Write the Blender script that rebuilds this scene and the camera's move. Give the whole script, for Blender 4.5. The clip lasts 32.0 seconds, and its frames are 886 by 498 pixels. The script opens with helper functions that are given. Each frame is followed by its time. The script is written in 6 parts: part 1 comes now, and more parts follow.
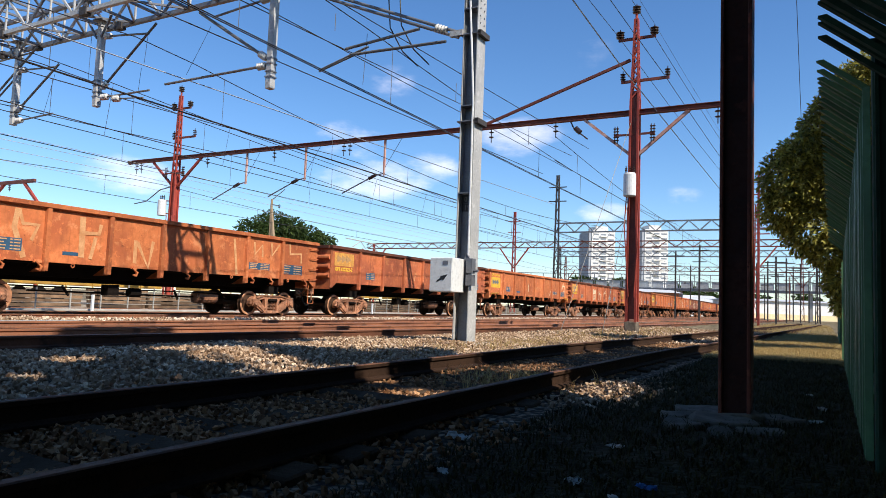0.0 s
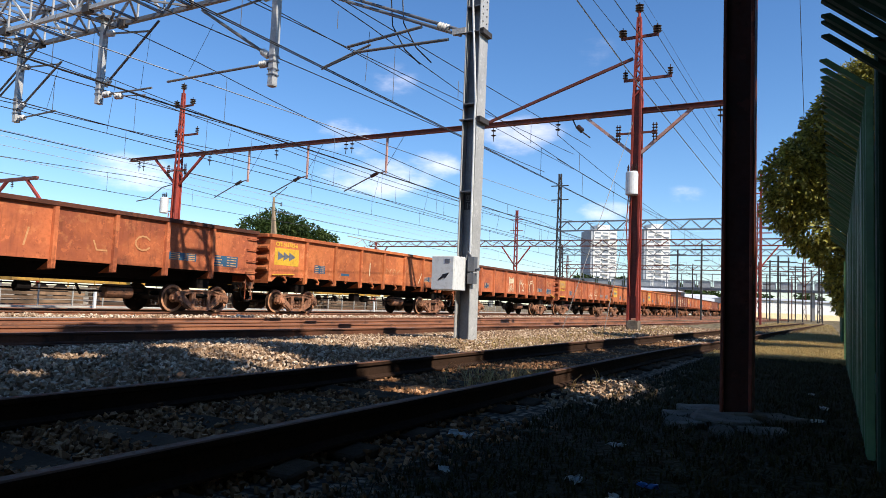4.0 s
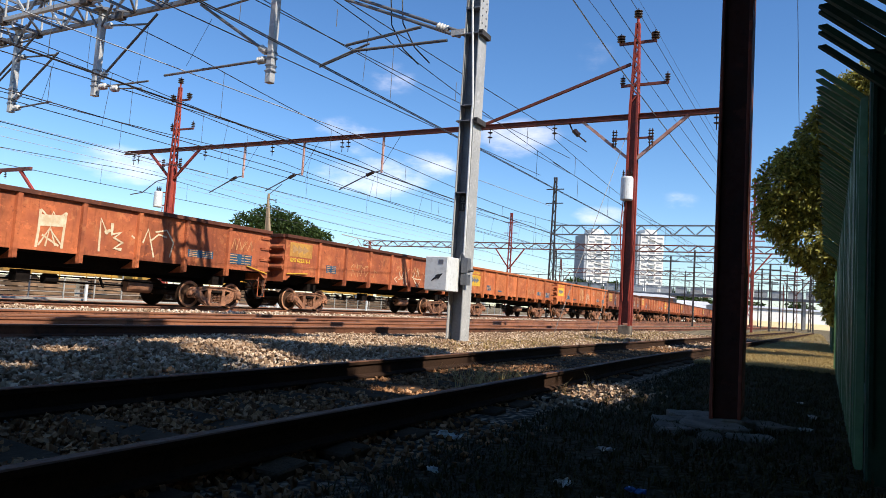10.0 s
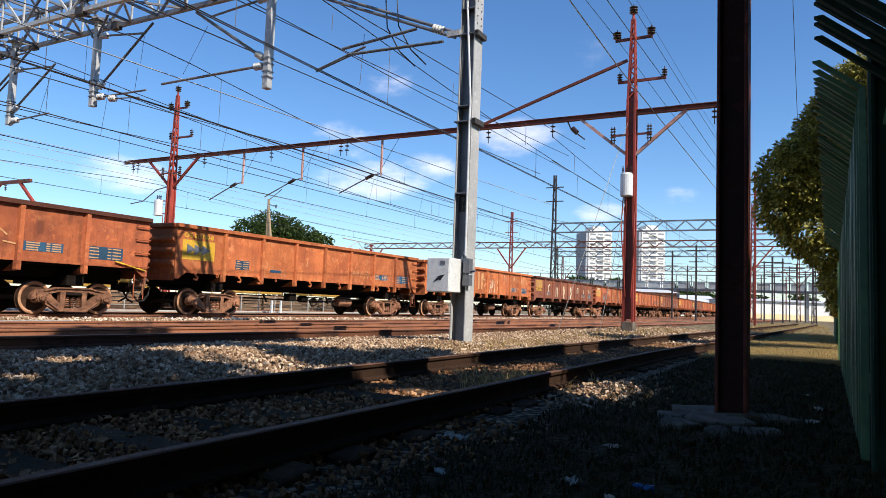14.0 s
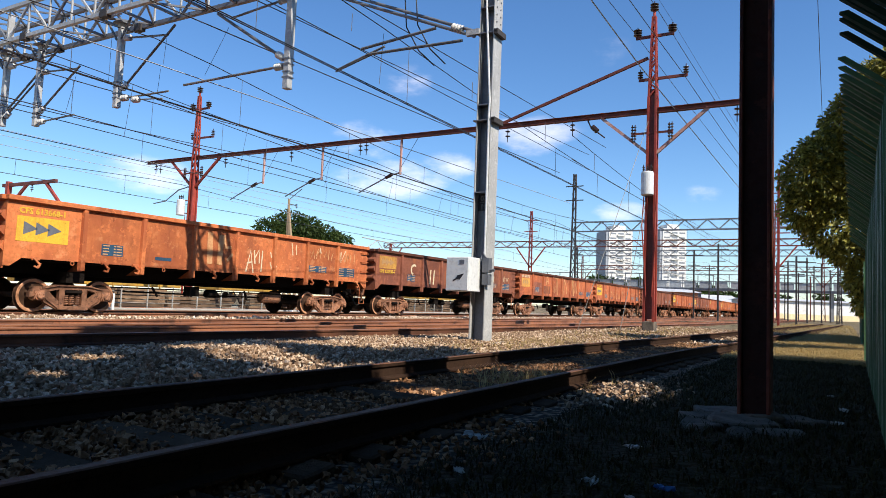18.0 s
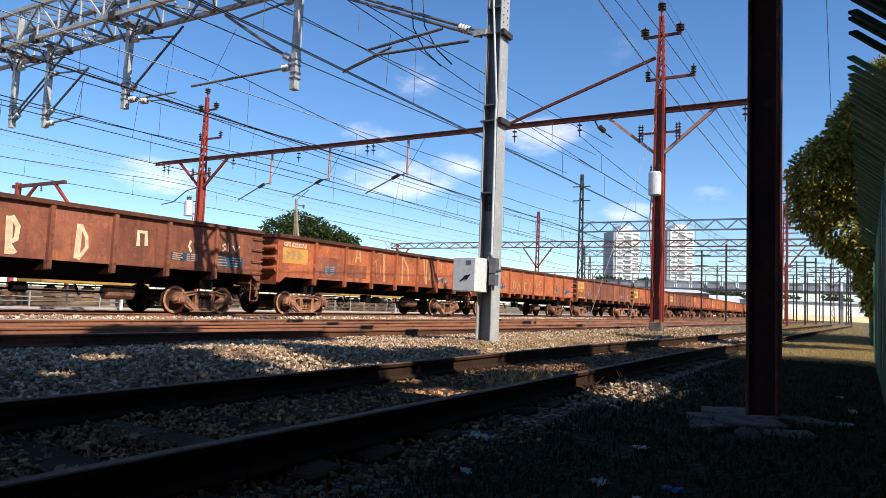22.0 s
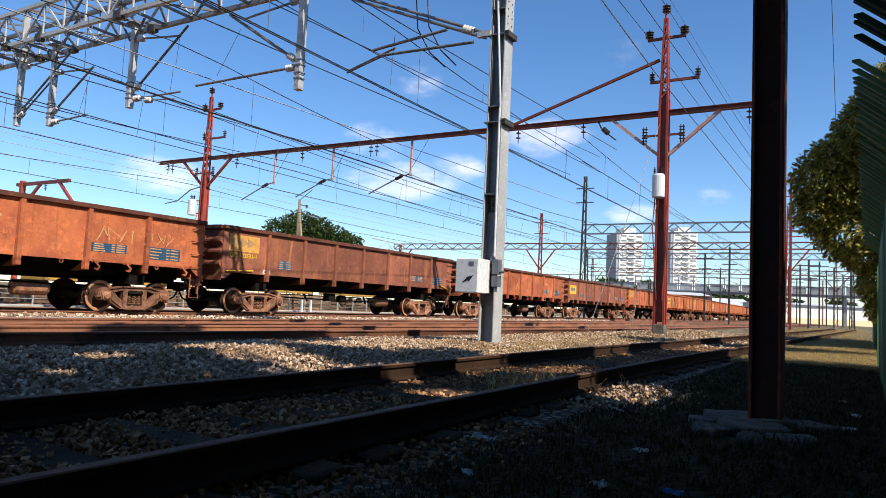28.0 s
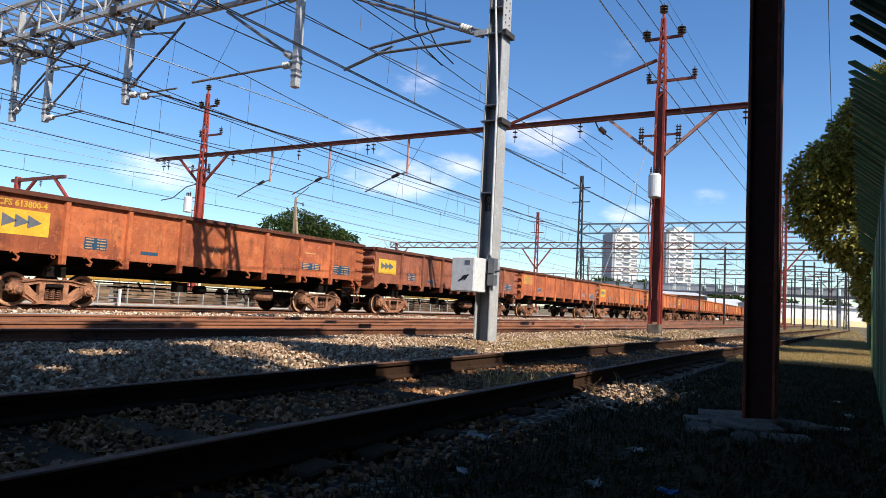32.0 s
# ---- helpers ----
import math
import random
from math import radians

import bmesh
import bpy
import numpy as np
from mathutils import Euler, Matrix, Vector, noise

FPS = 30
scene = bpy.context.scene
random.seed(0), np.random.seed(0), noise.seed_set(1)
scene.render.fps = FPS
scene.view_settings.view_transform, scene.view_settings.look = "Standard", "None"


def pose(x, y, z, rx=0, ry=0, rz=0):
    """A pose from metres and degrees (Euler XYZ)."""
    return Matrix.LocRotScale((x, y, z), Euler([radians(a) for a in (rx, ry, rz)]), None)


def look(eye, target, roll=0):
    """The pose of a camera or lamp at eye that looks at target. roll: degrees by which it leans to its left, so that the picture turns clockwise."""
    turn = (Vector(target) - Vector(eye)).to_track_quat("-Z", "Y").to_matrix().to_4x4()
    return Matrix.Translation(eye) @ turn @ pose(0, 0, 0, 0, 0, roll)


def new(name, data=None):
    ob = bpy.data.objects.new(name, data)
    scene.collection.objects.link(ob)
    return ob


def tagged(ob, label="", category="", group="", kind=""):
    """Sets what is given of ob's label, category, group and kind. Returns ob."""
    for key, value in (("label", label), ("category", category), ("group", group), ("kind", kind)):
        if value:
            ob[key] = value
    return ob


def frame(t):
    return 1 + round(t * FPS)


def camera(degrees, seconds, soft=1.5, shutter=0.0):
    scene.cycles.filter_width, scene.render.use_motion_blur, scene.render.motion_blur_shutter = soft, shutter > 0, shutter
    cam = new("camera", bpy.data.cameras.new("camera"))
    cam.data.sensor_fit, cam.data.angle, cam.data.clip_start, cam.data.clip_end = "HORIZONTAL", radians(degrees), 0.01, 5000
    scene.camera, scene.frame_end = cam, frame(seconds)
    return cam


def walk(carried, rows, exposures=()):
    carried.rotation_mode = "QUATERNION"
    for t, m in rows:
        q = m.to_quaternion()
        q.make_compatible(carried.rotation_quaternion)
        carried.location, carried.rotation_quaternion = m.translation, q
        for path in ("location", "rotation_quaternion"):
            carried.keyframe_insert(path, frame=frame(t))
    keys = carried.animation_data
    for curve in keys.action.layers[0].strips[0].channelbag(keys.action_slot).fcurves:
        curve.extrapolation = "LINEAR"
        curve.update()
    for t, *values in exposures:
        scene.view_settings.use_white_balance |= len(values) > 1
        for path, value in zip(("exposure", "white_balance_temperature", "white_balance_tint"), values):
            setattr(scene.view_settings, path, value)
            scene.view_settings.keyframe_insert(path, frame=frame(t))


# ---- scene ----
LENS = 65.67
EYE_Z = 0.825
RAIL_Z = 0.17

cam = camera(LENS, 32.0, soft=0.7)
# hand-held: the eye stays in one place, the aim drifts (seconds, then turns about x, y, z in degrees)
AIM = [
    (0, 94.509, -2.213, -61.163), (0.5, 94.548, -2.119, -61.269), (1, 94.549, -1.973, -61.545), (1.5, 94.531, -2.173, -61.391),
    (2, 94.543, -2.326, -61.690), (2.5, 94.582, -2.390, -61.611), (3, 94.472, -2.293, -61.209), (3.5, 94.327, -2.321, -61.120),
    (5.5, 94.526, -2.355, -60.450), (6, 94.431, -2.268, -60.306), (6.5, 94.366, -2.331, -60.514), (7, 94.281, -2.380, -60.469),
    (7.5, 94.284, -2.480, -60.838), (8, 94.303, -2.543, -60.847), (8.5, 94.311, -2.550, -60.854), (9, 94.329, -2.877, -61.035),
    (9.5, 94.334, -3.084, -61.131), (10, 94.445, -3.668, -61.630), (10.5, 94.419, -3.469, -61.396), (11, 94.386, -3.588, -62.000),
    (11.5, 94.450, -3.631, -61.757), (12, 94.417, -3.509, -61.535), (12.5, 94.484, -3.141, -61.523), (13, 94.530, -2.639, -61.629),
    (13.5, 94.451, -2.538, -61.569), (14, 94.525, -2.188, -61.404), (14.5, 94.287, -1.501, -60.860), (16.5, 94.142, -1.761, -60.696),
    (17, 94.280, -2.276, -60.773), (17.5, 94.285, -2.203, -60.426), (18, 94.396, -2.307, -59.804), (18.5, 94.389, -2.160, -59.572),
    (19, 94.498, -2.233, -59.558), (19.5, 94.557, -2.218, -59.485), (20, 94.647, -2.192, -59.286), (20.5, 94.528, -2.181, -59.287),
    (21, 94.460, -2.315, -59.115), (21.5, 94.400, -2.166, -59.151), (22, 94.411, -2.320, -59.229), (22.5, 94.523, -2.583, -59.599),
    (23, 94.492, -2.725, -59.792), (23.5, 94.550, -2.715, -59.798), (24, 94.491, -2.616, -59.704), (24.5, 94.520, -2.572, -59.544),
    (25, 94.516, -2.599, -59.504), (25.5, 94.594, -2.369, -59.090), (27.5, 94.452, -2.666, -59.012), (28, 94.480, -2.742, -59.023),
    (28.5, 94.490, -2.721, -59.063), (29, 94.508, -2.522, -58.974), (29.5, 94.608, -2.777, -59.265), (30, 94.610, -2.817, -59.150),
    (30.5, 94.563, -2.892, -59.489), (31, 94.607, -3.133, -59.480), (31.5, 94.547, -3.239, -59.726), (32, 94.377, -3.043, -59.370),
]
walk(cam, [(t, pose(0, 0, EYE_Z, rx, ry, rz)) for t, rx, ry, rz in AIM])

# ---------------------------------------------------------------- light
SUN_EL = radians(44)
SUN_DIR = Vector((0.28, 1.0, 0)).normalized() * math.cos(SUN_EL) - Vector((0, 0, math.sin(SUN_EL)))   # the way the light goes
scene.view_settings.exposure = 0.42
EMPTY = bpy.data.meshes.new


def build_world():
    w = bpy.data.worlds.new("world")
    scene.world = w
    w.use_nodes = True
    nt = w.node_tree
    nt.nodes.clear()
    N = nt.nodes.new
    out = N("ShaderNodeOutputWorld")
    bg = N("ShaderNodeBackground")
    bg.inputs["Strength"].default_value = 0.128
    sky = N("ShaderNodeTexSky")
    sky.sky_type = "NISHITA"
    sky.sun_disc = False
    sky.sun_elevation = SUN_EL
    sky.sun_rotation = math.atan2(-SUN_DIR.x, -SUN_DIR.y)
    sky.air_density, sky.dust_density, sky.ozone_density = 1.0, 0.15, 5.0
    # small fair-weather clouds low over the yard
    tc = N("ShaderNodeTexCoord")
    nz = N("ShaderNodeTexNoise")
    nz.inputs["Scale"].default_value = 13.0
    nz.inputs["Detail"].default_value = 7.0
    nz.inputs["Roughness"].default_value = 0.6
    stretch = N("ShaderNodeMapping")
    stretch.inputs["Scale"].default_value = (1, 1, 2.6)
    nt.links.new(tc.outputs["Generated"], stretch.inputs["Vector"])
    nt.links.new(stretch.outputs["Vector"], nz.inputs["Vector"])
    total = None
    for az, el, wa, we, strength in CLOUDS:
        c = Vector((math.cos(radians(az)) * math.cos(radians(el)), math.sin(radians(az)) * math.cos(radians(el)), math.sin(radians(el))))
        side = Vector((-math.sin(radians(az)), math.cos(radians(az)), 0))
        top = c.cross(side) * -1
        terms = []
        for axis, width in ((side, wa), (top, we)):
            d = N("ShaderNodeVectorMath")
            d.operation = "DOT_PRODUCT"
            d.inputs[1].default_value = axis
            nt.links.new(tc.outputs["Generated"], d.inputs[0])
            s = N("ShaderNodeMath")
            s.operation = "MULTIPLY_ADD"
            s.inputs[1].default_value = 1 / math.radians(width)
            s.inputs[2].default_value = -axis.dot(c) / math.radians(width)
            nt.links.new(d.outputs["Value"], s.inputs[0])
            p = N("ShaderNodeMath")
            p.operation = "POWER"
            p.inputs[1].default_value = 2
            a = N("ShaderNodeMath")
            a.operation = "ABSOLUTE"
            nt.links.new(s.outputs[0], a.inputs[0])
            nt.links.new(a.outputs[0], p.inputs[0])
            terms.append(p)
        front = N("ShaderNodeVectorMath")
        front.operation = "DOT_PRODUCT"
        front.inputs[1].default_value = c
        nt.links.new(tc.outputs["Generated"], front.inputs[0])
        sm = N("ShaderNodeMath")
        sm.operation = "ADD"
        nt.links.new(terms[0].outputs[0], sm.inputs[0])
        nt.links.new(terms[1].outputs[0], sm.inputs[1])
        fall = N("ShaderNodeMapRange")
        fall.interpolation_type = "SMOOTHSTEP"
        fall.inputs["From Min"].default_value, fall.inputs["From Max"].default_value = 1.0, 0.0
        fall.inputs["To Min"].default_value, fall.inputs["To Max"].default_value = 0.0, strength
        nt.links.new(sm.outputs[0], fall.inputs["Value"])
        gate = N("ShaderNodeMath")
        gate.operation = "GREATER_THAN"
        gate.inputs[1].default_value = 0.5
        nt.links.new(front.outputs["Value"], gate.inputs[0])
        m = N("ShaderNodeMath")
        m.operation = "MULTIPLY"
        nt.links.new(fall.outputs[0], m.inputs[0])
        nt.links.new(gate.outputs[0], m.inputs[1])
        if total is None:
            total = m
        else:
            mx = N("ShaderNodeMath")
            mx.operation = "MAXIMUM"
            nt.links.new(total.outputs[0], mx.inputs[0])
            nt.links.new(m.outputs[0], mx.inputs[1])
            total = mx
    # noise eats into the soft ellipses
    ramp = N("ShaderNodeMath")
    ramp.operation = "MULTIPLY_ADD"
    ramp.inputs[1].default_value = 2.4
    nt.links.new(nz.outputs["Fac"], ramp.inputs[0])
    nt.links.new(total.outputs[0], ramp.inputs[2])
    edge = N("ShaderNodeMapRange")
    edge.interpolation_type = "SMOOTHSTEP"
    edge.inputs["From Min"].default_value, edge.inputs["From Max"].default_value = 1.25, 2.6
    edge.inputs["To Max"].default_value = 0.52
    nt.links.new(ramp.outputs[0], edge.inputs["Value"])
    gate2 = N("ShaderNodeMath")
    gate2.operation = "MULTIPLY"
    has = N("ShaderNodeMapRange")
    has.inputs["From Min"].default_value, has.inputs["From Max"].default_value = 0.0, 0.25
    nt.links.new(total.outputs[0], has.inputs["Value"])
    nt.links.new(edge.outputs[0], gate2.inputs[0])
    nt.links.new(has.outputs[0], gate2.inputs[1])
    deep = N("ShaderNodeHueSaturation")
    deep.inputs["Saturation"].default_value = 1.15
    deep.inputs["Hue"].default_value = 0.503
    nt.links.new(sky.outputs["Color"], deep.inputs["Color"])
    mix = N("ShaderNodeMix")
    mix.data_type = "RGBA"
    mix.inputs["B"].default_value = (9.9, 9.2, 9.5, 1)
    nt.links.new(gate2.outputs[0], mix.inputs["Factor"])
    nt.links.new(deep.outputs["Color"], mix.inputs["A"])
    nt.links.new(mix.outputs["Result"], bg.inputs["Color"])
    nt.links.new(bg.outputs[0], out.inputs[0])


# azimuth, elevation, half width, half height (degrees), strength
CLOUDS = [(53.8, 8.8, 4.6, 1.7, 0.8), (34.6, 10.0, 6.0, 2.0, 0.8), (30.0, 11.2, 3.0, 1.8, 0.65), (37.0, 13.0, 4.0, 2.0, 0.55), (23.0, 14.0, 4.6, 2.0, 0.85),
          (16.0, 7.9, 2.8, 1.1, 0.75), (16.9, 20.4, 2.0, 1.8, 0.1), (9.8, 9.1, 2.0, 1.0, 0.3), (34.0, 18.0, 3.0, 1.6, 0.3), (70, 9, 5, 2, 0.8), (-20, 14, 6, 2.5, 0.8), (100, 12, 7, 3, 0.8)]
build_world()

sun_data = bpy.data.lights.new("sun", "SUN")
sun_data.energy = 5.0
sun_data.angle = radians(0.5)
sun_data.color = (1.0, 0.93, 0.82)
sun = new("sun", sun_data)
sun.matrix_world = look((0, -60, 45), Vector((0, -60, 45)) + SUN_DIR)


# ---------------------------------------------------------------- materials
def node_mat(name):
    m = bpy.data.materials.new(name)
    m.use_nodes = True
    nt = m.node_tree
    b = nt.nodes["Principled BSDF"]
    return m, nt, nt.nodes.new, nt.links.new, b


def noise_node(nt, vec, scale, detail=5.0, rough=0.55):
    n = nt.nodes.new("ShaderNodeTexNoise")
    n.inputs["Scale"].default_value, n.inputs["Detail"].default_value, n.inputs["Roughness"].default_value = scale, detail, rough
    nt.links.new(vec, n.inputs["Vector"])
    return n.outputs["Fac"]


def ramp_node(nt, fac, stops):
    r = nt.nodes.new("ShaderNodeValToRGB")
    while len(r.color_ramp.elements) < len(stops):
        r.color_ramp.elements.new(0.5)
    for e, (p, c) in zip(r.color_ramp.elements, stops):
        e.position, e.color = p, (*c, 1)
    nt.links.new(fac, r.inputs["Fac"])
    return r.outputs["Color"]


def mix_node(nt, fac, a, b, mode="MIX"):
    m = nt.nodes.new("ShaderNodeMix")
    m.data_type, m.blend_type = "RGBA", mode
    if isinstance(fac, float):
        m.inputs["Factor"].default_value = fac
    else:
        nt.links.new(fac, m.inputs["Factor"])
    for sock, v in (("A", a), ("B", b)):
        if isinstance(v, tuple):
            m.inputs[sock].default_value = (*v, 1)
        else:
            nt.links.new(v, m.inputs[sock])
    return m.outputs["Result"]


def range_node(nt, fac, a, b, lo=0.0, hi=1.0):
    r = nt.nodes.new("ShaderNodeMapRange")
    r.interpolation_type = "SMOOTHSTEP"
    for k, v in zip(("From Min", "From Max", "To Min", "To Max"), (a, b, lo, hi)):
        r.inputs[k].default_value = v
    nt.links.new(fac, r.inputs["Value"])
    return r.outputs[0]


def surface(name, base, vary, rough=0.8, metal=0.0, coarse=0.7, fine=18.0, bump=0.3, streak=None, streak_amount=0.5, spots=None,
            spots_amount=0.5, per_object=0.0, bump_scale=None, spec=0.4):
    """A worn surface: base colour varied at two scales, with optional streaks that run down and patches, in the object's own space."""
    m, nt, N, L, b = node_mat(name)
    co = N("ShaderNodeTexCoord").outputs["Object"]
    if per_object:
        # each piece has its own stretch of the pattern
        pick = N("ShaderNodeObjectInfo")
        far = N("ShaderNodeVectorMath")
        far.operation = "MULTIPLY_ADD"
        L(pick.outputs["Random"], far.inputs[0])
        far.inputs[1].default_value = (61, 37, 53)
        L(co, far.inputs[2])
        co = far.outputs["Vector"]
    big = noise_node(nt, co, coarse, 4.0)
    small = noise_node(nt, co, fine, 6.0, 0.65)
    col = mix_node(nt, range_node(nt, big, 0.32, 0.68), base, vary)
    dark = tuple(c * 0.62 for c in base)
    col = mix_node(nt, range_node(nt, small, 0.42, 0.75, 0.0, 0.65), col, dark)
    if streak:
        mp = N("ShaderNodeMapping")
        mp.inputs["Scale"].default_value = (3.2, 3.2, 0.5)
        L(co, mp.inputs["Vector"])
        s = noise_node(nt, mp.outputs["Vector"], 1.0, 5.0, 0.6)
        run = N("ShaderNodeMath")
        run.operation = "MULTIPLY"
        L(range_node(nt, s, 0.46, 0.7, 0.0, streak_amount), run.inputs[0])
        L(range_node(nt, noise_node(nt, co, coarse * 1.6, 3.0), 0.4, 0.62), run.inputs[1])
        col = mix_node(nt, run.outputs[0], col, streak)
        # thin drips and sharp-edged flaked patches
        dm = N("ShaderNodeMapping")
        dm.inputs["Scale"].default_value = (13.0, 13.0, 0.7)
        L(co, dm.inputs["Vector"])
        drip = range_node(nt, noise_node(nt, dm.outputs["Vector"], 1.0, 3.0, 0.5), 0.58, 0.68, 0.0, streak_amount * 0.35)
        col = mix_node(nt, drip, col, tuple(c * 0.3 for c in vary))
        flake = range_node(nt, noise_node(nt, co, coarse * 4.5, 7.0, 0.75), 0.57, 0.6, 0.0, 0.5)
        col = mix_node(nt, flake, col, tuple(min(c * 1.3, 0.8) for c in base))
        pit = range_node(nt, noise_node(nt, co, coarse * 6.1, 7.0, 0.8), 0.6, 0.64, 0.0, 0.6)
        col = mix_node(nt, pit, col, tuple(c * 0.4 for c in vary))
    if spots:
        s = noise_node(nt, co, coarse * 3.1, 6.0, 0.7)
        col = mix_node(nt, range_node(nt, s, 0.54, 0.66, 0.0, spots_amount), col, spots)
    if per_object:
        info = N("ShaderNodeObjectInfo")
        hsv = N("ShaderNodeHueSaturation")
        v = range_node(nt, info.outputs["Random"], 0.0, 1.0, 1 - per_object, 1 + per_object)
        L(v, hsv.inputs["Value"])
        L(col, hsv.inputs["Color"])
        col = hsv.outputs["Color"]
    L(col, b.inputs["Base Color"])
    b.inputs["Metallic"].default_value = metal
    b.inputs["Specular IOR Level"].default_value = spec
    L(range_node(nt, small, 0.3, 0.7, max(rough - 0.12, 0.05), min(rough + 0.1, 1)), b.inputs["Roughness"])
    bp = N("ShaderNodeBump")
    bp.inputs["Strength"].default_value = bump
    bp.inputs["Distance"].default_value = 0.02
    L(noise_node(nt, co, bump_scale or fine * 1.7, 5.0, 0.6), bp.inputs["Height"])
    L(bp.outputs[0], b.inputs["Normal"])
    return m


RUST_ORANGE = surface("rust orange paint", (0.55, 0.165, 0.055), (0.36, 0.095, 0.036), 0.78, 0.0, 0.9, 9, 0.35, (0.15, 0.05, 0.025), 0.5,
                      (0.64, 0.26, 0.11), 0.55, 0.16, spec=0.25)
RUST_BROWN = surface("rust brown paint", (0.29, 0.098, 0.055), (0.18, 0.062, 0.038), 0.78, 0.0, 0.9, 9, 0.35, (0.52, 0.17, 0.055), 0.7,
                     (0.36, 0.13, 0.06), 0.55, 0.16, spec=0.25)
RUST_MID = surface("rust red paint", (0.5, 0.14, 0.052), (0.3, 0.08, 0.038), 0.78, 0.0, 0.9, 9, 0.35, (0.11, 0.038, 0.022), 0.7,
                   (0.54, 0.2, 0.078), 0.5, 0.16, spec=0.25)
RIM_DARK = surface("dark rusted rim", (0.13, 0.045, 0.027), (0.075, 0.03, 0.02), 0.8, 0.0, 1.2, 14, 0.4, spots=(0.24, 0.085, 0.04), spots_amount=0.6, per_object=0.15, spec=0.2)
# near black, standing for the shadow beneath the wagons
UNDER = surface("underframe blackened for shade", (0.012, 0.01, 0.009), (0.02, 0.014, 0.011), 0.9, spec=0.05)
CAST = surface("rusty cast steel", (0.42, 0.19, 0.1), (0.17, 0.075, 0.04), 0.8, 0.0, 4.0, 22, 0.5, spots=(0.045, 0.026, 0.02), spots_amount=0.85, per_object=0.3)
WHEEL = surface("rusty wheel", (0.66, 0.35, 0.19), (0.48, 0.21, 0.1), 0.7, 0.0, 3.0, 30, 0.3, spots=(0.16, 0.07, 0.035), spots_amount=0.6)
STREAK = surface("orange rust streak", (0.42, 0.16, 0.06), (0.33, 0.12, 0.05), 0.85, 0.0, 6.0, 25, 0.1)
WHEEL_PLATE = surface("dark wheel plate", (0.09, 0.045, 0.026), (0.045, 0.024, 0.015), 0.85, 0.0, 4.0, 30, 0.3, spec=0.15)
TREAD = surface("dark tread", (0.03, 0.024, 0.02), (0.05, 0.035, 0.025), 0.5, 0.4)
RAIL = surface("rusty rail", (0.34, 0.135, 0.065), (0.17, 0.066, 0.035), 0.75, 0.0, 0.8, 30, 0.3, spots=(0.06, 0.03, 0.02), spots_amount=0.7)
RAIL_TOP = surface("worn railhead", (0.34, 0.17, 0.1), (0.24, 0.11, 0.07), 0.5, 0.25, 1.5, 40, 0.1)
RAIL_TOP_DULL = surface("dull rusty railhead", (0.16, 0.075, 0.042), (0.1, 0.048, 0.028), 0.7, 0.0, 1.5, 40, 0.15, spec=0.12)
RAIL_BROWN = surface("dark brown rail", (0.15, 0.06, 0.032), (0.05, 0.024, 0.016), 0.8, 0.0, 0.6, 30, 0.3, spots=(0.025, 0.015, 0.012), spots_amount=0.85, spec=0.15)
# darkened so that the siding rails read as lying in shade
RAIL_DARK = surface("rail steel darkened for shade", (0.035, 0.021, 0.015), (0.05, 0.028, 0.018), 0.9, 0.0, 1.5, 40, 0.3, spec=0.03)
SLEEPER = surface("weathered sleeper", (0.1, 0.064, 0.04), (0.045, 0.03, 0.02), 0.95, 0.0, 2.0, 25, 0.6, per_object=0.25, spec=0.03)
CONCRETE = surface("weathered concrete", (0.42, 0.4, 0.36), (0.32, 0.3, 0.27), 0.9, 0.0, 1.2, 20, 0.4)
# concrete darkened to match the shade round the near pole
DARK_CONCRETE = surface("dark concrete", (0.2, 0.165, 0.13), (0.08, 0.066, 0.05), 0.95, 0.0, 3.2, 20, 0.8, spec=0.15)
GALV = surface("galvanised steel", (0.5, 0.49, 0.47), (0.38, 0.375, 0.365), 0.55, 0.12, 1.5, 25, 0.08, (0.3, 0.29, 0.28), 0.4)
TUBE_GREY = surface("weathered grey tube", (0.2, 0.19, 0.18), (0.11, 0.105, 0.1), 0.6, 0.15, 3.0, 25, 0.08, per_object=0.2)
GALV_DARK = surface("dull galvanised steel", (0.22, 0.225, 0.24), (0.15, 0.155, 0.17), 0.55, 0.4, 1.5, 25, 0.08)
RED_STEEL = surface("red oxide steel", (0.38, 0.056, 0.032), (0.24, 0.036, 0.024), 0.6, 0.0, 1.2, 18, 0.15, (0.1, 0.03, 0.02), 0.5, per_object=0.1)
RED_DARK = surface("aged red oxide steel", (0.2, 0.05, 0.032), (0.11, 0.032, 0.022), 0.65, 0.0, 1.4, 18, 0.2, (0.07, 0.03, 0.02), 0.6)
WHITE_BOX = surface("white enamel", (0.72, 0.73, 0.72), (0.66, 0.67, 0.66), 0.42, 0.0, 1.0, 12, 0.05)
PORCELAIN = surface("white porcelain", (0.7, 0.68, 0.64), (0.6, 0.58, 0.54), 0.3)
DARK_INS = surface("brown glazed insulator", (0.035, 0.02, 0.015), (0.05, 0.03, 0.02), 0.3)
WIRE = surface("copper wire", (0.1, 0.095, 0.09), (0.07, 0.066, 0.062), 0.5, 0.5)
YELLOW_DIRTY = surface("dirty yellow paint", (0.5, 0.28, 0.04), (0.34, 0.18, 0.035), 0.75, 0.0, 0.8, 10, 0.1, (0.15, 0.08, 0.03), 0.6)
YELLOW = surface("yellow paint", (0.72, 0.42, 0.035), (0.62, 0.34, 0.03), 0.6, 0.0, 2.0, 14, 0.1, (0.4, 0.2, 0.04), 0.35, per_object=0.1)
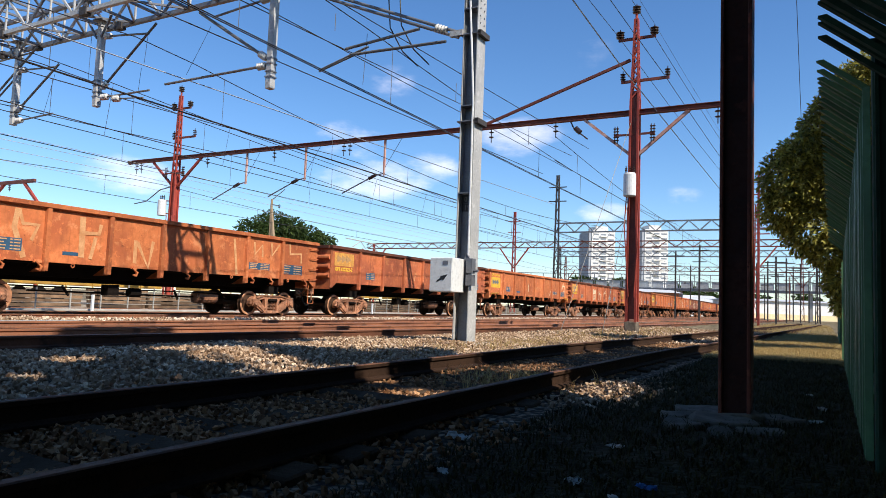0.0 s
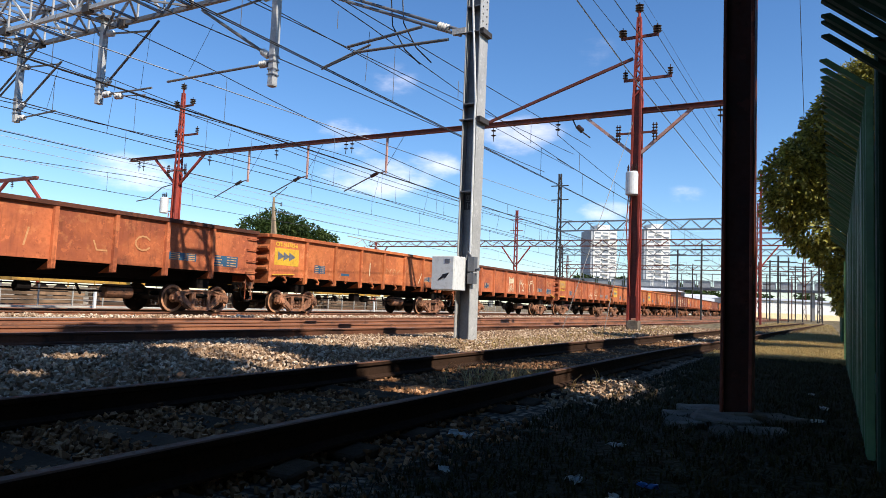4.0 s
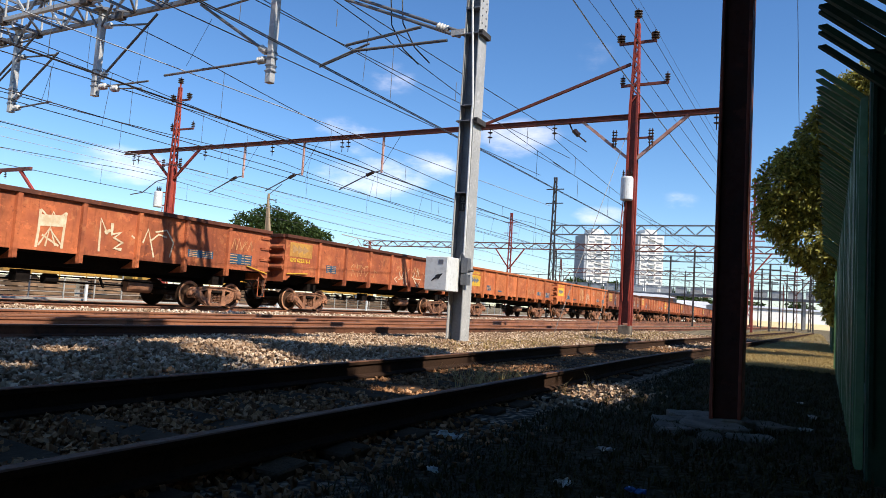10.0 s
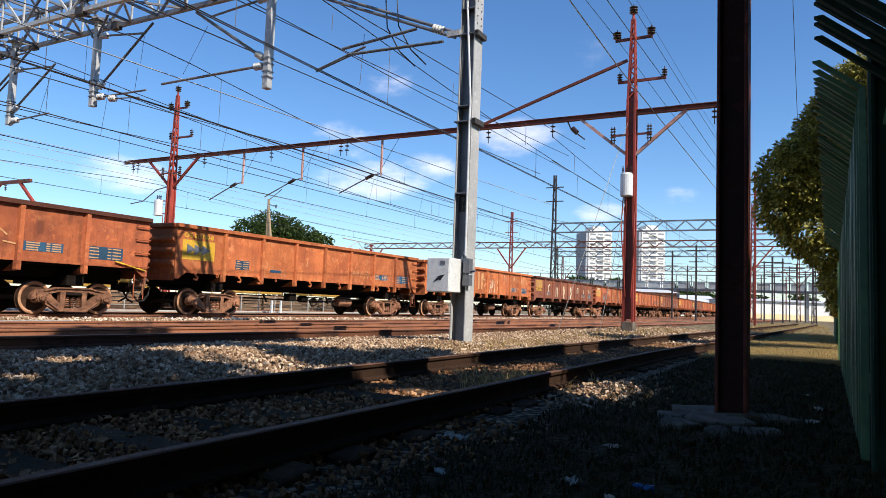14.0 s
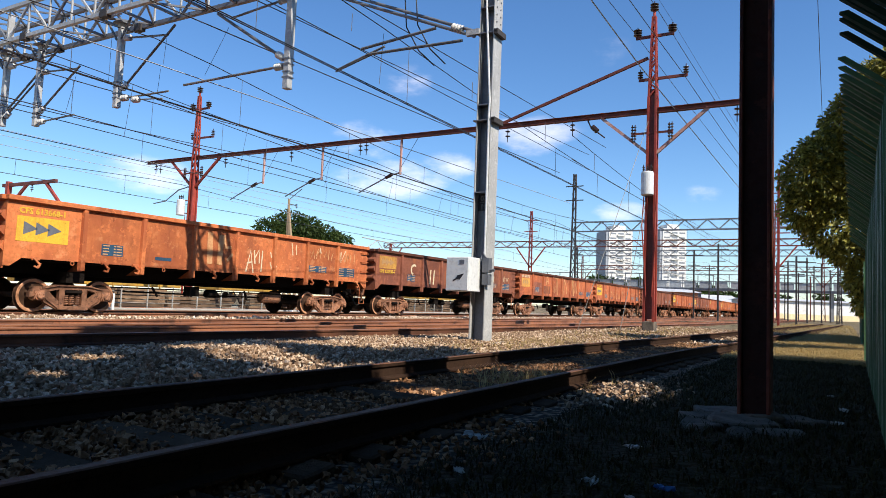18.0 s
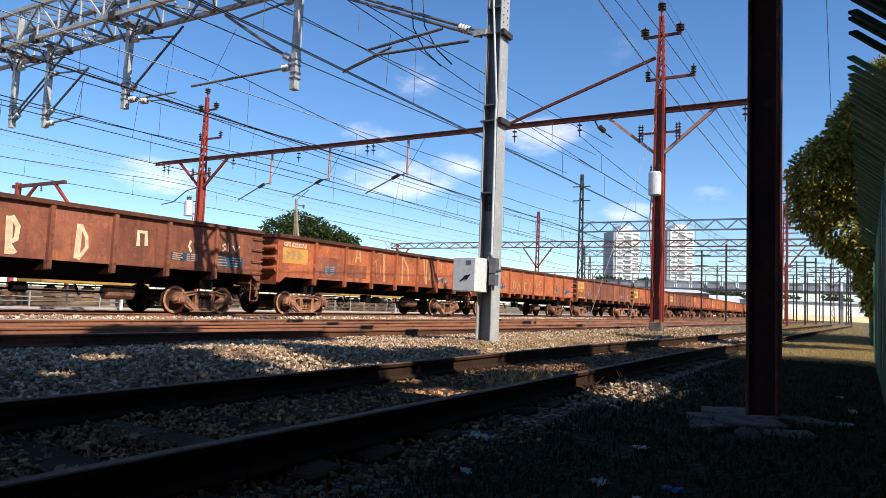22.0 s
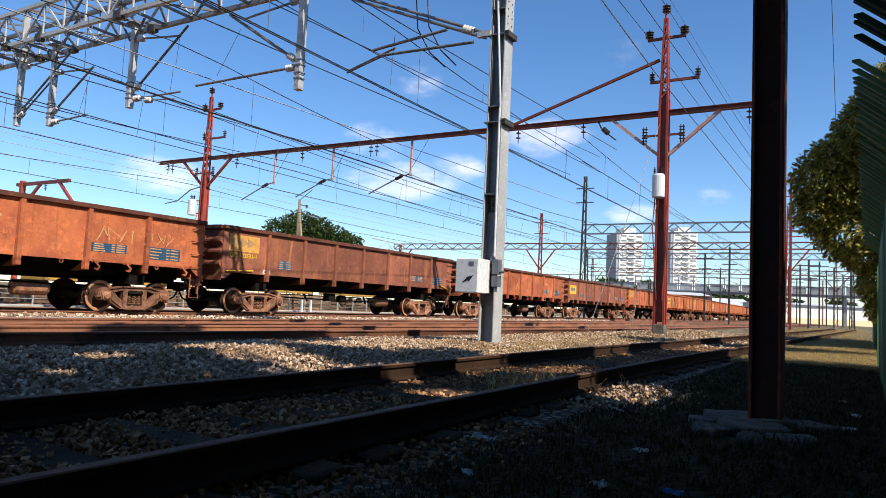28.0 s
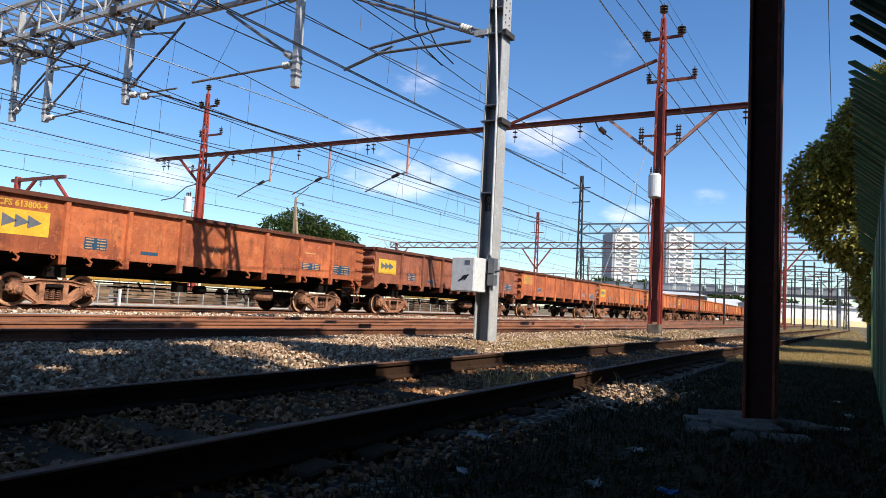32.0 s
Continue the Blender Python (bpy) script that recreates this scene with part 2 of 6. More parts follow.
YELLOW_FADED = surface("faded yellow paint", (0.62, 0.32, 0.06), (0.46, 0.2, 0.05), 0.7, 0.0, 1.6, 12, 0.1, (0.3, 0.11, 0.04), 0.6, per_object=0.15)
ARROW_WORN = surface("worn brownish paint", (0.4, 0.22, 0.09), (0.56, 0.31, 0.1), 0.75, 0.0, 3.0, 16, 0.1)
BLUE = surface("blue paint", (0.03, 0.088, 0.15), (0.022, 0.062, 0.11), 0.6, 0.0, 2.0, 14, 0.1, per_object=0.2)
CHALK = surface("white paint marks", (0.74, 0.62, 0.42), (0.58, 0.42, 0.25), 0.8, 0.0, 6.0, 25, 0.1)
FADED = surface("faded pale paint marks", (0.62, 0.33, 0.15), (0.5, 0.22, 0.085), 0.8, 0.0, 5.0, 25, 0.1)
# column web painted near black to stand for its shade
POLE_RED = surface("red steel darkened for shade", (0.05, 0.014, 0.009), (0.02, 0.008, 0.006), 0.7, 0.0, 1.4, 18, 0.2, (0.02, 0.01, 0.008), 0.6, spec=0.15)
# worn flange red, lightened as if sun caught the edges
POLE_EDGE = surface("worn red steel edge brightened for sun", (0.2, 0.05, 0.028), (0.05, 0.016, 0.011), 0.65, 0.0, 1.1, 18, 0.2, (0.02, 0.01, 0.008), 0.7, spec=0.2)
DARK_STEEL = surface("dark weathered steel", (0.07, 0.06, 0.055), (0.045, 0.04, 0.038), 0.7, 0.2)
# near-fence green, darkened to stand for the deep shade there
GREEN_SHADED = surface("green steel darkened for shade", (0.016, 0.04, 0.02), (0.009, 0.022, 0.012), 0.75, 0.0, 1.5, 20, 0.1, per_object=0.15, spec=0.15)
# far-fence green, lightened to read as sun on its pickets
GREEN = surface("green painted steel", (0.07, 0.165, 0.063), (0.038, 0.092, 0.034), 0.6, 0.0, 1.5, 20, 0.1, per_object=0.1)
BLACK = surface("black plate", (0.012, 0.012, 0.014), (0.02, 0.02, 0.022), 0.5)
WHITE_WALL = surface("white render", (0.75, 0.74, 0.7), (0.66, 0.64, 0.6), 0.85, 0.0, 0.2, 2.0, 0.05, (0.55, 0.53, 0.5), 0.3)


# ---------------------------------------------------------------- mesh helpers
def box(bm, x0, x1, y0, y1, z0, z1):
    v = [bm.verts.new(p) for p in ((x0, y0, z0), (x1, y0, z0), (x1, y1, z0), (x0, y1, z0), (x0, y0, z1), (x1, y0, z1), (x1, y1, z1), (x0, y1, z1))]
    for f in ((3, 2, 1, 0), (4, 5, 6, 7), (0, 1, 5, 4), (1, 2, 6, 5), (2, 3, 7, 6), (3, 0, 4, 7)):
        bm.faces.new([v[i] for i in f])


def bar(bm, a, b, w, h=None, up=(0, 0, 1)):
    """A square bar from a to b."""
    a, b, h = Vector(a), Vector(b), h or w
    d = (b - a).normalized()
    u = Vector(up)
    if abs(d.dot(u)) > 0.98:
        u = Vector((1, 0, 0))
    s = d.cross(u).normalized() * w / 2
    t = s.cross(d).normalized() * h / 2
    v = [bm.verts.new(p + q) for p in (a, b) for q in (-s - t, s - t, s + t, -s + t)]
    for f in ((0, 3, 2, 1), (4, 5, 6, 7), (0, 1, 5, 4), (1, 2, 6, 5), (2, 3, 7, 6), (3, 0, 4, 7)):
        bm.faces.new([v[i] for i in f])


def tube(bm, points, r, n=6, caps=True):
    """A round tube through points; r may be one radius or one for each point."""
    pts = [Vector(p) for p in points]
    rs = r if isinstance(r, (list, tuple)) else [r] * len(pts)
    rings = []
    for i, p in enumerate(pts):
        d = (pts[min(i + 1, len(pts) - 1)] - pts[max(i - 1, 0)]).normalized()
        u = Vector((0, 0, 1)) if abs(d.z) < 0.95 else Vector((1, 0, 0))
        s = d.cross(u).normalized()
        t = s.cross(d)
        rings.append([bm.verts.new(p + (s * math.cos(k * math.tau / n) + t * math.sin(k * math.tau / n)) * rs[i]) for k in range(n)])
    for a, b in zip(rings, rings[1:]):
        for k in range(n):
            bm.faces.new((a[k], a[(k + 1) % n], b[(k + 1) % n], b[k]))
    if caps:
        bm.faces.new(rings[0][::-1])
        bm.faces.new(rings[-1])


def prism(bm, outline, axis, lo, hi):
    """An outline (list of 2D points) pushed along an axis."""
    def place(p, w):
        return {"x": (w, p[0], p[1]), "y": (p[0], w, p[1]), "z": (p[0], p[1], w)}[axis]
    a = [bm.verts.new(place(p, lo)) for p in outline]
    b = [bm.verts.new(place(p, hi)) for p in outline]
    n = len(a)
    for k in range(n):
        bm.faces.new((a[k], a[(k + 1) % n], b[(k + 1) % n], b[k]))
    bm.faces.new(a[::-1])
    bm.faces.new(b)


def mesh_of(name, bm, material, smooth=False, bevel=0.0):
    if bevel:
        bmesh.ops.bevel(bm, geom=bm.edges[:], offset=bevel, segments=1, affect="EDGES", clamp_overlap=True)
    bmesh.ops.recalc_face_normals(bm, faces=bm.faces[:])
    me = bpy.data.meshes.new(name)
    bm.to_mesh(me)
    bm.free()
    me.materials.append(material)
    if smooth:
        for p in me.polygons:
            p.use_smooth = True
    return me


def part(name, bm, material, parent, label="", smooth=False, bevel=0.0, at=None):
    """One mesh object under a thing or part."""
    ob = new(name, mesh_of(name, bm, material, smooth, bevel))
    ob.parent = parent
    if at is not None:
        ob.matrix_basis = at
    return tagged(ob, label)


def share(name, mesh, parent, at, label=""):
    """Another object on a mesh that already exists."""
    ob = new(name, mesh)
    ob.parent = parent
    ob.matrix_basis = at
    return tagged(ob, label)


def thing(name, at, label, category, group="", kind=""):
    ob = new(name)
    ob.empty_display_size = 0.2
    ob.matrix_basis = at
    return tagged(ob, label, category, group, kind)


def solid(name, bm, material, label, category, kind="", group="", smooth=False, bevel=0.0):
    return tagged(new(name, mesh_of(name, bm, material, smooth, bevel)), label, category, group, kind)


def bmn():
    return bmesh.new()


I4 = Matrix.Identity(4)


# ---------------------------------------------------------------- ground and tracks
def smooth(t):
    t = min(max(t, 0.0), 1.0)
    return t * t * (3 - 2 * t)


def bend(x):
    """How far the train's track swings away beyond the portal."""
    return 0.0 if x < 40 else 0.0002 * (x - 40) ** 2 if x < 120 else 1.28 + 0.032 * (x - 120)


TRAIN_Y = 18.28


def near_track(x):
    return (x, 3.213 - (0.035 * (x - 9) * smooth((x - 9) / 8) if x > 9 else 0.0), RAIL_Z + 0.01)


def main_track(x):
    return (x, 12.66, RAIL_Z)


def branch_track(x):
    return (x, 10.735 - 0.085 * min(x, 30) - 0.02 * max(x - 30, 0), RAIL_Z)


def train_track(x):
    return (x, TRAIN_Y + bend(x), 0.157)


def yard_track(x):
    return (x, 23.6 + bend(x) * 0.9, 0.0)


def yard_track_far(x):
    return (x, 28.0 + bend(x) * 0.9, 0.0)


RAIL_OUTLINE = [(-0.07, -0.165), (0.07, -0.165), (0.07, -0.15), (0.014, -0.13), (0.012, -0.045), (0.034, -0.035), (0.036, -0.006), (0.028, 0.0),
                (-0.028, 0.0), (-0.036, -0.006), (-0.034, -0.035), (-0.012, -0.045), (-0.014, -0.13), (-0.07, -0.15)]


def rail_mesh(path, offset, xs, side_mat, top_mat):
    me = bpy.data.meshes.new("rail")
    verts, faces, mats = [], [], []
    n = len(RAIL_OUTLINE)
    for x in xs:
        p, q = Vector(path(x - 0.05)), Vector(path(x + 0.05))
        d = (q - p).normalized()
        side = Vector((-d.y, d.x, 0)).normalized()
        c = Vector(path(x)) + side * offset
        verts += [c + side * u + Vector((0, 0, w)) for u, w in RAIL_OUTLINE]
    for i in range(len(xs) - 1):
        for k in range(n):
            a, b = i * n + k, i * n + (k + 1) % n
            faces.append((a, b, b + n, a + n))
            mats.append(1 if k in (6, 7, 8) else 0)
    faces.append(tuple(range(n))[::-1])
    faces.append(tuple(range((len(xs) - 1) * n, len(xs) * n)))
    mats += [0, 0]
    me.from_pydata(verts, [], faces)
    me.materials.append(side_mat)
    me.materials.append(top_mat)
    me.polygons.foreach_set("material_index", mats)
    me.update()
    return me


def steps(a, b, near=0.5):
    xs, x = [], a
    while x < b:
        xs.append(x)
        x += near if -5 < x < 45 else 4.0
    return xs + [b]


def build_track(name, path, x0, x1, label, sleepers=None, side_mat=None, top_mat=None, near_mat=None, half=1.35):
    t = thing(name, I4, label, "railway track", kind="structure")
    for off in (-0.835, 0.835):
        share("rail", rail_mesh(path, off, steps(x0, x1), near_mat if near_mat and off < 0 else side_mat or RAIL, top_mat or RAIL_TOP), t, I4)
    if sleepers:
        bm = bmn()
        box(bm, -0.12, 0.12, -half, half, -0.16, 0.0)
        for v in bm.verts:
            v.co.z += 0.012 * math.sin(v.co.x * 40 + v.co.y * 9)
        me = mesh_of("sleeper", bm, SLEEPER, bevel=0.012)
        a, b, gap = sleepers
        n = int((b - a) / gap)
        for i in range(n):
            x = a + i * gap + random.uniform(-0.04, 0.04)
            c = path(x)
            share("sleeper", me, t, pose(c[0], c[1], c[2] - 0.168 - random.uniform(0, 0.02), 0, random.uniform(-1, 1), random.uniform(-2.5, 2.5)))
    return t


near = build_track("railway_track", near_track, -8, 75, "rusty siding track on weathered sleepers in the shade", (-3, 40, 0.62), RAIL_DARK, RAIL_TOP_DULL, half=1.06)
build_track("railway_track", main_track, -30, 260, "rusty main running track in pale ballast", (-6, 30, 0.62))
build_track("railway_track", branch_track, -8, 150, "rusty turnout track in pale ballast", (-4, 30, 0.62), near_mat=RAIL_BROWN)
build_track("railway_track", train_track, -40, 260, "rusty track under the passing freight train", (2, 45, 0.62))
build_track("railway_track", yard_track, -30, 200, "dark yard track behind the train")
build_track("railway_track", yard_track_far, -30, 200, "dark yard track behind the train")


def ground_z(x, y):
    """Height of the stone bed and the soil."""
    hump = 0.07 * math.exp(-((y - 7.0) / 1.3) ** 2) + 0.13 * math.exp(-((y - 15.3) / 0.9) ** 2)
    if abs(y - 3.2) < 0.8:
        hump += 0.006
    if y < 1.9:
        hump += 0.03 * smooth((1.9 - y) / 1.5)
    return hump - 0.035 + 0.03 * noise.noise((x * 0.5, y * 0.5, 0)) + 0.014 * noise.noise((x * 2.1, y * 2.1, 3))


def ground_material():
    m, nt, N, L, b = node_mat("stone ballast and dry soil")
    geo = N("ShaderNodeTexCoord").outputs["Object"]
    sep = N("ShaderNodeSeparateXYZ")
    L(geo, sep.inputs[0])
    vor = N("ShaderNodeTexVoronoi")
    vor.inputs["Scale"].default_value = 17.0
    L(geo, vor.inputs["Vector"])
    big = noise_node(nt, geo, 0.45, 4)
    fine = noise_node(nt, geo, 30, 5)
    stone = ramp_node(nt, vor.outputs["Color"], [(0.0, (0.14, 0.085, 0.05)), (0.5, (0.27, 0.18, 0.115)), (1.0, (0.45, 0.34, 0.235))])
    gap = range_node(nt, vor.outputs["Distance"], 0.25, 0.62)
    stone = mix_node(nt, gap, stone, (0.05, 0.038, 0.028))
    # soil and grass tones are kept dark to stand for tree shade
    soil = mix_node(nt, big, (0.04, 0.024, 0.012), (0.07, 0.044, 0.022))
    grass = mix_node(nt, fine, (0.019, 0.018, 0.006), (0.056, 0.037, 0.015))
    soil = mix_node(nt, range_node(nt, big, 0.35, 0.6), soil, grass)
    wob = N("ShaderNodeMath")
    wob.operation = "MULTIPLY_ADD"
    wob.inputs[1].default_value = 1.6
    L(big, wob.inputs[0])
    L(sep.outputs["Y"], wob.inputs[2])
    side = range_node(nt, wob.outputs[0], 2.2, 2.9)
    far = range_node(nt, sep.outputs["Y"], 24.0, 27.0)
    inv = N("ShaderNodeMath")
    inv.operation = "SUBTRACT"
    L(side, inv.inputs[0])
    L(far, inv.inputs[1])
    col = mix_node(nt, inv.outputs[0], soil, stone)
    dust = mix_node(nt, big, (0.44, 0.37, 0.28), (0.3, 0.24, 0.18))
    col = mix_node(nt, range_node(nt, sep.outputs["Y"], 21.0, 22.5), col, dust)
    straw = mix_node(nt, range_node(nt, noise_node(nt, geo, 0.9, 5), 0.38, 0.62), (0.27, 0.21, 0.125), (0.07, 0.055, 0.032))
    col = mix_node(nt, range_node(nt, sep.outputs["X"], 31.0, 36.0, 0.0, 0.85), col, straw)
    # dry straw colour laid along the fence strip to brighten it as sunlit
    sunlit_straw = N("ShaderNodeMath")
    sunlit_straw.operation = "MULTIPLY"
    L(range_node(nt, sep.outputs["X"], 13.0, 16.0, 0.0, 0.9), sunlit_straw.inputs[0])
    L(range_node(nt, wob.outputs[0], 3.2, 2.4), sunlit_straw.inputs[1])
    col = mix_node(nt, sunlit_straw.outputs[0], col, straw)
    L(col, b.inputs["Base Color"])
    b.inputs["Roughness"].default_value = 0.95
    b.inputs["Specular IOR Level"].default_value = 0.1
    bp = N("ShaderNodeBump")
    bp.inputs["Strength"].default_value = 0.9
    bp.inputs["Distance"].default_value = 0.04
    bp.invert = True
    L(vor.outputs["Distance"], bp.inputs["Height"])
    L(bp.outputs[0], b.inputs["Normal"])
    return m


def graded(lo, hi, near_lo, near_hi, fine, grow=1.35):
    xs = [near_lo + i * fine for i in range(int((near_hi - near_lo) / fine) + 1)]
    step, x = fine, near_hi
    while x < hi:
        step *= grow
        x += step
        xs.append(min(x, hi))
    step, x = fine, near_lo
    while x > lo:
        step *= grow
        x -= step
        xs.insert(0, max(x, lo))
    return xs


def build_ground():
    xs = graded(-400, 3000, -2, 34, 0.18)
    ys = graded(-600, 3000, -1.5, 17.5, 0.16)
    verts = [(x, y, ground_z(x, y) if abs(x) < 60 and abs(y) < 60 else -0.035) for x in xs for y in ys]
    n = len(ys)
    faces = [(i * n + j, (i + 1) * n + j, (i + 1) * n + j + 1, i * n + j + 1) for i in range(len(xs) - 1) for j in range(n - 1)]
    me = bpy.data.meshes.new("ground")
    me.from_pydata(verts, [], faces)
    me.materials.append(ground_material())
    me.update()
    tagged(new("ground", me), "pale stone ballast with dry soil and thin grass", "ground", kind="structure")


build_ground()


# ---------------------------------------------------------------- lattice, posts and portals
def lattice(bm, a, b, depth, width, chord, web, panels, side=(1, 0, 0), x_brace=False, flat=False):
    """A box truss from a to b (its lower middle line), zigzag webs on its four faces."""
    a, b = Vector(a), Vector(b)
    d = (b - a) / panels
    s = Vector(side).normalized() * width / 2
    u = Vector((0, 0, depth))
    rows = [a - s, a + s] if not flat else [a]
    for r in rows:
        bar(bm, r, r + d * panels, chord)
        bar(bm, r + u, r + u + d * panels, chord)
        for i in range(panels):
            p = r + d * i
            if i % 2:
                bar(bm, p + u, p + d, web)
            else:
                bar(bm, p, p + d + u, web)
            if x_brace:
                bar(bm, p, p + u, web * 0.8)
    if not flat:
        for i in range(panels):
            p = a + d * i
            k = s if i % 2 else -s
            bar(bm, p + k, p + d - k, web)
            bar(bm, p + u + k, p + u + d - k, web)


def insulator(bm, top, n=3, r=0.07, pitch=0.09, down=1):
    x, y, z = top
    tube(bm, [(x, y, z), (x, y, z - down * pitch * (n + 1))], 0.018, 6)
    for i in range(n):
        zz = z - down * pitch * (i + 0.7)
        tube(bm, [(x, y, zz + 0.02), (x, y, zz), (x, y, zz - 0.03)], [r * 0.45, r, r * 0.8], 8)


PORTAL_X = 25.4
PALE_RED = surface("bleached red paint", (0.6, 0.4, 0.34), (0.5, 0.2, 0.14), 0.7, 0.0, 2.0, 18, 0.1)


def lattice_mast(name, y, z_top, label, transformer):
    t = thing(name, pose(PORTAL_X, y, 0), label, "catenary mast", "red portal masts")
    knee = 8.7 if transformer == 1 else 7.2

    def half(z):
        return 0.17 - 0.035 * z / knee if z < knee else 0.135 - 0.085 * (z - knee) / (z_top - knee)
    for sx in (-1, 1):
        for sy in (-1, 1):
            bm = bmn()
            bar(bm, (sx * half(0.4), sy * half(0.4), 0.4), (sx * half(knee), sy * half(knee), knee), 0.08)
            bar(bm, (sx * half(knee), sy * half(knee), knee), (sx * half(z_top), sy * half(z_top), z_top - 0.4), 0.065)
            part("leg", bm, RED_STEEL, t)
    n = 10
    bm = bmn()
    for i in range(n):
        za, zb = knee + i * (z_top - 0.6 - knee) / n, knee + (i + 1) * (z_top - 0.6 - knee) / n
        k = 1 if i % 2 else -1
        wa, wb = half(za), half(zb)
        for s in (-1, 1):
            bar(bm, (s * wa, -k * wa, za), (s * wb, k * wb, zb), 0.05)
            bar(bm, (-k * wa, s * wa, za), (k * wb, s * wb, zb), 0.05)
    part("lacing", bm, RED_STEEL, t)
    for sy in (-1, 1):
        bm = bmn()
        tube(bm, [(-0.2, sy * 0.1, 1.3), (-0.22, sy * 0.18, 2.6), (-0.25, sy * 0.27, 3.9), (-0.28, sy * 0.2, 5.0)], 0.022, 6)
        part("cable_hose", bm, RED_STEEL, t)
    bm = bmn()
    box(bm, -0.1, 0.1, -0.125, 0.125, 0.5, knee + 0.3)
    part("web_plate", bm, RED_DARK if transformer == 1 else RED_STEEL, t)
    bm = bmn()
    box(bm, -0.22, 0.22, -0.22, 0.22, -0.1, 0.42)
    part("footing", bm, DARK_CONCRETE, t, "pale concrete footing", bevel=0.03)
    bm = bmn()
    tube(bm, [(0, 0, z_top - 0.5), (0, 0, z_top - 0.15)], 0.05, 8)
    part("spike", bm, RED_STEEL, t)
    bm = bmn()
    insulator(bm, (0, 0, z_top - 0.2), 3, 0.17, 0.1, -1)
    part("pin_insulator", bm, DARK_INS, t, "brown glazed insulator", smooth=True)
    for z, off, hw in ((z_top - 1.1, 0.0, 0.7), (z_top - 2.75, 0.45, 0.75)):
        bm = bmn()
        bar(bm, (0.12, -hw - off, z), (0.12, hw - off * 0.4, z), 0.08, 0.1)
        part("crossarm", bm, RED_DARK, t)
        for yy in (-hw - off + 0.06, hw - off * 0.4 - 0.06):
            bm = bmn()
            insulator(bm, (0.12, yy, z + 0.05), 3, 0.17 if off == 0 else 0.11, 0.095, -1)
            part("pin_insulator", bm, DARK_INS, t, "brown glazed insulator", smooth=True)
    bm = bmn()
    bar(bm, (-0.1, -0.75, 7.35), (-0.1, 0.75, 7.35), 0.07)
    part("crossarm", bm, RED_DARK, t)
    for yy in (-0.72, -0.62, 0.62, 0.72):
        bm = bmn()
        insulator(bm, (-0.1, yy, 7.7), 5, 0.06, 0.11, 1)
        part("strain_insulator", bm, DARK_INS, t, "brown glazed insulator", smooth=True)
    for sy in (-1, 1):
        bm = bmn()
        bar(bm, (0, sy * 0.15, 6.6), (0, sy * 1.95, 8.12), 0.11)
        part("brace", bm, PALE_RED if transformer == 1 else RED_STEEL, t)
    if transformer:
        bm = bmn()
        yy = 0.06 if transformer == 1 else 0.45
        tube(bm, [(-0.4, yy, 4.97), (-0.4, yy, 5.0), (-0.4, yy, 5.78), (-0.4, yy, 5.84)], [0.19, 0.225, 0.225, 0.19], 20)
        tr = part("transformer", bm, WHITE_BOX, t, "white cylindrical transformer", smooth=False)
        for k in (-0.14, 0.0, 0.14):
            bm = bmn()
            insulator(bm, (-0.4, yy + k, 5.83), 3, 0.05, 0.07, -1)
            part("bushing", bm, DARK_INS, tr)
        for z in (5.15, 5.85):
            bm = bmn()
            bar(bm, (-0.4, yy, z - 0.05), (0, 0, z - 0.05), 0.06)
            part("bracket", bm, RED_DARK, t)
    return t




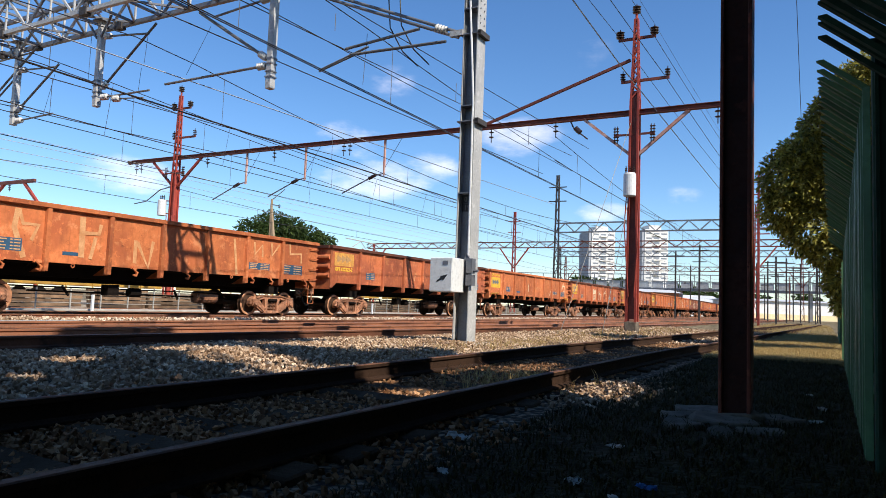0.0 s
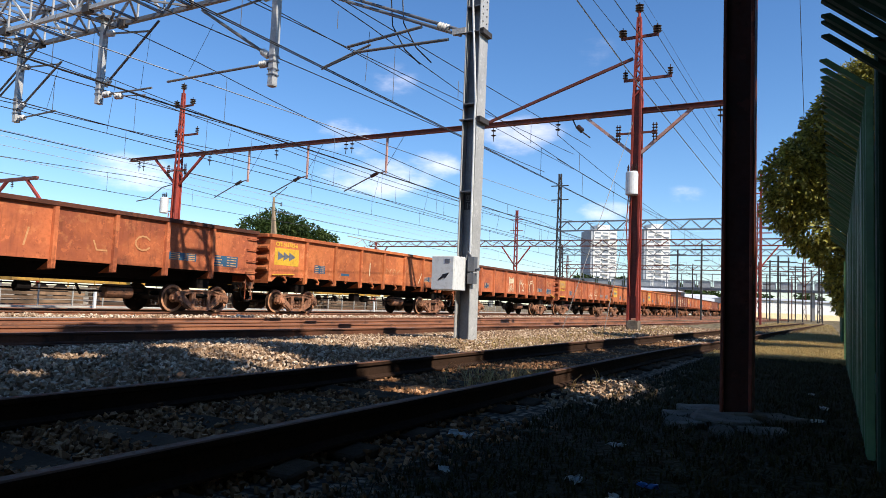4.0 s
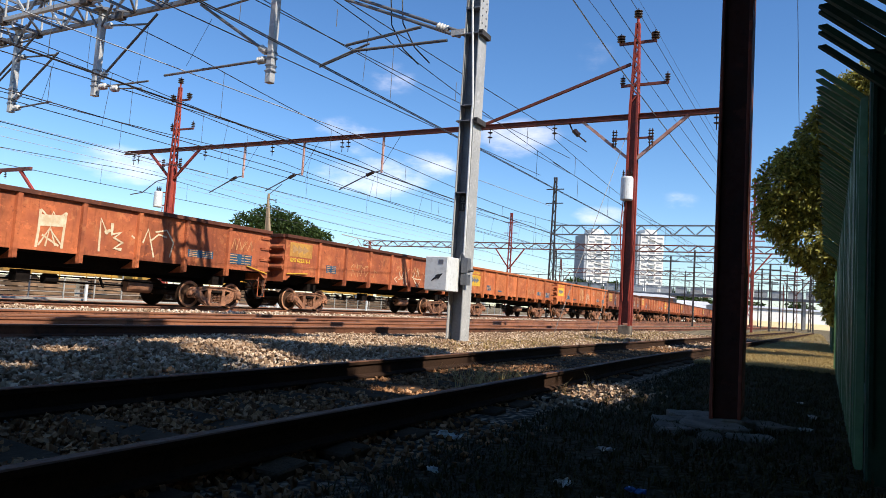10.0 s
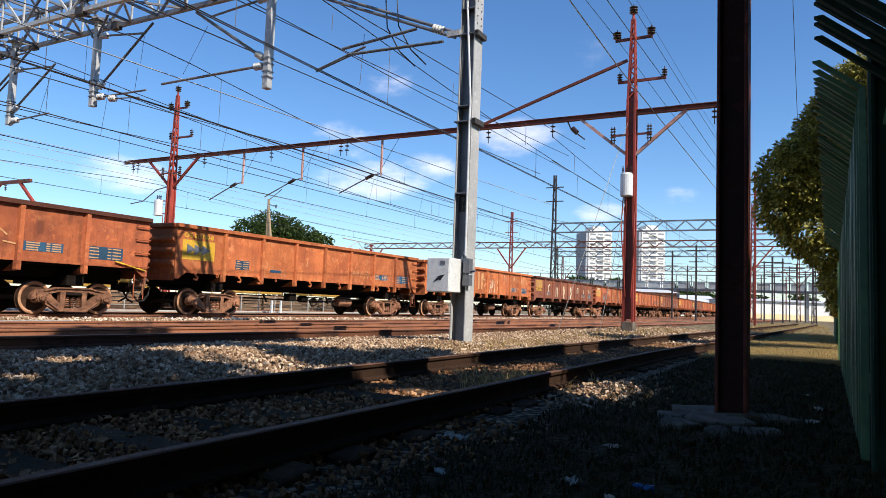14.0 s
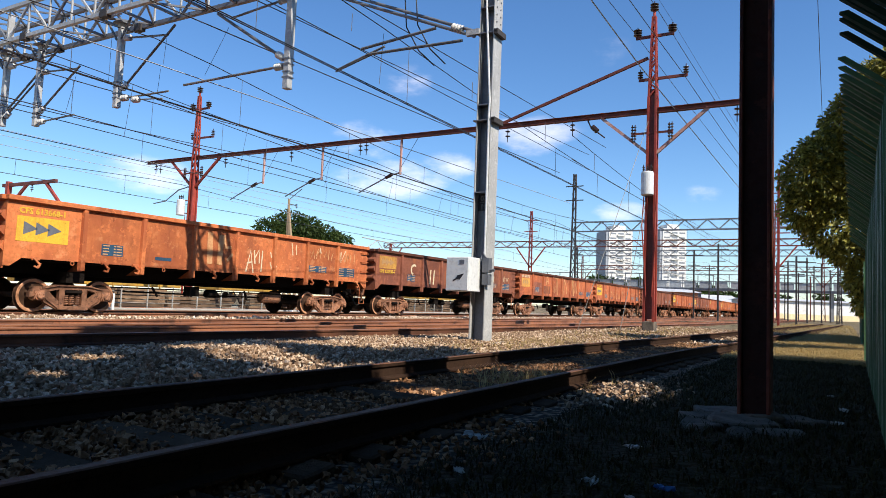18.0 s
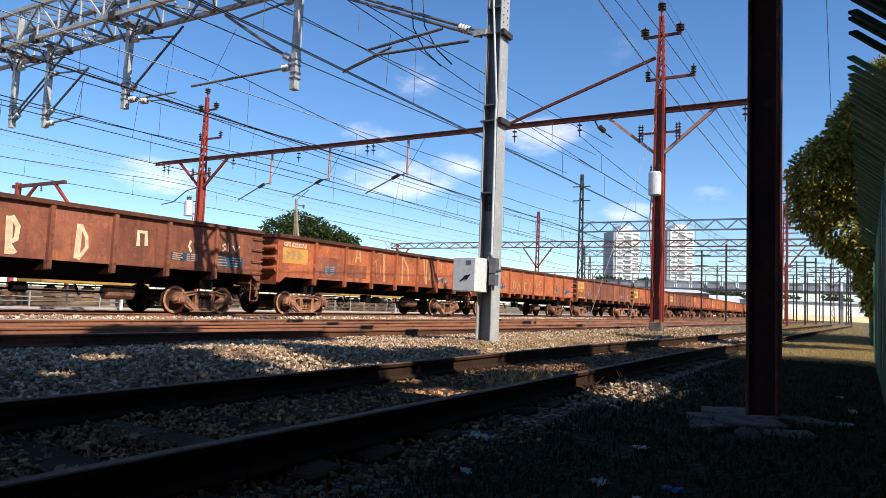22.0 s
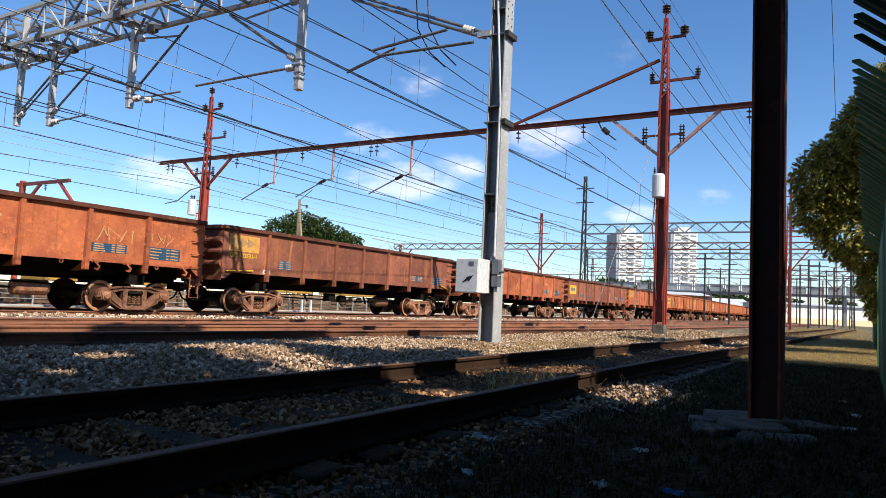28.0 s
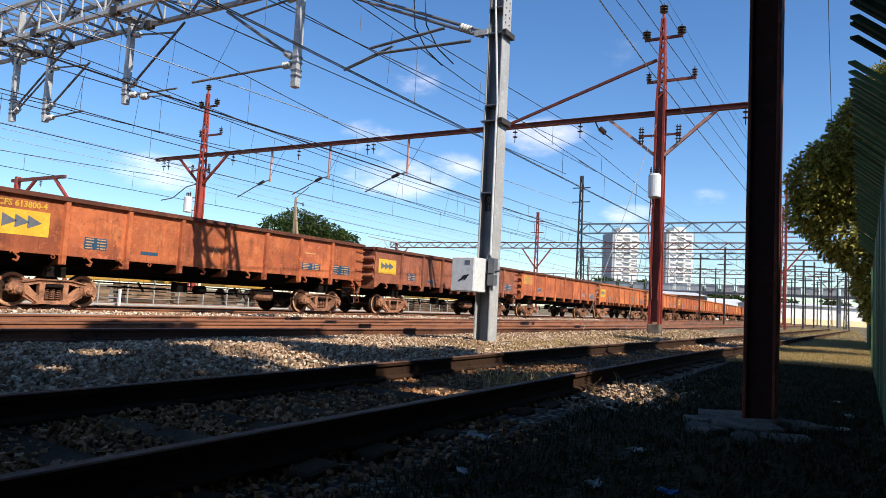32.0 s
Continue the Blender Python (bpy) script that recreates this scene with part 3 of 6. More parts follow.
def red_portal():
    right = lattice_mast("catenary_mast", 6.1, 12.2, "tall red lattice mast with crossarms and a white transformer", 1)
    lattice_mast("catenary_mast", 31.0, 12.1, "tall red lattice mast with crossarms behind the train", 2)
    t = thing("portal_beam", pose(PORTAL_X, 0, 8.24), "long dark red steel beam spanning the tracks between two masts", "portal beam")
    bm = bmn()
    box(bm, -0.1, 0.1, 2.95, 35.1, 0.03, 0.05)
    box(bm, -0.1, 0.1, 2.95, 35.1, -0.135, -0.115)
    box(bm, -0.015, 0.015, 2.95, 35.1, -0.115, 0.03)
    part("i_beam", bm, RED_DARK, t)
    bm = bmn()
    bar(bm, (0, 6.3, 2.0), (0, 12.4, 0.04), 0.1)
    part("strut", bm, RED_DARK, t, "slanting red tie strut")
    for y, z0 in ((25.75, -1.75), (21.87, -1.75), (17.28, -1.78)):
        bm = bmn()
        bar(bm, (0, y, -0.13), (0, y, z0), 0.08)
        d = part("dropper", bm, PALE_RED, t, "faded red dropper post")
        bm = bmn()
        tube(bm, [(0, y - 0.05, z0 + 0.1), (0, y - 0.5 * -1, z0 + 0.02), (0, y + 1.9, z0 - 0.55), (0, y + 2.3, z0 - 0.72)], 0.03, 6)
        part("registration_arm", bm, GALV_DARK, d)
        bm = bmn()
        tube(bm, [(0, y + 0.45, z0 + 0.04), (0, y + 0.8, z0 - 0.1)], 0.08, 8)
        part("arm_insulator", bm, DARK_INS, d)
        bm = bmn()
        tube(bm, [(0, y - 0.9, -0.13), (0, y, z0 + 0.3)], 0.012, 4)
        part("stay", bm, WIRE, d)
    for y in (33.9, 34.3, 23.9, 19.25, 19.6, 12.0, 9.2, 3.2, 28.6):
        bm = bmn()
        insulator(bm, (0, y, -0.13), 2, 0.11, 0.2, 1)
        part("suspension_insulator", bm, DARK_INS, t, smooth=True)
    bm = bmn()
    tube(bm, [(0, 8.6, -0.13), (0, 8.45, -0.45), (0, 7.9, -0.9)], 0.03, 6)
    tube(bm, [(0, 8.4, -0.42), (0, 8.2, -0.62)], 0.1, 8)
    part("strain_insulator", bm, DARK_INS, t)
    bm = bmn()
    tube(bm, [(0, 31.2, -1.6), (0, 32.2, -1.75), (0, 33.3, -2.35), (0, 34.3, -2.45)], 0.03, 6)
    part("registration_arm", bm, GALV_DARK, t)


red_portal()

POST_X, POST_Y = 12.69, 6.47
FADED_GREY = surface("faded grey paint", (0.16, 0.15, 0.14), (0.1, 0.095, 0.09), 0.7)


def grey_portal():
    t = thing("catenary_post", pose(POST_X, POST_Y, 0), "tall grey galvanised H-section post carrying a lattice portal", "catenary post")
    for y0 in (-0.17, 0.15):
        bm = bmn()
        box(bm, -0.19, 0.19, y0, y0 + 0.02, 0.0, 10.3)
        part("flange", bm, GALV, t)
    # the web's darker grey stands for shade inside the H section
    bm = bmn()
    box(bm, -0.008, 0.008, -0.15, 0.15, 0.0, 10.3)
    part("web", bm, GALV_DARK, t, "web of the post darkened for shade")
    for z in (3.1, 4.62, 4.95, 6.5, 7.05):
        wide = 0.09 * (z in (4.62, 6.5))
        bm = bmn()
        box(bm, -0.21, -0.01, -0.15 - wide, 0.15 + wide, z, z + 0.025)
        part("stiffener", bm, GALV_DARK, t)
        if wide:
            bm = bmn()
            box(bm, -0.21, 0.21, -0.26, -0.172, z - 0.05, z + 0.06)
            part("clamp_angle", bm, DARK_STEEL, t, "dark bolted clamp angle")
    bm = bmn()
    box(bm, -0.5, 0.5, -0.5, 0.5, -0.15, 0.05)
    part("footing", bm, CONCRETE, t, "low weathered concrete footing", bevel=0.04)
    bm = bmn()
    tube(bm, [(-0.2, 0.06, 8.6), (-0.2, 0.03, 7.3), (-0.2, -0.06, 6.0), (-0.2, -0.13, 5.0), (-0.2, -0.12, 4.7), (-0.2, -0.13, 3.6), (-0.2, -0.14, 1.8)], 0.024, 8)
    part("conduit", bm, WHITE_BOX, t, "pale cable conduit")
    for i in range(12):
        for k in (-0.09, 0.09):
            bm = bmn()
            tube(bm, [(k, -0.17, 6.75 + i * 0.16), (k, -0.185, 6.75 + i * 0.16)], 0.018, 6)
            part("bolt", bm, GALV_DARK, t)
    # kilometre plate
    plate = thing("kilometre_board", pose(POST_X - 0.02, POST_Y + 0.01, 2.92), "small black kilometre board on the grey post", "sign")
    bm = bmn()
    box(bm, -0.012, 0, -0.125, 0.125, -0.17, 0.19)
    part("board", bm, BLACK, plate)
    lettering(plate, "07", pose(-0.016, 0, 0.035, 90, 0, -90), 0.15, FADED_GREY)
    lettering(plate, "19", pose(-0.016, 0, -0.14, 90, 0, -90), 0.15, FADED_GREY)
    bm = bmn()
    box(bm, -0.016, -0.012, -0.08, 0.08, 0.0, 0.012)
    part("rule", bm, FADED_GREY, plate)
    # cabinet
    c = thing("control_cabinet", pose(0, 0, 0), "white steel control cabinet clamped to the grey post", "cabinet")
    bm = bmn()
    box(bm, 11.97, 12.5, 6.40, 6.92, 1.05, 1.735)
    body = part("body", bm, WHITE_BOX, c, bevel=0.012)
    bm = bmn()
    box(bm, 11.95, 11.97, 6.415, 6.905, 1.065, 1.72)
    door = part("door", bm, WHITE_BOX, c, bevel=0.004)
    bm = bmn()
    box(bm, 11.944, 11.95, 6.5, 6.61, 1.59, 1.67)
    part("vent", bm, GALV_DARK, door)
    bm = bmn()
    prism(bm, [(6.75, 1.24), (6.62, 1.30), (6.60, 1.27), (6.50, 1.40), (6.66, 1.36), (6.66, 1.335), (6.74, 1.27)], "x", 11.945, 11.95)
    part("bolt_sign", bm, BLACK, door, "black arrow-like bolt sign")
    bm = bmn()
    for z0, z1 in ((1.45, 1.75), (1.2, 1.42)):
        box(bm, 12.42, 12.58, 6.2, 6.34, z0, z1)
    tube(bm, [(12.5, 6.3, 1.75), (12.46, 6.36, 1.86), (12.45, 6.4, 1.72)], 0.025, 6)
    tube(bm, [(12.5, 6.1, 1.5), (12.5, 6.3, 1.5)], 0.03, 6)
    part("clamp", bm, GALV_DARK, c, "grey cable clamp and fittings")
    # box truss across the yard
    t = thing("portal_truss", pose(0, 0, 0), "grey galvanised lattice truss spanning high over the tracks", "portal truss")
    z0, dz, xa, xb, y0, y1, n = 8.97, 1.15, 11.92, 13.1, 6.3, 42.3, 30
    for x in (xa, xb):
        for z in (z0, z0 + dz):
            bm = bmn()
            bar(bm, (x, y0, z), (x, y1, z), 0.12)
            # far chords take darker grey, as does the bracing, for inner truss shade
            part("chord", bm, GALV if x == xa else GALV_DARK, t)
    d = (y1 - y0) / n
    for i in range(n):
        ya, yb = y0 + i * d, y0 + (i + 1) * d
        for x in (xa, xb):
            bm = bmn()
            bar(bm, (x, ya, z0 if i % 2 else z0 + dz), (x, yb, z0 + dz if i % 2 else z0), 0.065)
            part("diagonal", bm, GALV if (i + (x > 12.5)) % 3 else GALV_DARK, t)
            bm = bmn()
            bar(bm, (x, ya, z0 + 0.06), (x, ya, z0 + dz - 0.06), 0.05)
            part("upright", bm, GALV, t)
        for z in (z0, z0 + dz):
            bm = bmn()
            bar(bm, (xa if i % 2 else xb, ya, z), (xb if i % 2 else xa, yb, z), 0.055)
            part("bracing", bm, GALV_DARK, t)
            bm = bmn()
            bar(bm, (xa, ya, z), (xb, ya, z), 0.07)
            part("crossbar", bm, GALV_DARK, t)


def lettering(parent, text, at, size, material, align="CENTER"):
    cu = bpy.data.curves.new("lettering", "FONT")
    cu.body, cu.size, cu.align_x = text, size, align
    cu.extrude = 0.0015
    cu.offset = size * 0.035
    cu.resolution_u = 2
    ob = bpy.data.objects.new("lettering", cu)
    me = bpy.data.meshes.new_from_object(ob)
    bpy.data.objects.remove(ob)
    me.materials.clear()
    me.materials.append(material)
    out = new("lettering", me)
    out.parent = parent
    out.matrix_basis = at
    return out


grey_portal()


# ---------------------------------------------------------------- the freight train
PITCH = 14.8025
LEN = 14.02
FACE = 1.48            # half width over the side sheets
RIBS = [1.9, 3.63, 5.35, 7.03, 8.72, 10.39, 12.1]
R_WHEEL = 0.42
Z_RAIL = 0.157


def train_shift(t):
    """How far the train has rolled, in metres, since a moment before the clip."""
    k = t / 10
    return -6.63 + 44.411 * k + 2.496 * k * k - 0.187 * k ** 3


MESH = {}


def once(key, make):
    if key not in MESH:
        MESH[key] = make()
    return MESH[key]


def wheelset_mesh():
    bm = bmn()
    tube(bm, [(0, -1.05, 0), (0, 1.05, 0)], 0.075, 10)
    for s in (-1, 1):
        prof = [(0.80, 0.1), (0.80, R_WHEEL - 0.09), (0.77, R_WHEEL - 0.075), (0.765, R_WHEEL), (0.795, R_WHEEL + 0.026), (0.80, R_WHEEL + 0.005),
                (0.895, R_WHEEL - 0.006), (0.905, R_WHEEL - 0.03), (0.895, R_WHEEL - 0.075), (0.87, R_WHEEL - 0.09), (0.865, 0.2), (0.9, 0.13), (0.92, 0.12), (0.92, 0.08)]
        rings = []
        for y, r in prof:
            rings.append([bm.verts.new((r * math.cos(k * math.tau / 28), s * y, r * math.sin(k * math.tau / 28))) for k in range(28)])
        for a, b in zip(rings, rings[1:]):
            for k in range(28):
                bm.faces.new((a[k], a[(k + 1) % 28], b[(k + 1) % 28], b[k]))
    me = mesh_of("wheelset", bm, WHEEL)
    me.materials.append(WHEEL_PLATE)
    for p in me.polygons:
        c = p.center
        if abs(c.y) < 0.85 or math.hypot(c.x, c.z) < R_WHEEL - 0.085 and abs(c.y) < 0.9:
            p.material_index = 1
    return me


def side_frame_mesh():
    """Cast side frame: arched top chord, slender tension members, open windows, a spring opening and pedestals round the axles."""
    bm = bmn()
    y0, y1 = -0.07, 0.06
    prism(bm, [(-0.8, 0.2), (-0.42, 0.28), (0.42, 0.28), (0.8, 0.2), (0.74, 0.08), (0.4, 0.165), (-0.4, 0.165), (-0.74, 0.08)], "y", y0, y1)
    # raised flange along the chord
    prism(bm, [(-0.82, 0.2), (-0.42, 0.285), (0.42, 0.285), (0.82, 0.2), (0.81, 0.17), (0.42, 0.25), (-0.42, 0.25), (-0.81, 0.17)], "y", y0 - 0.04, y1 + 0.02)
    for s in (-1, 1):
        prism(bm, [(s * 0.8, 0.08), (s * 0.74, -0.16), (s * 0.4, -0.34), (s * 0.22, -0.24), (s * 0.52, 0.0), (s * 0.64, 0.13)], "y", y0, y1 - 0.02)
        prism(bm, [(s * 0.76, 0.0), (s * 0.7, -0.1), (s * 0.38, -0.32), (s * 0.36, -0.295), (s * 0.68, -0.075), (s * 0.735, 0.01)], "y", y0 - 0.035, y1)
        prism(bm, [(s * 0.22, 0.2), (s * 0.37, 0.2), (s * 0.36, -0.25), (s * 0.24, -0.25)], "y", y0 - 0.01, y1)
        # pedestal arch
        arch = [(s * 0.88 + 0.235 * math.cos(math.radians(a)), 0.235 * math.sin(math.radians(a))) for a in range(-35, 216, 28)]
        inner = [(s * 0.88 + 0.12 * math.cos(math.radians(a)), 0.12 * math.sin(math.radians(a))) for a in range(-35, 216, 28)]
        for k in range(len(arch) - 1):
            prism(bm, [arch[k], arch[k + 1], inner[k + 1], inner[k]], "y", y0 - 0.015, y1 - 0.004)
    prism(bm, [(-0.42, -0.335), (0.42, -0.335), (0.36, -0.25), (-0.36, -0.25)], "y", y0 - 0.03, y1 + 0.02)
    return mesh_of("side_frame", bm, CAST)


def spring_mesh():
    bm = bmn()
    tube(bm, [(0.055 * math.cos(k * math.tau / 8), 0.055 * math.sin(k * math.tau / 8), -0.23 + 0.26 * k / 40) for k in range(41)], 0.016, 5)
    return mesh_of("spring", bm, CAST)


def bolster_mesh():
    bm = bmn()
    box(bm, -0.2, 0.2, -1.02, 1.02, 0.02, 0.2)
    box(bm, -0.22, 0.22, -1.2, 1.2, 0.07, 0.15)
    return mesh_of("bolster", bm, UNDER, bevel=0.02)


def journal_mesh():
    bm = bmn()
    box(bm, -0.12, 0.12, -0.06, 0.09, -0.09, 0.13)
    tube(bm, [(0, -0.16, 0), (0, -0.14, 0), (0, -0.1, 0), (0, -0.095, 0), (0, 0.05, 0)], [0.06, 0.085, 0.09, 0.12, 0.12], 14)
    for k in range(3):
        a = k * math.tau / 3 + 0.5
        tube(bm, [(0.06 * math.cos(a), -0.175, 0.06 * math.sin(a)), (0.06 * math.cos(a), -0.1, 0.06 * math.sin(a))], 0.014, 5)
    return mesh_of("journal_box", bm, CAST)


def truck(parent, x):
    t = new("truck")
    t.empty_display_size = 0.2
    t.parent = parent
    t.matrix_basis = pose(x, 0, Z_RAIL + R_WHEEL)
    sets = []
    for s in (-1, 1):
        share("side_frame", once("side", side_frame_mesh), t, pose(0, s * 1.07, 0, 0, 0, 0 if s < 0 else 180))
        for k in (-0.15, 0.0, 0.15):
            share("spring", once("spring", spring_mesh), t, pose(k, s * 1.07, 0))
        for k in (-0.88, 0.88):
            share("journal_box", once("journal", journal_mesh), t, pose(k, s * 1.12, 0, 0, 0, 0 if s < 0 else 180))
    share("bolster", once("bolster", bolster_mesh), t, I4)
    for k in (-0.88, 0.88):
        w = share("wheelset", once("wheels", wheelset_mesh), t, pose(k, 0, 0))
        sets.append((w, k))
    return t, sets


def side_sheet(i, mat):
    xs = [0.0] + RIBS + [LEN]
    a, b = xs[i] - LEN / 2, xs[i + 1] - LEN / 2

    def make():
        bm = bmn()
        z0, z1 = 1.46, 2.84
        if i == 0:
            out = [(a, 1.26), (a + 0.16, 1.26), (a + 0.42, z0), (b, z0), (b, z1), (a, z1)]
        elif i == len(xs) - 2:
            out = [(a, z0), (b - 0.42, z0), (b - 0.16, 1.26), (b, 1.26), (b, z1), (a, z1)]
        else:
            out = [(a, z0), (b, z0), (b, z1), (a, z1)]
        prism(bm, out, "y", -FACE, -FACE + 0.03)
        return mesh_of("side_sheet", bm, mat)
    return once(("sheet", i, mat.name), make)


def rib_mesh(mat):
    def make():
        bm = bmn()
        # hat-shaped rib standing proud of the sheet, with a gusset foot
        prism(bm, [(-0.09, -FACE + 0.02), (-0.055, -FACE - 0.075), (0.055, -FACE - 0.075), (0.09, -FACE + 0.02)], "z", 1.24, 2.82)
        prism(bm, [(-FACE - 0.02, 1.22), (-FACE + 0.0, 1.45), (-FACE + 0.1, 1.45), (-FACE + 0.6, 1.2)], "x", -0.012, 0.012)
        return mesh_of("rib", bm, mat)
    return once(("rib", mat.name), make)


def rim_mesh(mat):
    def make():
        bm = bmn()
        L2 = LEN / 2
        for s in (-1, 1):
            box(bm, -L2 - 0.02, L2 + 0.02, s * (FACE + 0.02) - 0.075, s * (FACE + 0.02) + 0.075, 2.8, 2.92)
            box(bm, s * L2 - 0.08 + s * 0.02, s * L2 + 0.08 + s * 0.02, -FACE + 0.056, FACE - 0.056, 2.8, 2.918)
        return mesh_of("top_rim", bm, mat, bevel=0.01)
    return once(("rim", mat.name), make)


def end_wall_mesh(mat):
    """End sheet with three deep horizontal corrugations."""
    def make():
        bm = bmn()
        prof = [(0.03, 1.2), (0.0, 1.2)]
        for z in (1.62, 1.98, 2.34):
            prof += [(0.0, z - 0.02), (-0.1, z + 0.07), (-0.1, z + 0.13), (0.0, z + 0.22)]
        prof += [(0.0, 2.82), (0.03, 2.82)]
        a = [bm.verts.new((x, -FACE + 0.03, z)) for x, z in prof]
        b = [bm.verts.new((x, FACE - 0.03, z)) for x, z in prof]
        for k in range(len(prof)):
            n = (k + 1) % len(prof)
            bm.faces.new((a[k], a[n], b[n], b[k]))
        bm.faces.new(a)
        bm.faces.new(b[::-1])
        return mesh_of("end_wall", bm, mat)
    return once(("end", mat.name), make)


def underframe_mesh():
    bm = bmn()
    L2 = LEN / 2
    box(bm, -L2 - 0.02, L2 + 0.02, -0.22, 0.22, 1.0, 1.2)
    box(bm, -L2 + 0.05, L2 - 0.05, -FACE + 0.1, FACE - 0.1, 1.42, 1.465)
    # deep black box fills the shaded space under the floor
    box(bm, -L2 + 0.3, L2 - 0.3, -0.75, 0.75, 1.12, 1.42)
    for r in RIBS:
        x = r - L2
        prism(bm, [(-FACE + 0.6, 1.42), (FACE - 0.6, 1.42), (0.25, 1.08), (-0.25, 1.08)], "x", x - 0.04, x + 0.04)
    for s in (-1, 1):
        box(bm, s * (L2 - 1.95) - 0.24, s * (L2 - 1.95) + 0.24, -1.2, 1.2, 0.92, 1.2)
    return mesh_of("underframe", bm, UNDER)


def floor_mesh(mat):
    def make():
        bm = bmn()
        box(bm, -LEN / 2 + 0.04, LEN / 2 - 0.04, -FACE + 0.035, FACE - 0.035, 1.47, 1.52)
        return mesh_of("floor_plate", bm, mat)
    return once(("floor", mat.name), make)


def coupler_mesh():
    bm = bmn()
    box(bm, 0, 0.42, -0.09, 0.09, 0.84, 1.02)
    box(bm, 0.3, 0.46, -0.16, 0.16, 0.8, 1.08)
    tube(bm, [(0.0, -0.4, 0.95), (0.2, -0.42, 0.6), (0.42, -0.4, 0.5)], 0.03, 6)
    return mesh_of("coupler", bm, UNDER, bevel=0.01)


def hook_mesh(mat):
    def make():
        bm = bmn()
        for s in (-1,):
            y = s * (FACE + 0.02)
            box(bm, -0.1, 0.1, min(y, y - s * 0.05), max(y, y - s * 0.05), 1.43, 1.51)
            bar(bm, (-0.06, y, 1.48), (0.08, y + s * 0.04, 1.33), 0.075, 0.04)
            bar(bm, (0.08, y + s * 0.04, 1.36), (0.03, y + s * 0.04, 1.24), 0.06, 0.04)
            bar(bm, (0.03, y + s * 0.04, 1.25), (-0.05, y + s * 0.04, 1.28), 0.05, 0.04)
        return mesh_of("lashing_hook", bm, mat)
    return once(("hook", mat.name), make)


def eye_mesh(mat):
    def make():
        bm = bmn()
        for s in (-1,):
            y = s * (FACE + 0.02)
            tube(bm, [(0.045 * math.cos(k * math.tau / 8), y, 1.41 + 0.05 * math.sin(k * math.tau / 8)) for k in range(9)], 0.017, 5, False)
        return mesh_of("lashing_eye", bm, mat)
    return once(("eye", mat.name), make)


def rung_mesh(mat, end):
    def make():
        bm = bmn()
        x, y = end * (LEN / 2 - 0.22), -FACE - 0.07
        tube(bm, [(x - 0.22, y + 0.07, 0), (x - 0.22, y, 0), (x + 0.22, y, 0), (x + 0.22, y + 0.07, 0)], 0.018, 6)
        return mesh_of("rung", bm, mat)
    return once(("rung", mat.name, end), make)


def step_frame_mesh(mat, end):
    def make():
        bm = bmn()
        x, y = end * (LEN / 2 - 0.22), -FACE + 0.03
        tube(bm, [(x - 0.16, y, 1.3), (x - 0.16, y, 0.62), (x + 0.16, y, 0.62), (x + 0.16, y, 1.3)], 0.017, 6)
        return mesh_of("step_frame", bm, mat)
    return once(("step", mat.name, end), make)


def end_gear_meshes():
    """Rusty bracket, lever and air hose at the trailing end of a wagon."""
    def bracket():
        bm = bmn()
        x = LEN / 2
        box(bm, x - 0.05, x + 0.12, -1.3, -1.05, 0.98, 1.22)
        bar(bm, (x - 0.3, -1.28, 1.2), (x + 0.22, -1.22, 1.02), 0.05)
        bar(bm, (x + 0.1, -1.28, 1.2), (x + 0.34, -1.1, 1.14), 0.06)
        bar(bm, (x + 0.05, -1.26, 0.98), (x + 0.05, -1.26, 0.74), 0.04)
        return mesh_of("brake_bracket", bm, CAST)

    def lever():
        bm = bmn()
        x = LEN / 2
        bar(bm, (x + 0.16, -1.0, 1.3), (x + 0.2, -0.6, 0.9), 0.05)
        bar(bm, (x + 0.2, -1.15, 0.92), (x + 0.24, -0.3, 0.92), 0.05)
        bar(bm, (x + 0.22, -0.7, 0.9), (x + 0.3, -0.4, 1.1), 0.04)
        return mesh_of("brake_lever", bm, CAST)

    def hose():
        bm = bmn()
        x = LEN / 2
        tube(bm, [(x + 0.05, -0.75, 0.98), (x + 0.12, -0.78, 0.72), (x + 0.3, -0.78, 0.54), (x + 0.5, -0.75, 0.56), (x + 0.68, -0.72, 0.74), (x + 0.74, -0.7, 0.96)], 0.03, 7)
        return mesh_of("air_hose", bm, TREAD)
    return once("bracket", bracket), once("lever", lever), once("hose", hose)


def tank_mesh():
    bm = bmn()
    tube(bm, [(2.1, -0.55, 0.72), (2.14, -0.55, 0.72), (2.95, -0.55, 0.72), (2.99, -0.55, 0.72)], [0.15, 0.2, 0.2, 0.15], 14)
    return mesh_of("air_tank", bm, CAST)


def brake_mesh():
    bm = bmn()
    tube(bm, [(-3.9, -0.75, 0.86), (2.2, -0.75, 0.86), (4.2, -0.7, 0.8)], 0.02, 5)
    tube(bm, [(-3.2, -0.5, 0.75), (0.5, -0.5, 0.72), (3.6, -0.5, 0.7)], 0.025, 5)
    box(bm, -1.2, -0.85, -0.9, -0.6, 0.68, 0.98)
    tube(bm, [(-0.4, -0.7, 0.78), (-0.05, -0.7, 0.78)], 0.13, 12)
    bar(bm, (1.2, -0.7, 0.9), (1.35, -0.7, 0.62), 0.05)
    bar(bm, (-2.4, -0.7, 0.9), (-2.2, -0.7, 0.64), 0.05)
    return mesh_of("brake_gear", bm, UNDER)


def panel_on(bm, x0, x1, z0, z1, lift=0.006):
    box(bm, x0, x1, -FACE - lift, -FACE + 0.001, z0, z1)


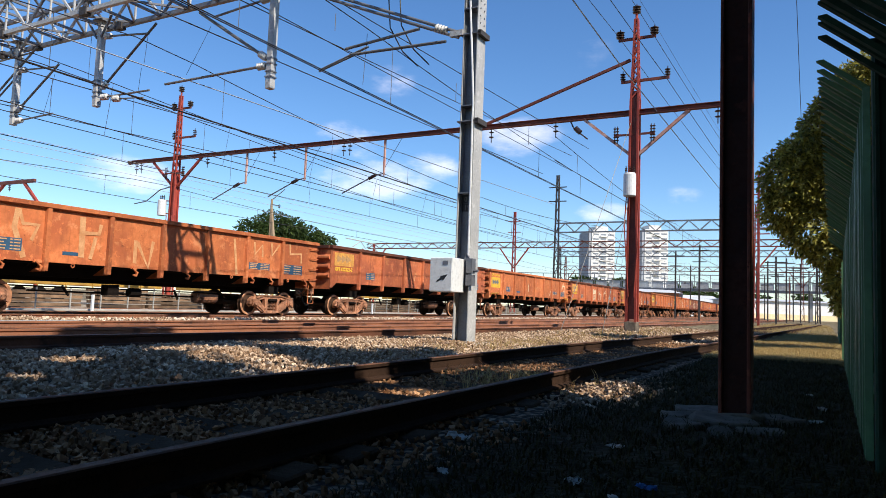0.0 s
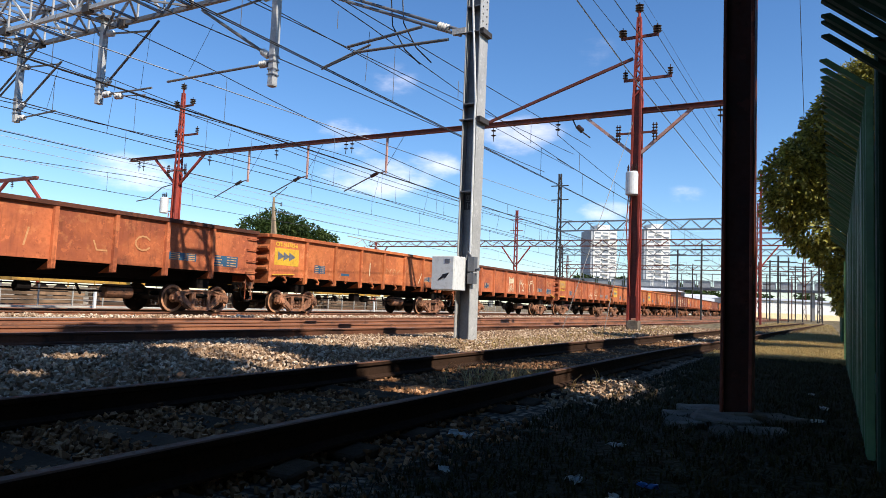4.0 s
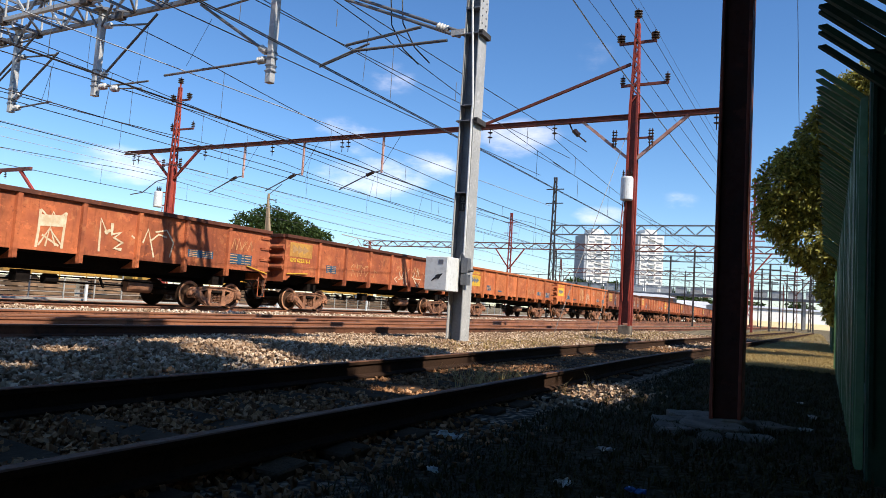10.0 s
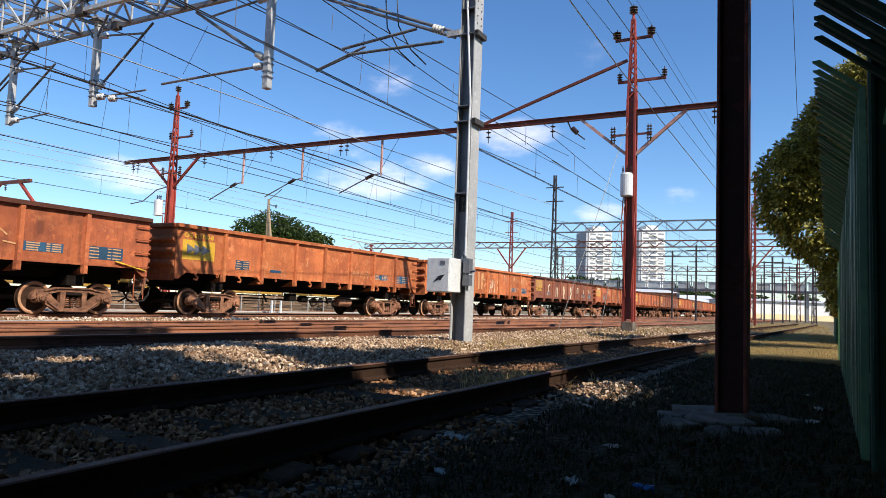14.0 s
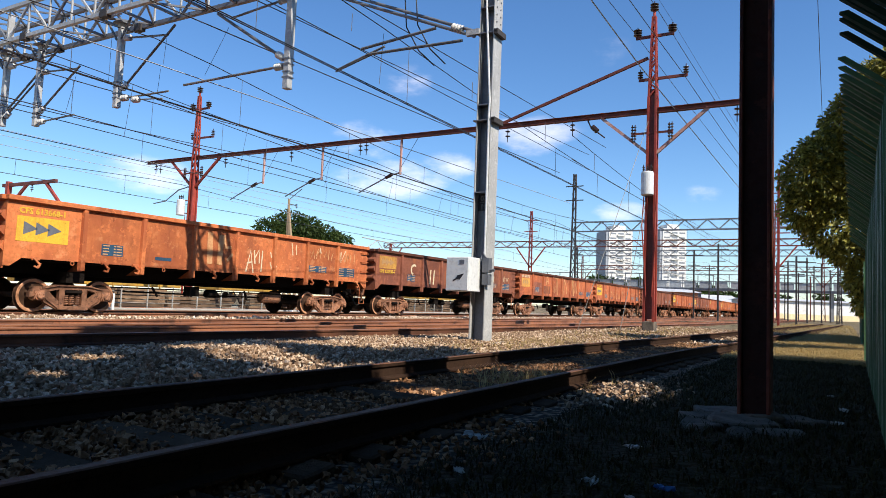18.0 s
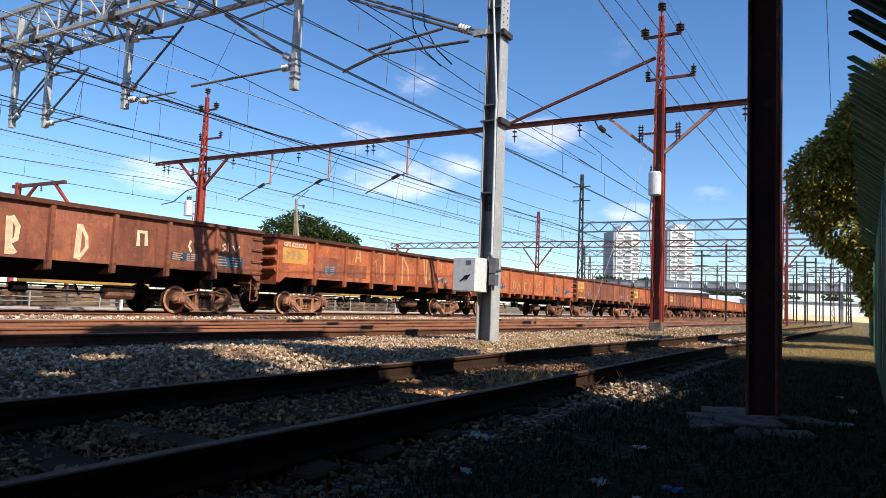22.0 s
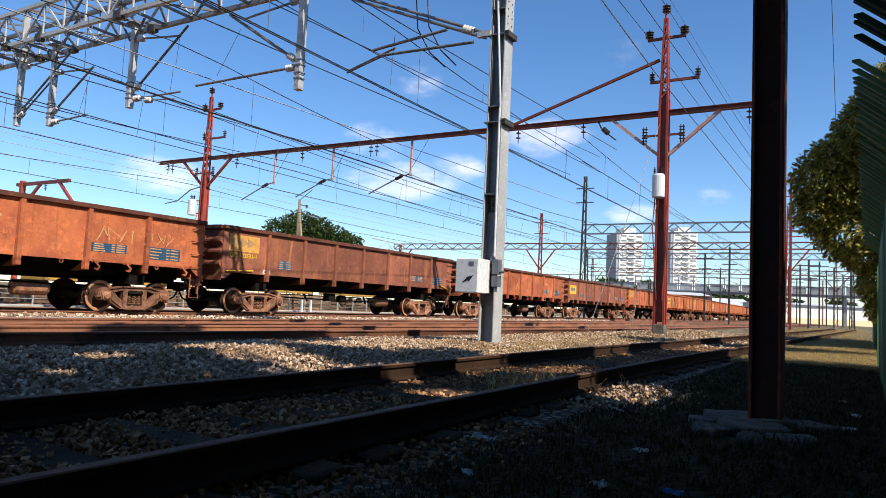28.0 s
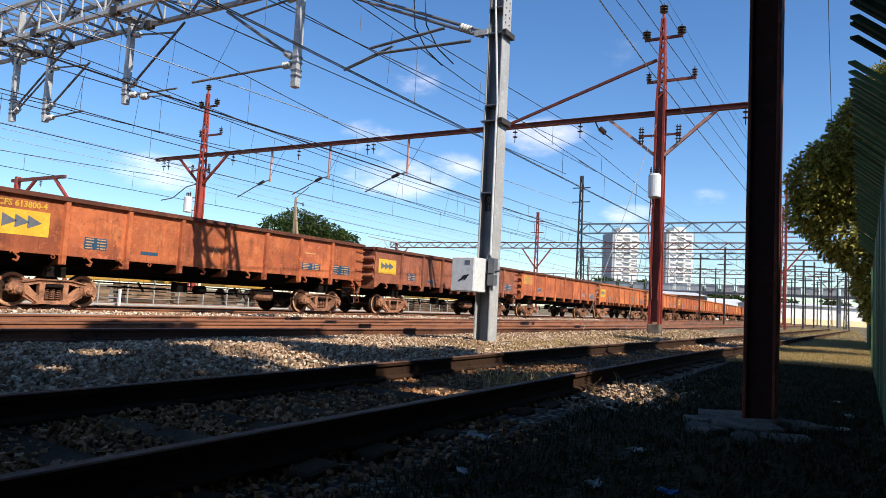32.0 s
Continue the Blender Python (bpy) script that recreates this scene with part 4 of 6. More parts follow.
def stroke(bm, pts, w, lift=0.004):
    """A painted stroke on the near side: one mitred strip along pts."""
    pts = [Vector(p) for k, p in enumerate(pts) if k == 0 or (Vector(p) - Vector(pts[k - 1])).length > 1e-4]
    rows = []
    for k, p in enumerate(pts):
        n = Vector((0.0, 0.0))
        for a, b in ((k - 1, k), (k, k + 1)):
            if a >= 0 and b < len(pts):
                d = (pts[b] - pts[a]).normalized()
                n += Vector((-d.y, d.x))
        n = n.normalized() * w / 2 if n.length > 0.3 else Vector((w / 2, 0.0))
        y = -FACE - lift - 0.0008 * k
        rows.append([bm.verts.new((p.x + q * n.x, y, p.y + q * n.y)) for q in (-1, 1)])
    for a, b in zip(rows, rows[1:]):
        bm.faces.new((a[0], b[0], b[1], a[1]))


def text_line_mesh():
    bm = bmn()
    panel_on(bm, -0.5, 0.5, -0.015, 0.013, 0.009)
    return mesh_of("text_line", bm, FADED)


WAGONS = []
# how far each wagon stands from the even pitch, to fit the camera's view
WAGON_FIT = {0: -0.2, 1: -0.13, 2: -0.26, 3: -0.22, 4: -0.18, 5: -0.02, 6: 0.05, 7: -0.1, 8: -0.15, 9: -0.18, 10: -0.22, 11: -0.03, 12: 0.05}


def build_wagon(w, mat, hooked, number, marks, colour_word):
    """One gondola; its origin is under the middle of the body, on the rail level of the world."""
    front = PITCH * w + 6.63 + WAGON_FIT.get(w, -0.1)
    t = thing("gondola_wagon", pose(front + LEN / 2, TRAIN_Y, 0), "%s steel gondola wagon on the rails%s" %
              (colour_word, " with lashing hooks" if hooked else ""), "freight wagon", "wagons of the train")
    L2 = LEN / 2
    for i in range(8):
        share("side_sheet", side_sheet(i, mat), t, I4)
        share("side_sheet", side_sheet(i, mat), t, pose(0, 0, 0, 0, 0, 180))
    for r in RIBS:
        share("rib", rib_mesh(mat), t, pose(r - L2, 0, 0))
        share("rib", rib_mesh(mat), t, pose(r - L2, 0, 0, 0, 0, 180))
    share("top_rim", rim_mesh(mat if mat is RUST_ORANGE else RIM_DARK), t, I4)
    share("end_wall", end_wall_mesh(mat), t, pose(-L2, 0, 0))
    share("end_wall", end_wall_mesh(mat), t, pose(L2, 0, 0, 0, 0, 180))
    share("floor_plate", floor_mesh(mat), t, I4)
    share("underframe", once("under", underframe_mesh), t, I4, "underframe painted black for shade")
    share("coupler", once("coupler", coupler_mesh), t, pose(L2, 0, 0))
    share("coupler", once("coupler", coupler_mesh), t, pose(-L2, 0, 0, 0, 0, 180))
    for z in (1.52, 1.9, 2.28, 2.64):
        share("rung", rung_mesh(mat, 1), t, pose(0, 0, z))
    share("step_frame", step_frame_mesh(mat, 1), t, I4)
    for k, gm in enumerate(end_gear_meshes()):
        share(("brake_bracket", "brake_lever", "air_hose")[k], gm, t, I4)
    share("air_tank", once("tank", tank_mesh), t, I4, "rusty air tank")
    share("brake_gear", once("brake", brake_mesh), t, I4)
    if hooked:
        for i in range(15):
            x = -L2 + 0.75 + i * 0.9
            if min(abs(x - (r - L2)) for r in RIBS) > 0.16:
                share("lashing_eye" if i % 3 == 1 else "lashing_hook", eye_mesh(mat) if i % 3 == 1 else hook_mesh(mat), t, pose(x, 0, 0))
    sets = []
    for x in (-5.05, 5.09):
        tr, s = truck(t, x)
        sets += s
    # yellow end panel with three arrowheads
    zy = (1.86, 2.46) if hooked else (1.95, 2.48) if w == 8 else (2.14, 2.66)
    bm = bmn()
    panel_on(bm, -L2 + 0.24, -L2 + 1.5, *zy)
    yp = part("owner_panel", bm, YELLOW if hooked else YELLOW_FADED, t, "yellow owner panel with grey arrowheads" if hooked else "faded yellow owner panel with worn arrowheads")
    zc, hh = (zy[0] + zy[1]) / 2 + 0.02, 0.16
    for k in range(3):
        bm = bmn()
        prism(bm, [(0, zc - hh), (0.34, zc), (0, zc + hh)], "y", -FACE - 0.009, -FACE - 0.006)
        part("arrowhead", bm, GALV_DARK if hooked else ARROW_WORN, yp, at=pose(-L2 + 0.4 + k * 0.29, 0, 0))
    if number:
        lettering(t, number, pose(-L2 + 0.27, -FACE - 0.008, 2.53 if hooked or w == 8 else 1.95, 90, 0, 0), 0.2, CHALK if w == 8 else YELLOW, "LEFT")
    # blue data boards: columns of unreadable writing
    for x0, x1, z0, z1 in ((2.42, 3.04, 1.68, 1.98), (10.5, 11.5, 1.72, 1.95), (12.15, 13.2, 1.64, 1.98)) + (((4.06, 4.6, 1.67, 1.76),) if hooked else ()):
        bm = bmn()
        panel_on(bm, x0 - L2, x1 - L2, z0, z1)
        bp = part("data_board", bm, BLUE, t, "blue data board with unreadable white lines")
        if x0 != 4.06:
            rng = random.Random(int(w * 7 + x0 * 10))
            for r in range(4):
                z = z0 + (r + 0.5) * (z1 - z0) / 4
                for a, b in ((0.06, rng.uniform(0.3, 0.42)), (0.56, 0.66), (0.7, 0.94)) if w < 13 else ((0.1, 0.9),):
                    xm, xl = x0 + (x1 - x0) * (a + b) / 2 - L2, (x1 - x0) * (b - a)
                    share("text_line", once("line", text_line_mesh), bp, Matrix.Translation((xm, 0, z)) @ Matrix.Diagonal((xl, 1, 1, 1)))
    # yellow grab bars and painted marks
    if w in (2, 3, 4, 10):
        for a, b in (((-L2 + 0.12, -FACE - 0.05, 1.5), (-L2 + 1.25, -FACE - 0.05, 1.56)), ((L2 - 1.05, -FACE - 0.05, 1.62), (L2 - 0.1, -FACE - 0.05, 1.42))):
            bm = bmn()
            bar(bm, a, b, 0.03, 0.035)
            part("grab_bar", bm, YELLOW, t, "yellow grab bar")
    if w == 8:
        for x0, x1, z0, z1 in ((1.98, 3.52, 1.52, 2.3), (3.75, 5.0, 1.62, 2.12)):
            bm = bmn()
            panel_on(bm, x0 - L2, x1 - L2, z0, z1, 0.003)
            part("painted_patch", bm, RUST_BROWN, t, "dark brown patch of fresh paint")
    if w == 10:
        bm = bmn()
        panel_on(bm, 1.72 - L2, 2.04 - L2, 1.5, 1.62, 0.01)
        plate = part("placard", bm, WHITE_BOX, t, "small white placard")
        for k in (0, 1):
            bm = bmn()
            panel_on(bm, 1.76 - L2 + 0.02 * k, 2.0 - L2 - 0.03 * k, 1.525 + 0.045 * k, 1.55 + 0.045 * k, 0.013)
            part("text_line", bm, RAIL_BROWN, plate)
    if marks:
        for mark, (width, pts) in enumerate(marks):
            bm = bmn()
            stroke(bm, [(x - L2, z) for x, z in pts], width * (0.8 if w == 10 else 0.95), 0.004 + 0.003 * (mark % 5))
            bold = w in (2, 3, 4, 6, 7) and 0.04 < width and (width < 0.09 or w in (2, 3, 7))
            part("painted_mark", bm, STREAK if w == 10 else CHALK if bold else FADED, t, "scrawled pale paint mark")
    WAGONS.append((t, front + L2, sets))


def arc(cx, cz, rx, rz, a0, a1, n=9):
    return [(cx + rx * math.cos(radians(a0 + (a1 - a0) * i / n)), cz + rz * math.sin(radians(a0 + (a1 - a0) * i / n))) for i in range(n + 1)]


MARKS = {
    0: [(0.14, [(2.89, 2.7), (2.83, 2.25), (3.1, 1.53)]), (0.1, [(2.91, 2.69), (3.03, 2.35), (3.41, 2.35), (3.25, 1.96)]), (0.17, [(4.54, 2.69), (4.56, 1.64)]), (0.11, [(4.54, 2.28), (5.02, 2.3), (5.06, 2.55)]), (0.11, [(4.93, 2.2), (4.81, 1.62)]), (0.12, [(6.15, 2.24), (6.15, 1.6)]), (0.12, [(6.2, 2.2), (6.6, 1.5), (6.72, 2.26)]), (0.1, [(9.81, 2.66), (9.98, 1.5)]), (0.09, [(10.72, 2.64), (10.76, 2.23), (11.1, 2.57), (11.13, 2.15)]), (0.09, [(11.54, 2.67), (11.58, 2.24), (11.93, 2.65)]), (0.09, [(12.49, 2.76), (12.52, 2.37), (13.11, 2.42), (13.14, 2.08)])],
    1: [(0.05, [(6.3, 1.75), (6.4, 2.2)]), (0.05, [(8.1, 2.05), (8.2, 1.8), (8.5, 1.8)]), (0.05, arc(9.6, 2.1, 0.25, 0.2, 30, 330))],
    2: [(0.13, [(12.6, 2.15), (12.86, 2.56), (12.78, 2.56), (12.95, 2.6)]), (0.13, [(12.8, 2.43), (13.2, 2.4), (13.12, 1.95), (13.0, 2.08)]), (0.06, [(6.0, 1.75), (6.02, 2.3)]), (0.05, [(10.0, 1.6), (10.3, 2.1)])],
    3: [(0.07, [(5.87, 1.54), (5.9, 2.0), (5.9, 2.48)]), (0.07, [(6.52, 1.56), (6.54, 2.03), (6.56, 2.48)]), (0.3, [(5.92, 2.21), (6.54, 2.26)]), (0.05, [(5.9, 2.48), (6.16, 2.27), (6.22, 2.46), (6.32, 2.29), (6.56, 2.48)]), (0.05, [(5.92, 1.59), (6.16, 2.03), (6.5, 1.65)]), (0.05, [(5.99, 1.86), (6.44, 1.62)]), (0.05, [(6.1, 1.58), (6.18, 2.09), (6.35, 1.61)]), (0.06, [(7.55, 1.59), (7.54, 2.04), (7.53, 2.48), (7.76, 2.07)]), (0.1, [(7.88, 2.39), (7.89, 2.08), (8.17, 2.17), (7.96, 2.0), (8.23, 1.89), (7.99, 1.72), (8.22, 1.7)]), (0.09, [(7.67, 2.11), (7.84, 2.19)]), (0.05, [(8.51, 2.12), (8.61, 2.06)]), (0.06, [(8.89, 1.96), (9.03, 2.37), (9.29, 1.58)]), (0.05, [(9.12, 2.02), (9.39, 2.26), (9.69, 2.2)]), (0.05, [(9.27, 2.31), (9.66, 2.41), (9.93, 2.07), (9.83, 1.63)])],
    4: [(0.035, [(4.1, 1.65), (4.15, 1.95), (4.35, 1.7)]), (0.04, [(4.5, 1.65), (4.55, 1.9), (4.75, 1.7), (4.8, 1.95)]), (0.035, [(5.0, 1.9), (5.1, 1.7), (5.3, 1.95)]), (0.035, [(5.7, 1.7), (5.75, 2.0), (5.95, 1.9)]),
        (0.05, [(7.6, 1.85), (7.35, 1.75), (7.6, 1.6)]), (0.05, arc(7.95, 2.1, 0.15, 0.25, 180, 360)), (0.05, [(8.35, 2.1), (8.4, 1.6), (8.5, 1.55)]), (0.05, [(7.7, 1.75), (8.2, 1.8), (8.2, 1.55)]),
        (0.05, arc(8.95, 2.15, 0.14, 0.25, 180, 360)), (0.05, [(9.3, 1.95), (9.4, 2.35), (9.55, 1.95)]), (0.06, [(9.05, 1.85), (9.75, 1.85), (9.45, 1.5), (9.05, 1.85)]), (0.05, [(9.2, 1.75), (9.4, 1.55)]),
        (0.04, [(9.9, 2.2), (10.1, 2.05)]), (0.04, [(10.0, 1.9), (10.35, 1.85)])],
    5: [(0.05, [(6.0, 2.0), (6.05, 2.3)])],
    6: [(0.065, [(7.48, 1.55), (7.65, 2.25), (7.8, 1.52)]), (0.055, [(7.51, 1.83), (7.74, 1.88)]), (0.055, [(7.8, 2.27), (7.86, 1.83)]), (0.055, [(7.84, 2.02), (8.01, 2.29), (8.05, 1.85)]), (0.055, [(8.17, 2.28), (8.14, 1.57)]), (0.06, [(8.55, 1.92), (8.72, 1.53), (8.85, 1.82)]), (0.05, [(8.55, 2.26), (8.61, 2.07)]), (0.22, [(5.95, 2.66), (5.98, 1.7)]), (0.22, [(6.39, 2.62), (6.36, 1.7)]), (0.1, [(6.49, 2.63), (6.58, 2.25), (6.82, 2.27)]), (0.1, [(6.67, 1.84), (6.89, 2.07)]), (0.05, [(9.57, 2.67), (9.64, 2.25)]), (0.05, [(9.79, 2.63), (9.82, 2.27)]), (0.05, [(11.08, 2.64), (11.14, 2.43)]), (0.05, [(12.32, 2.57), (12.31, 2.17), (12.58, 2.63)])],
    7: [(0.1, arc(2.95, 2.2, 0.25, 0.22, 60, 250)), (0.11, [(4.35, 1.62), (4.4, 2.3)]), (0.11, [(4.65, 1.62), (4.72, 2.3)]), (0.17, [(6.06, 2.41), (6.09, 1.52)]), (0.13, [(6.1, 2.42), (6.26, 2.19), (6.24, 1.89), (6.09, 1.78), (6.24, 1.55)]), (0.16, [(7.76, 2.42), (7.73, 1.54)]), (0.1, [(7.79, 2.4), (7.95, 2.12), (7.98, 1.85), (7.76, 1.52)]), (0.12, [(9.43, 2.01), (9.42, 2.41), (9.65, 2.41), (9.68, 2.04)]), (0.08, [(11.16, 2.33), (11.1, 2.16), (11.19, 1.99)]), (0.05, [(12.46, 2.35), (12.34, 2.28), (12.47, 2.19), (12.35, 2.12)]), (0.05, [(12.58, 2.4), (12.6, 2.1)]), (0.05, [(12.76, 2.32), (12.9, 2.13), (13.05, 2.34)])],
    8: [(0.12, [(4.27, 2.22), (4.34, 2.72), (4.49, 2.74), (4.59, 2.25)]), (0.07, [(4.3, 2.41), (4.55, 2.44)]), (0.07, [(5.69, 2.72), (6.55, 2.76)]), (0.16, [(6.13, 2.72), (6.23, 1.57)]), (0.05, [(5.43, 2.26), (5.62, 2.42), (5.71, 1.71)]), (0.05, [(5.94, 1.78), (5.93, 2.22), (6.13, 1.92), (6.31, 2.23)]), (0.12, [(7.53, 2.67), (7.55, 1.54)]), (0.12, [(7.52, 2.73), (7.96, 2.27), (8.05, 1.7)]), (0.14, [(9.23, 2.73), (9.47, 1.6)]), (0.1, [(9.5, 2.76), (9.51, 1.6)]), (0.14, [(9.77, 1.82), (9.93, 2.6), (10.15, 1.78)]), (0.08, [(10.8, 2.69), (10.79, 2.18)])],
    9: [(0.08, arc(0.8, 1.75, 0.3, 0.25, 0, 330)), (0.08, [(2.5, 2.4), (2.9, 2.3)]), (0.08, [(4.1, 1.6), (4.2, 2.25)]), (0.08, arc(4.2, 1.95, 0.25, 0.25, 80, -80)), (0.08, [(4.7, 1.65), (4.9, 2.2), (5.1, 1.65)]),
        (0.08, arc(5.9, 1.9, 0.2, 0.25, 60, 280)), (0.08, [(6.4, 1.65), (6.6, 2.2), (6.75, 1.65)]), (0.08, [(7.5, 1.9), (7.55, 2.4), (7.8, 2.1)]), (0.08, arc(8.2, 2.15, 0.18, 0.22, 60, 290))],
    10: [(0.12, [(3.0, 2.75), (2.95, 2.2), (2.9, 1.75)]), (0.09, [(7.1, 2.6), (7.05, 2.0)]), (0.07, [(8.9, 2.5), (8.85, 1.7)]), (0.06, [(10.0, 2.2), (10.0, 1.7)])],
    11: [(0.06, [(6.5, 1.8), (6.6, 2.1), (6.8, 1.9)]), (0.05, [(10.6, 2.3), (11.2, 2.3)])],
}


def scribble(x0, x1, z0, z1, strokes, seed):
    """A row of thin unreadable strokes."""
    rng = random.Random(seed)
    step = (x1 - x0) / strokes
    out = []
    for i in range(strokes):
        x, h = x0 + i * step, z1 - z0
        pts = [(x + step * rng.uniform(0, 0.3), z0 + h * rng.uniform(0, 0.2))]
        for k in range(rng.choice((2, 3, 4))):
            pts.append((x + step * rng.uniform(-0.1, 1.05), z0 + h * (rng.uniform(0.75, 1.0) if k % 2 == 0 else rng.uniform(0, 0.45))))
        out.append((0.034, pts))
    return out


for wagon, rows in {6: [(10.4, 11.95, 2.2, 2.6, 7), (12.25, 13.3, 2.15, 2.6, 5)], 4: [(6.9, 9.9, 2.1, 2.4, 6), (4.0, 5.4, 2.0, 2.2, 6)],
                    3: [(12.2, 13.2, 2.1, 2.5, 4)], 9: [(10.6, 13.0, 2.0, 2.4, 7)], 5: [(8.8, 10.2, 1.7, 2.1, 5)], 2: [(7.2, 8.4, 1.9, 2.2, 4)]}.items():
    for k, row in enumerate(rows):
        MARKS[wagon] = MARKS[wagon] + scribble(*row, wagon * 10 + k)
PLAN = [(0, RUST_ORANGE, True, ""), (1, RUST_MID, False, "GFS 622322-2"), (2, RUST_ORANGE, True, "CFS 613763-6"), (3, RUST_MID, False, "GFS 622365-6"),
        (4, RUST_MID, False, "GFS 622516-1"), (5, RUST_ORANGE, True, "CFS 613700-8"), (6, RUST_ORANGE, True, "CFS 613668-1"),
        (7, RUST_BROWN, False, "GFS 622535-7"), (8, RUST_MID, False, "GFS 622357-5"), (9, RUST_MID, True, "GFS 615328-7"),
        (10, RUST_BROWN, False, "GFS 622533-1"), (11, RUST_MID, True, "CFS 613800-4"), (12, RUST_BROWN, True, "")]
for w, mat, hooked, number in PLAN:
    build_wagon(w, mat, hooked, number, MARKS.get(w), {"rust orange paint": "bright orange rusty", "rust red paint": "rusty red-brown"}.get(mat.name, "dark brown rusty"))
for w in range(13, 23):
    k = w % 3
    build_wagon(w, (RUST_ORANGE, RUST_MID, RUST_ORANGE)[k], w % 2 == 0, "", None, ("bright orange rusty", "rusty red-brown", "bright orange rusty")[k])


# ---------------------------------------------------------------- near pole, fence, trees
def near_pole():
    t = thing("steel_pole", pose(5.96, 0.603, 0), "dark rust-red steel column in the shade on a broken concrete base", "pole")
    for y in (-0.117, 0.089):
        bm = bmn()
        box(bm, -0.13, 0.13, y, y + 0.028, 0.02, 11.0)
        part("flange", bm, POLE_EDGE, t, "worn red flange brightened as if sunlit", bevel=0.006)
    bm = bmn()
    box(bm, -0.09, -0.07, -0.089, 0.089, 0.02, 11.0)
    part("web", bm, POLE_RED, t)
    rng = random.Random(8)
    for cx, cy, r, z in ((-0.3, 0.08, 0.27, 0.05), (-0.62, 0.3, 0.16, 0.03), (-0.5, -0.2, 0.17, 0.02), (0.12, -0.3, 0.2, 0.03), (0.2, 0.28, 0.2, 0.04), (-0.2, 0.42, 0.13, 0.03), (-0.75, 0.02, 0.11, 0.02), (0.0, 0.0, 0.22, 0.06)):
        bm = bmn()
        ring = [(cx + r * rng.uniform(0.75, 1.2) * math.cos(k * math.tau / 8), cy + r * rng.uniform(0.75, 1.2) * math.sin(k * math.tau / 8)) for k in range(8)]
        prism(bm, ring, "z", -0.06, z)
        for v in bm.verts:
            v.co.z += 0.02 * math.sin(v.co.x * 17 + v.co.y * 11)
        part("concrete_slab", bm, DARK_CONCRETE, t, "cracked piece of the concrete footing", bevel=0.012)


near_pole()

def fence_y(x):
    """Line of the upright part of the fence; the far stretch stands a little askew."""
    return -0.245 - 0.0125 * max(x - 4.4, 0.0)


def fence():
    pitch = 2.54

    def picket_mesh(out, fold, top, paint):
        """Corrugated pale, upright and then bent over the track side."""
        bm = bmn()
        prof = [(-0.034, 0.0), (-0.024, 0.036), (0.018, 0.036), (0.034, 0.0)]
        rings = []
        for dy, z in ((0.0, 0.03), (0.0, fold), (out, top)):
            rings.append([bm.verts.new((u, dy + w, z)) for u, w in prof] + [bm.verts.new((u, dy + w - 0.004, z)) for u, w in prof[::-1]])
        for lower, upper in zip(rings, rings[1:]):
            for k in range(8):
                bm.faces.new((lower[k], lower[(k + 1) % 8], upper[(k + 1) % 8], upper[k]))
        bm.faces.new(rings[-1])
        return mesh_of("picket", bm, paint)
    # near pickets get the shade-darkened green, far ones the lightened green
    near_picket, far_picket = picket_mesh(0.43, 2.04, 2.4, GREEN_SHADED), picket_mesh(0.24, 2.2, 2.4, GREEN)
    bm = bmn()
    bar(bm, (0, 0, 0), (pitch, 0, 0), 0.05, 0.05)
    rail = mesh_of("rail", bm, GREEN)
    bm = bmn()
    box(bm, -0.05, 0.05, -0.05, 0.05, -0.1, 2.1)
    post = mesh_of("post", bm, GREEN)
    # two panels lead up to the stout corner column, then the far stretch of four, a gap, and the rest
    starts = [-3.3, -0.76, 1.8] + [4.62 + i * pitch for i in range(4)] + [25.0 + i * pitch for i in range(5)]
    for i, x0 in enumerate(starts):
        drop = 0.0 if x0 < 4.4 else min(0.018 * (x0 - 4.4), 0.18)
        t = thing("palisade_fence", pose(x0, fence_y(x0) if x0 > 4.4 else -0.45, -drop, 0, 0, -0.7 if x0 > 4.4 else 0.0), "dark green steel palisade fence panel with bent-over tops", "fence", "fence panels")
        share("post", post, t, pose(0, -0.08, 0))
        for z in (0.4, 1.9):
            share("rail", rail, t, pose(0, -0.045, z))
        for k in range(18):
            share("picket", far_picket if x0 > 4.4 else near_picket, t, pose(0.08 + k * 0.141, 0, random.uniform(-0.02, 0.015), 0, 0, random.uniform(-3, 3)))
    # stout column where the two stretches meet, with a slanting brace
    t = thing("fence_column", pose(4.42, -0.25, 0), "stout dark green steel column between two fence stretches", "fence post")
    bm = bmn()
    box(bm, 0.0, 0.14, -0.22, 0.0, -0.1, 2.38)
    part("shaft", bm, GREEN_SHADED, t, bevel=0.012)
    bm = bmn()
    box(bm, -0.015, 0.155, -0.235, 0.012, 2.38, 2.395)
    part("cap", bm, GREEN_SHADED, t)
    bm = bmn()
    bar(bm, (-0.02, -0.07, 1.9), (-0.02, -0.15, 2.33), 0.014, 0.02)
    part("brace", bm, PALE_GREEN, t, "pale brace strip")
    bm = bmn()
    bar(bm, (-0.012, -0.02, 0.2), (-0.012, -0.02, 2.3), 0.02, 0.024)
    part("corner_angle", bm, GREEN_SHADED, t)
    # end plate of the far stretch; its sunlit look is in the paint
    t = thing("fence_end", pose(14.86, fence_y(14.8) + 0.03, 0), "fence end plate painted pale green to look sunlit", "fence")
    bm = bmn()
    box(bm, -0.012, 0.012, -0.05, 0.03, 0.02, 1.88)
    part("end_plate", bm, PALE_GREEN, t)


# lighter copy of the fence green, for the end that looks sunlit
PALE_GREEN = surface("pale green paint lightened for sun", (0.16, 0.3, 0.13), (0.1, 0.21, 0.09), 0.5, 0.0, 1.5, 20, 0.1)
fence()


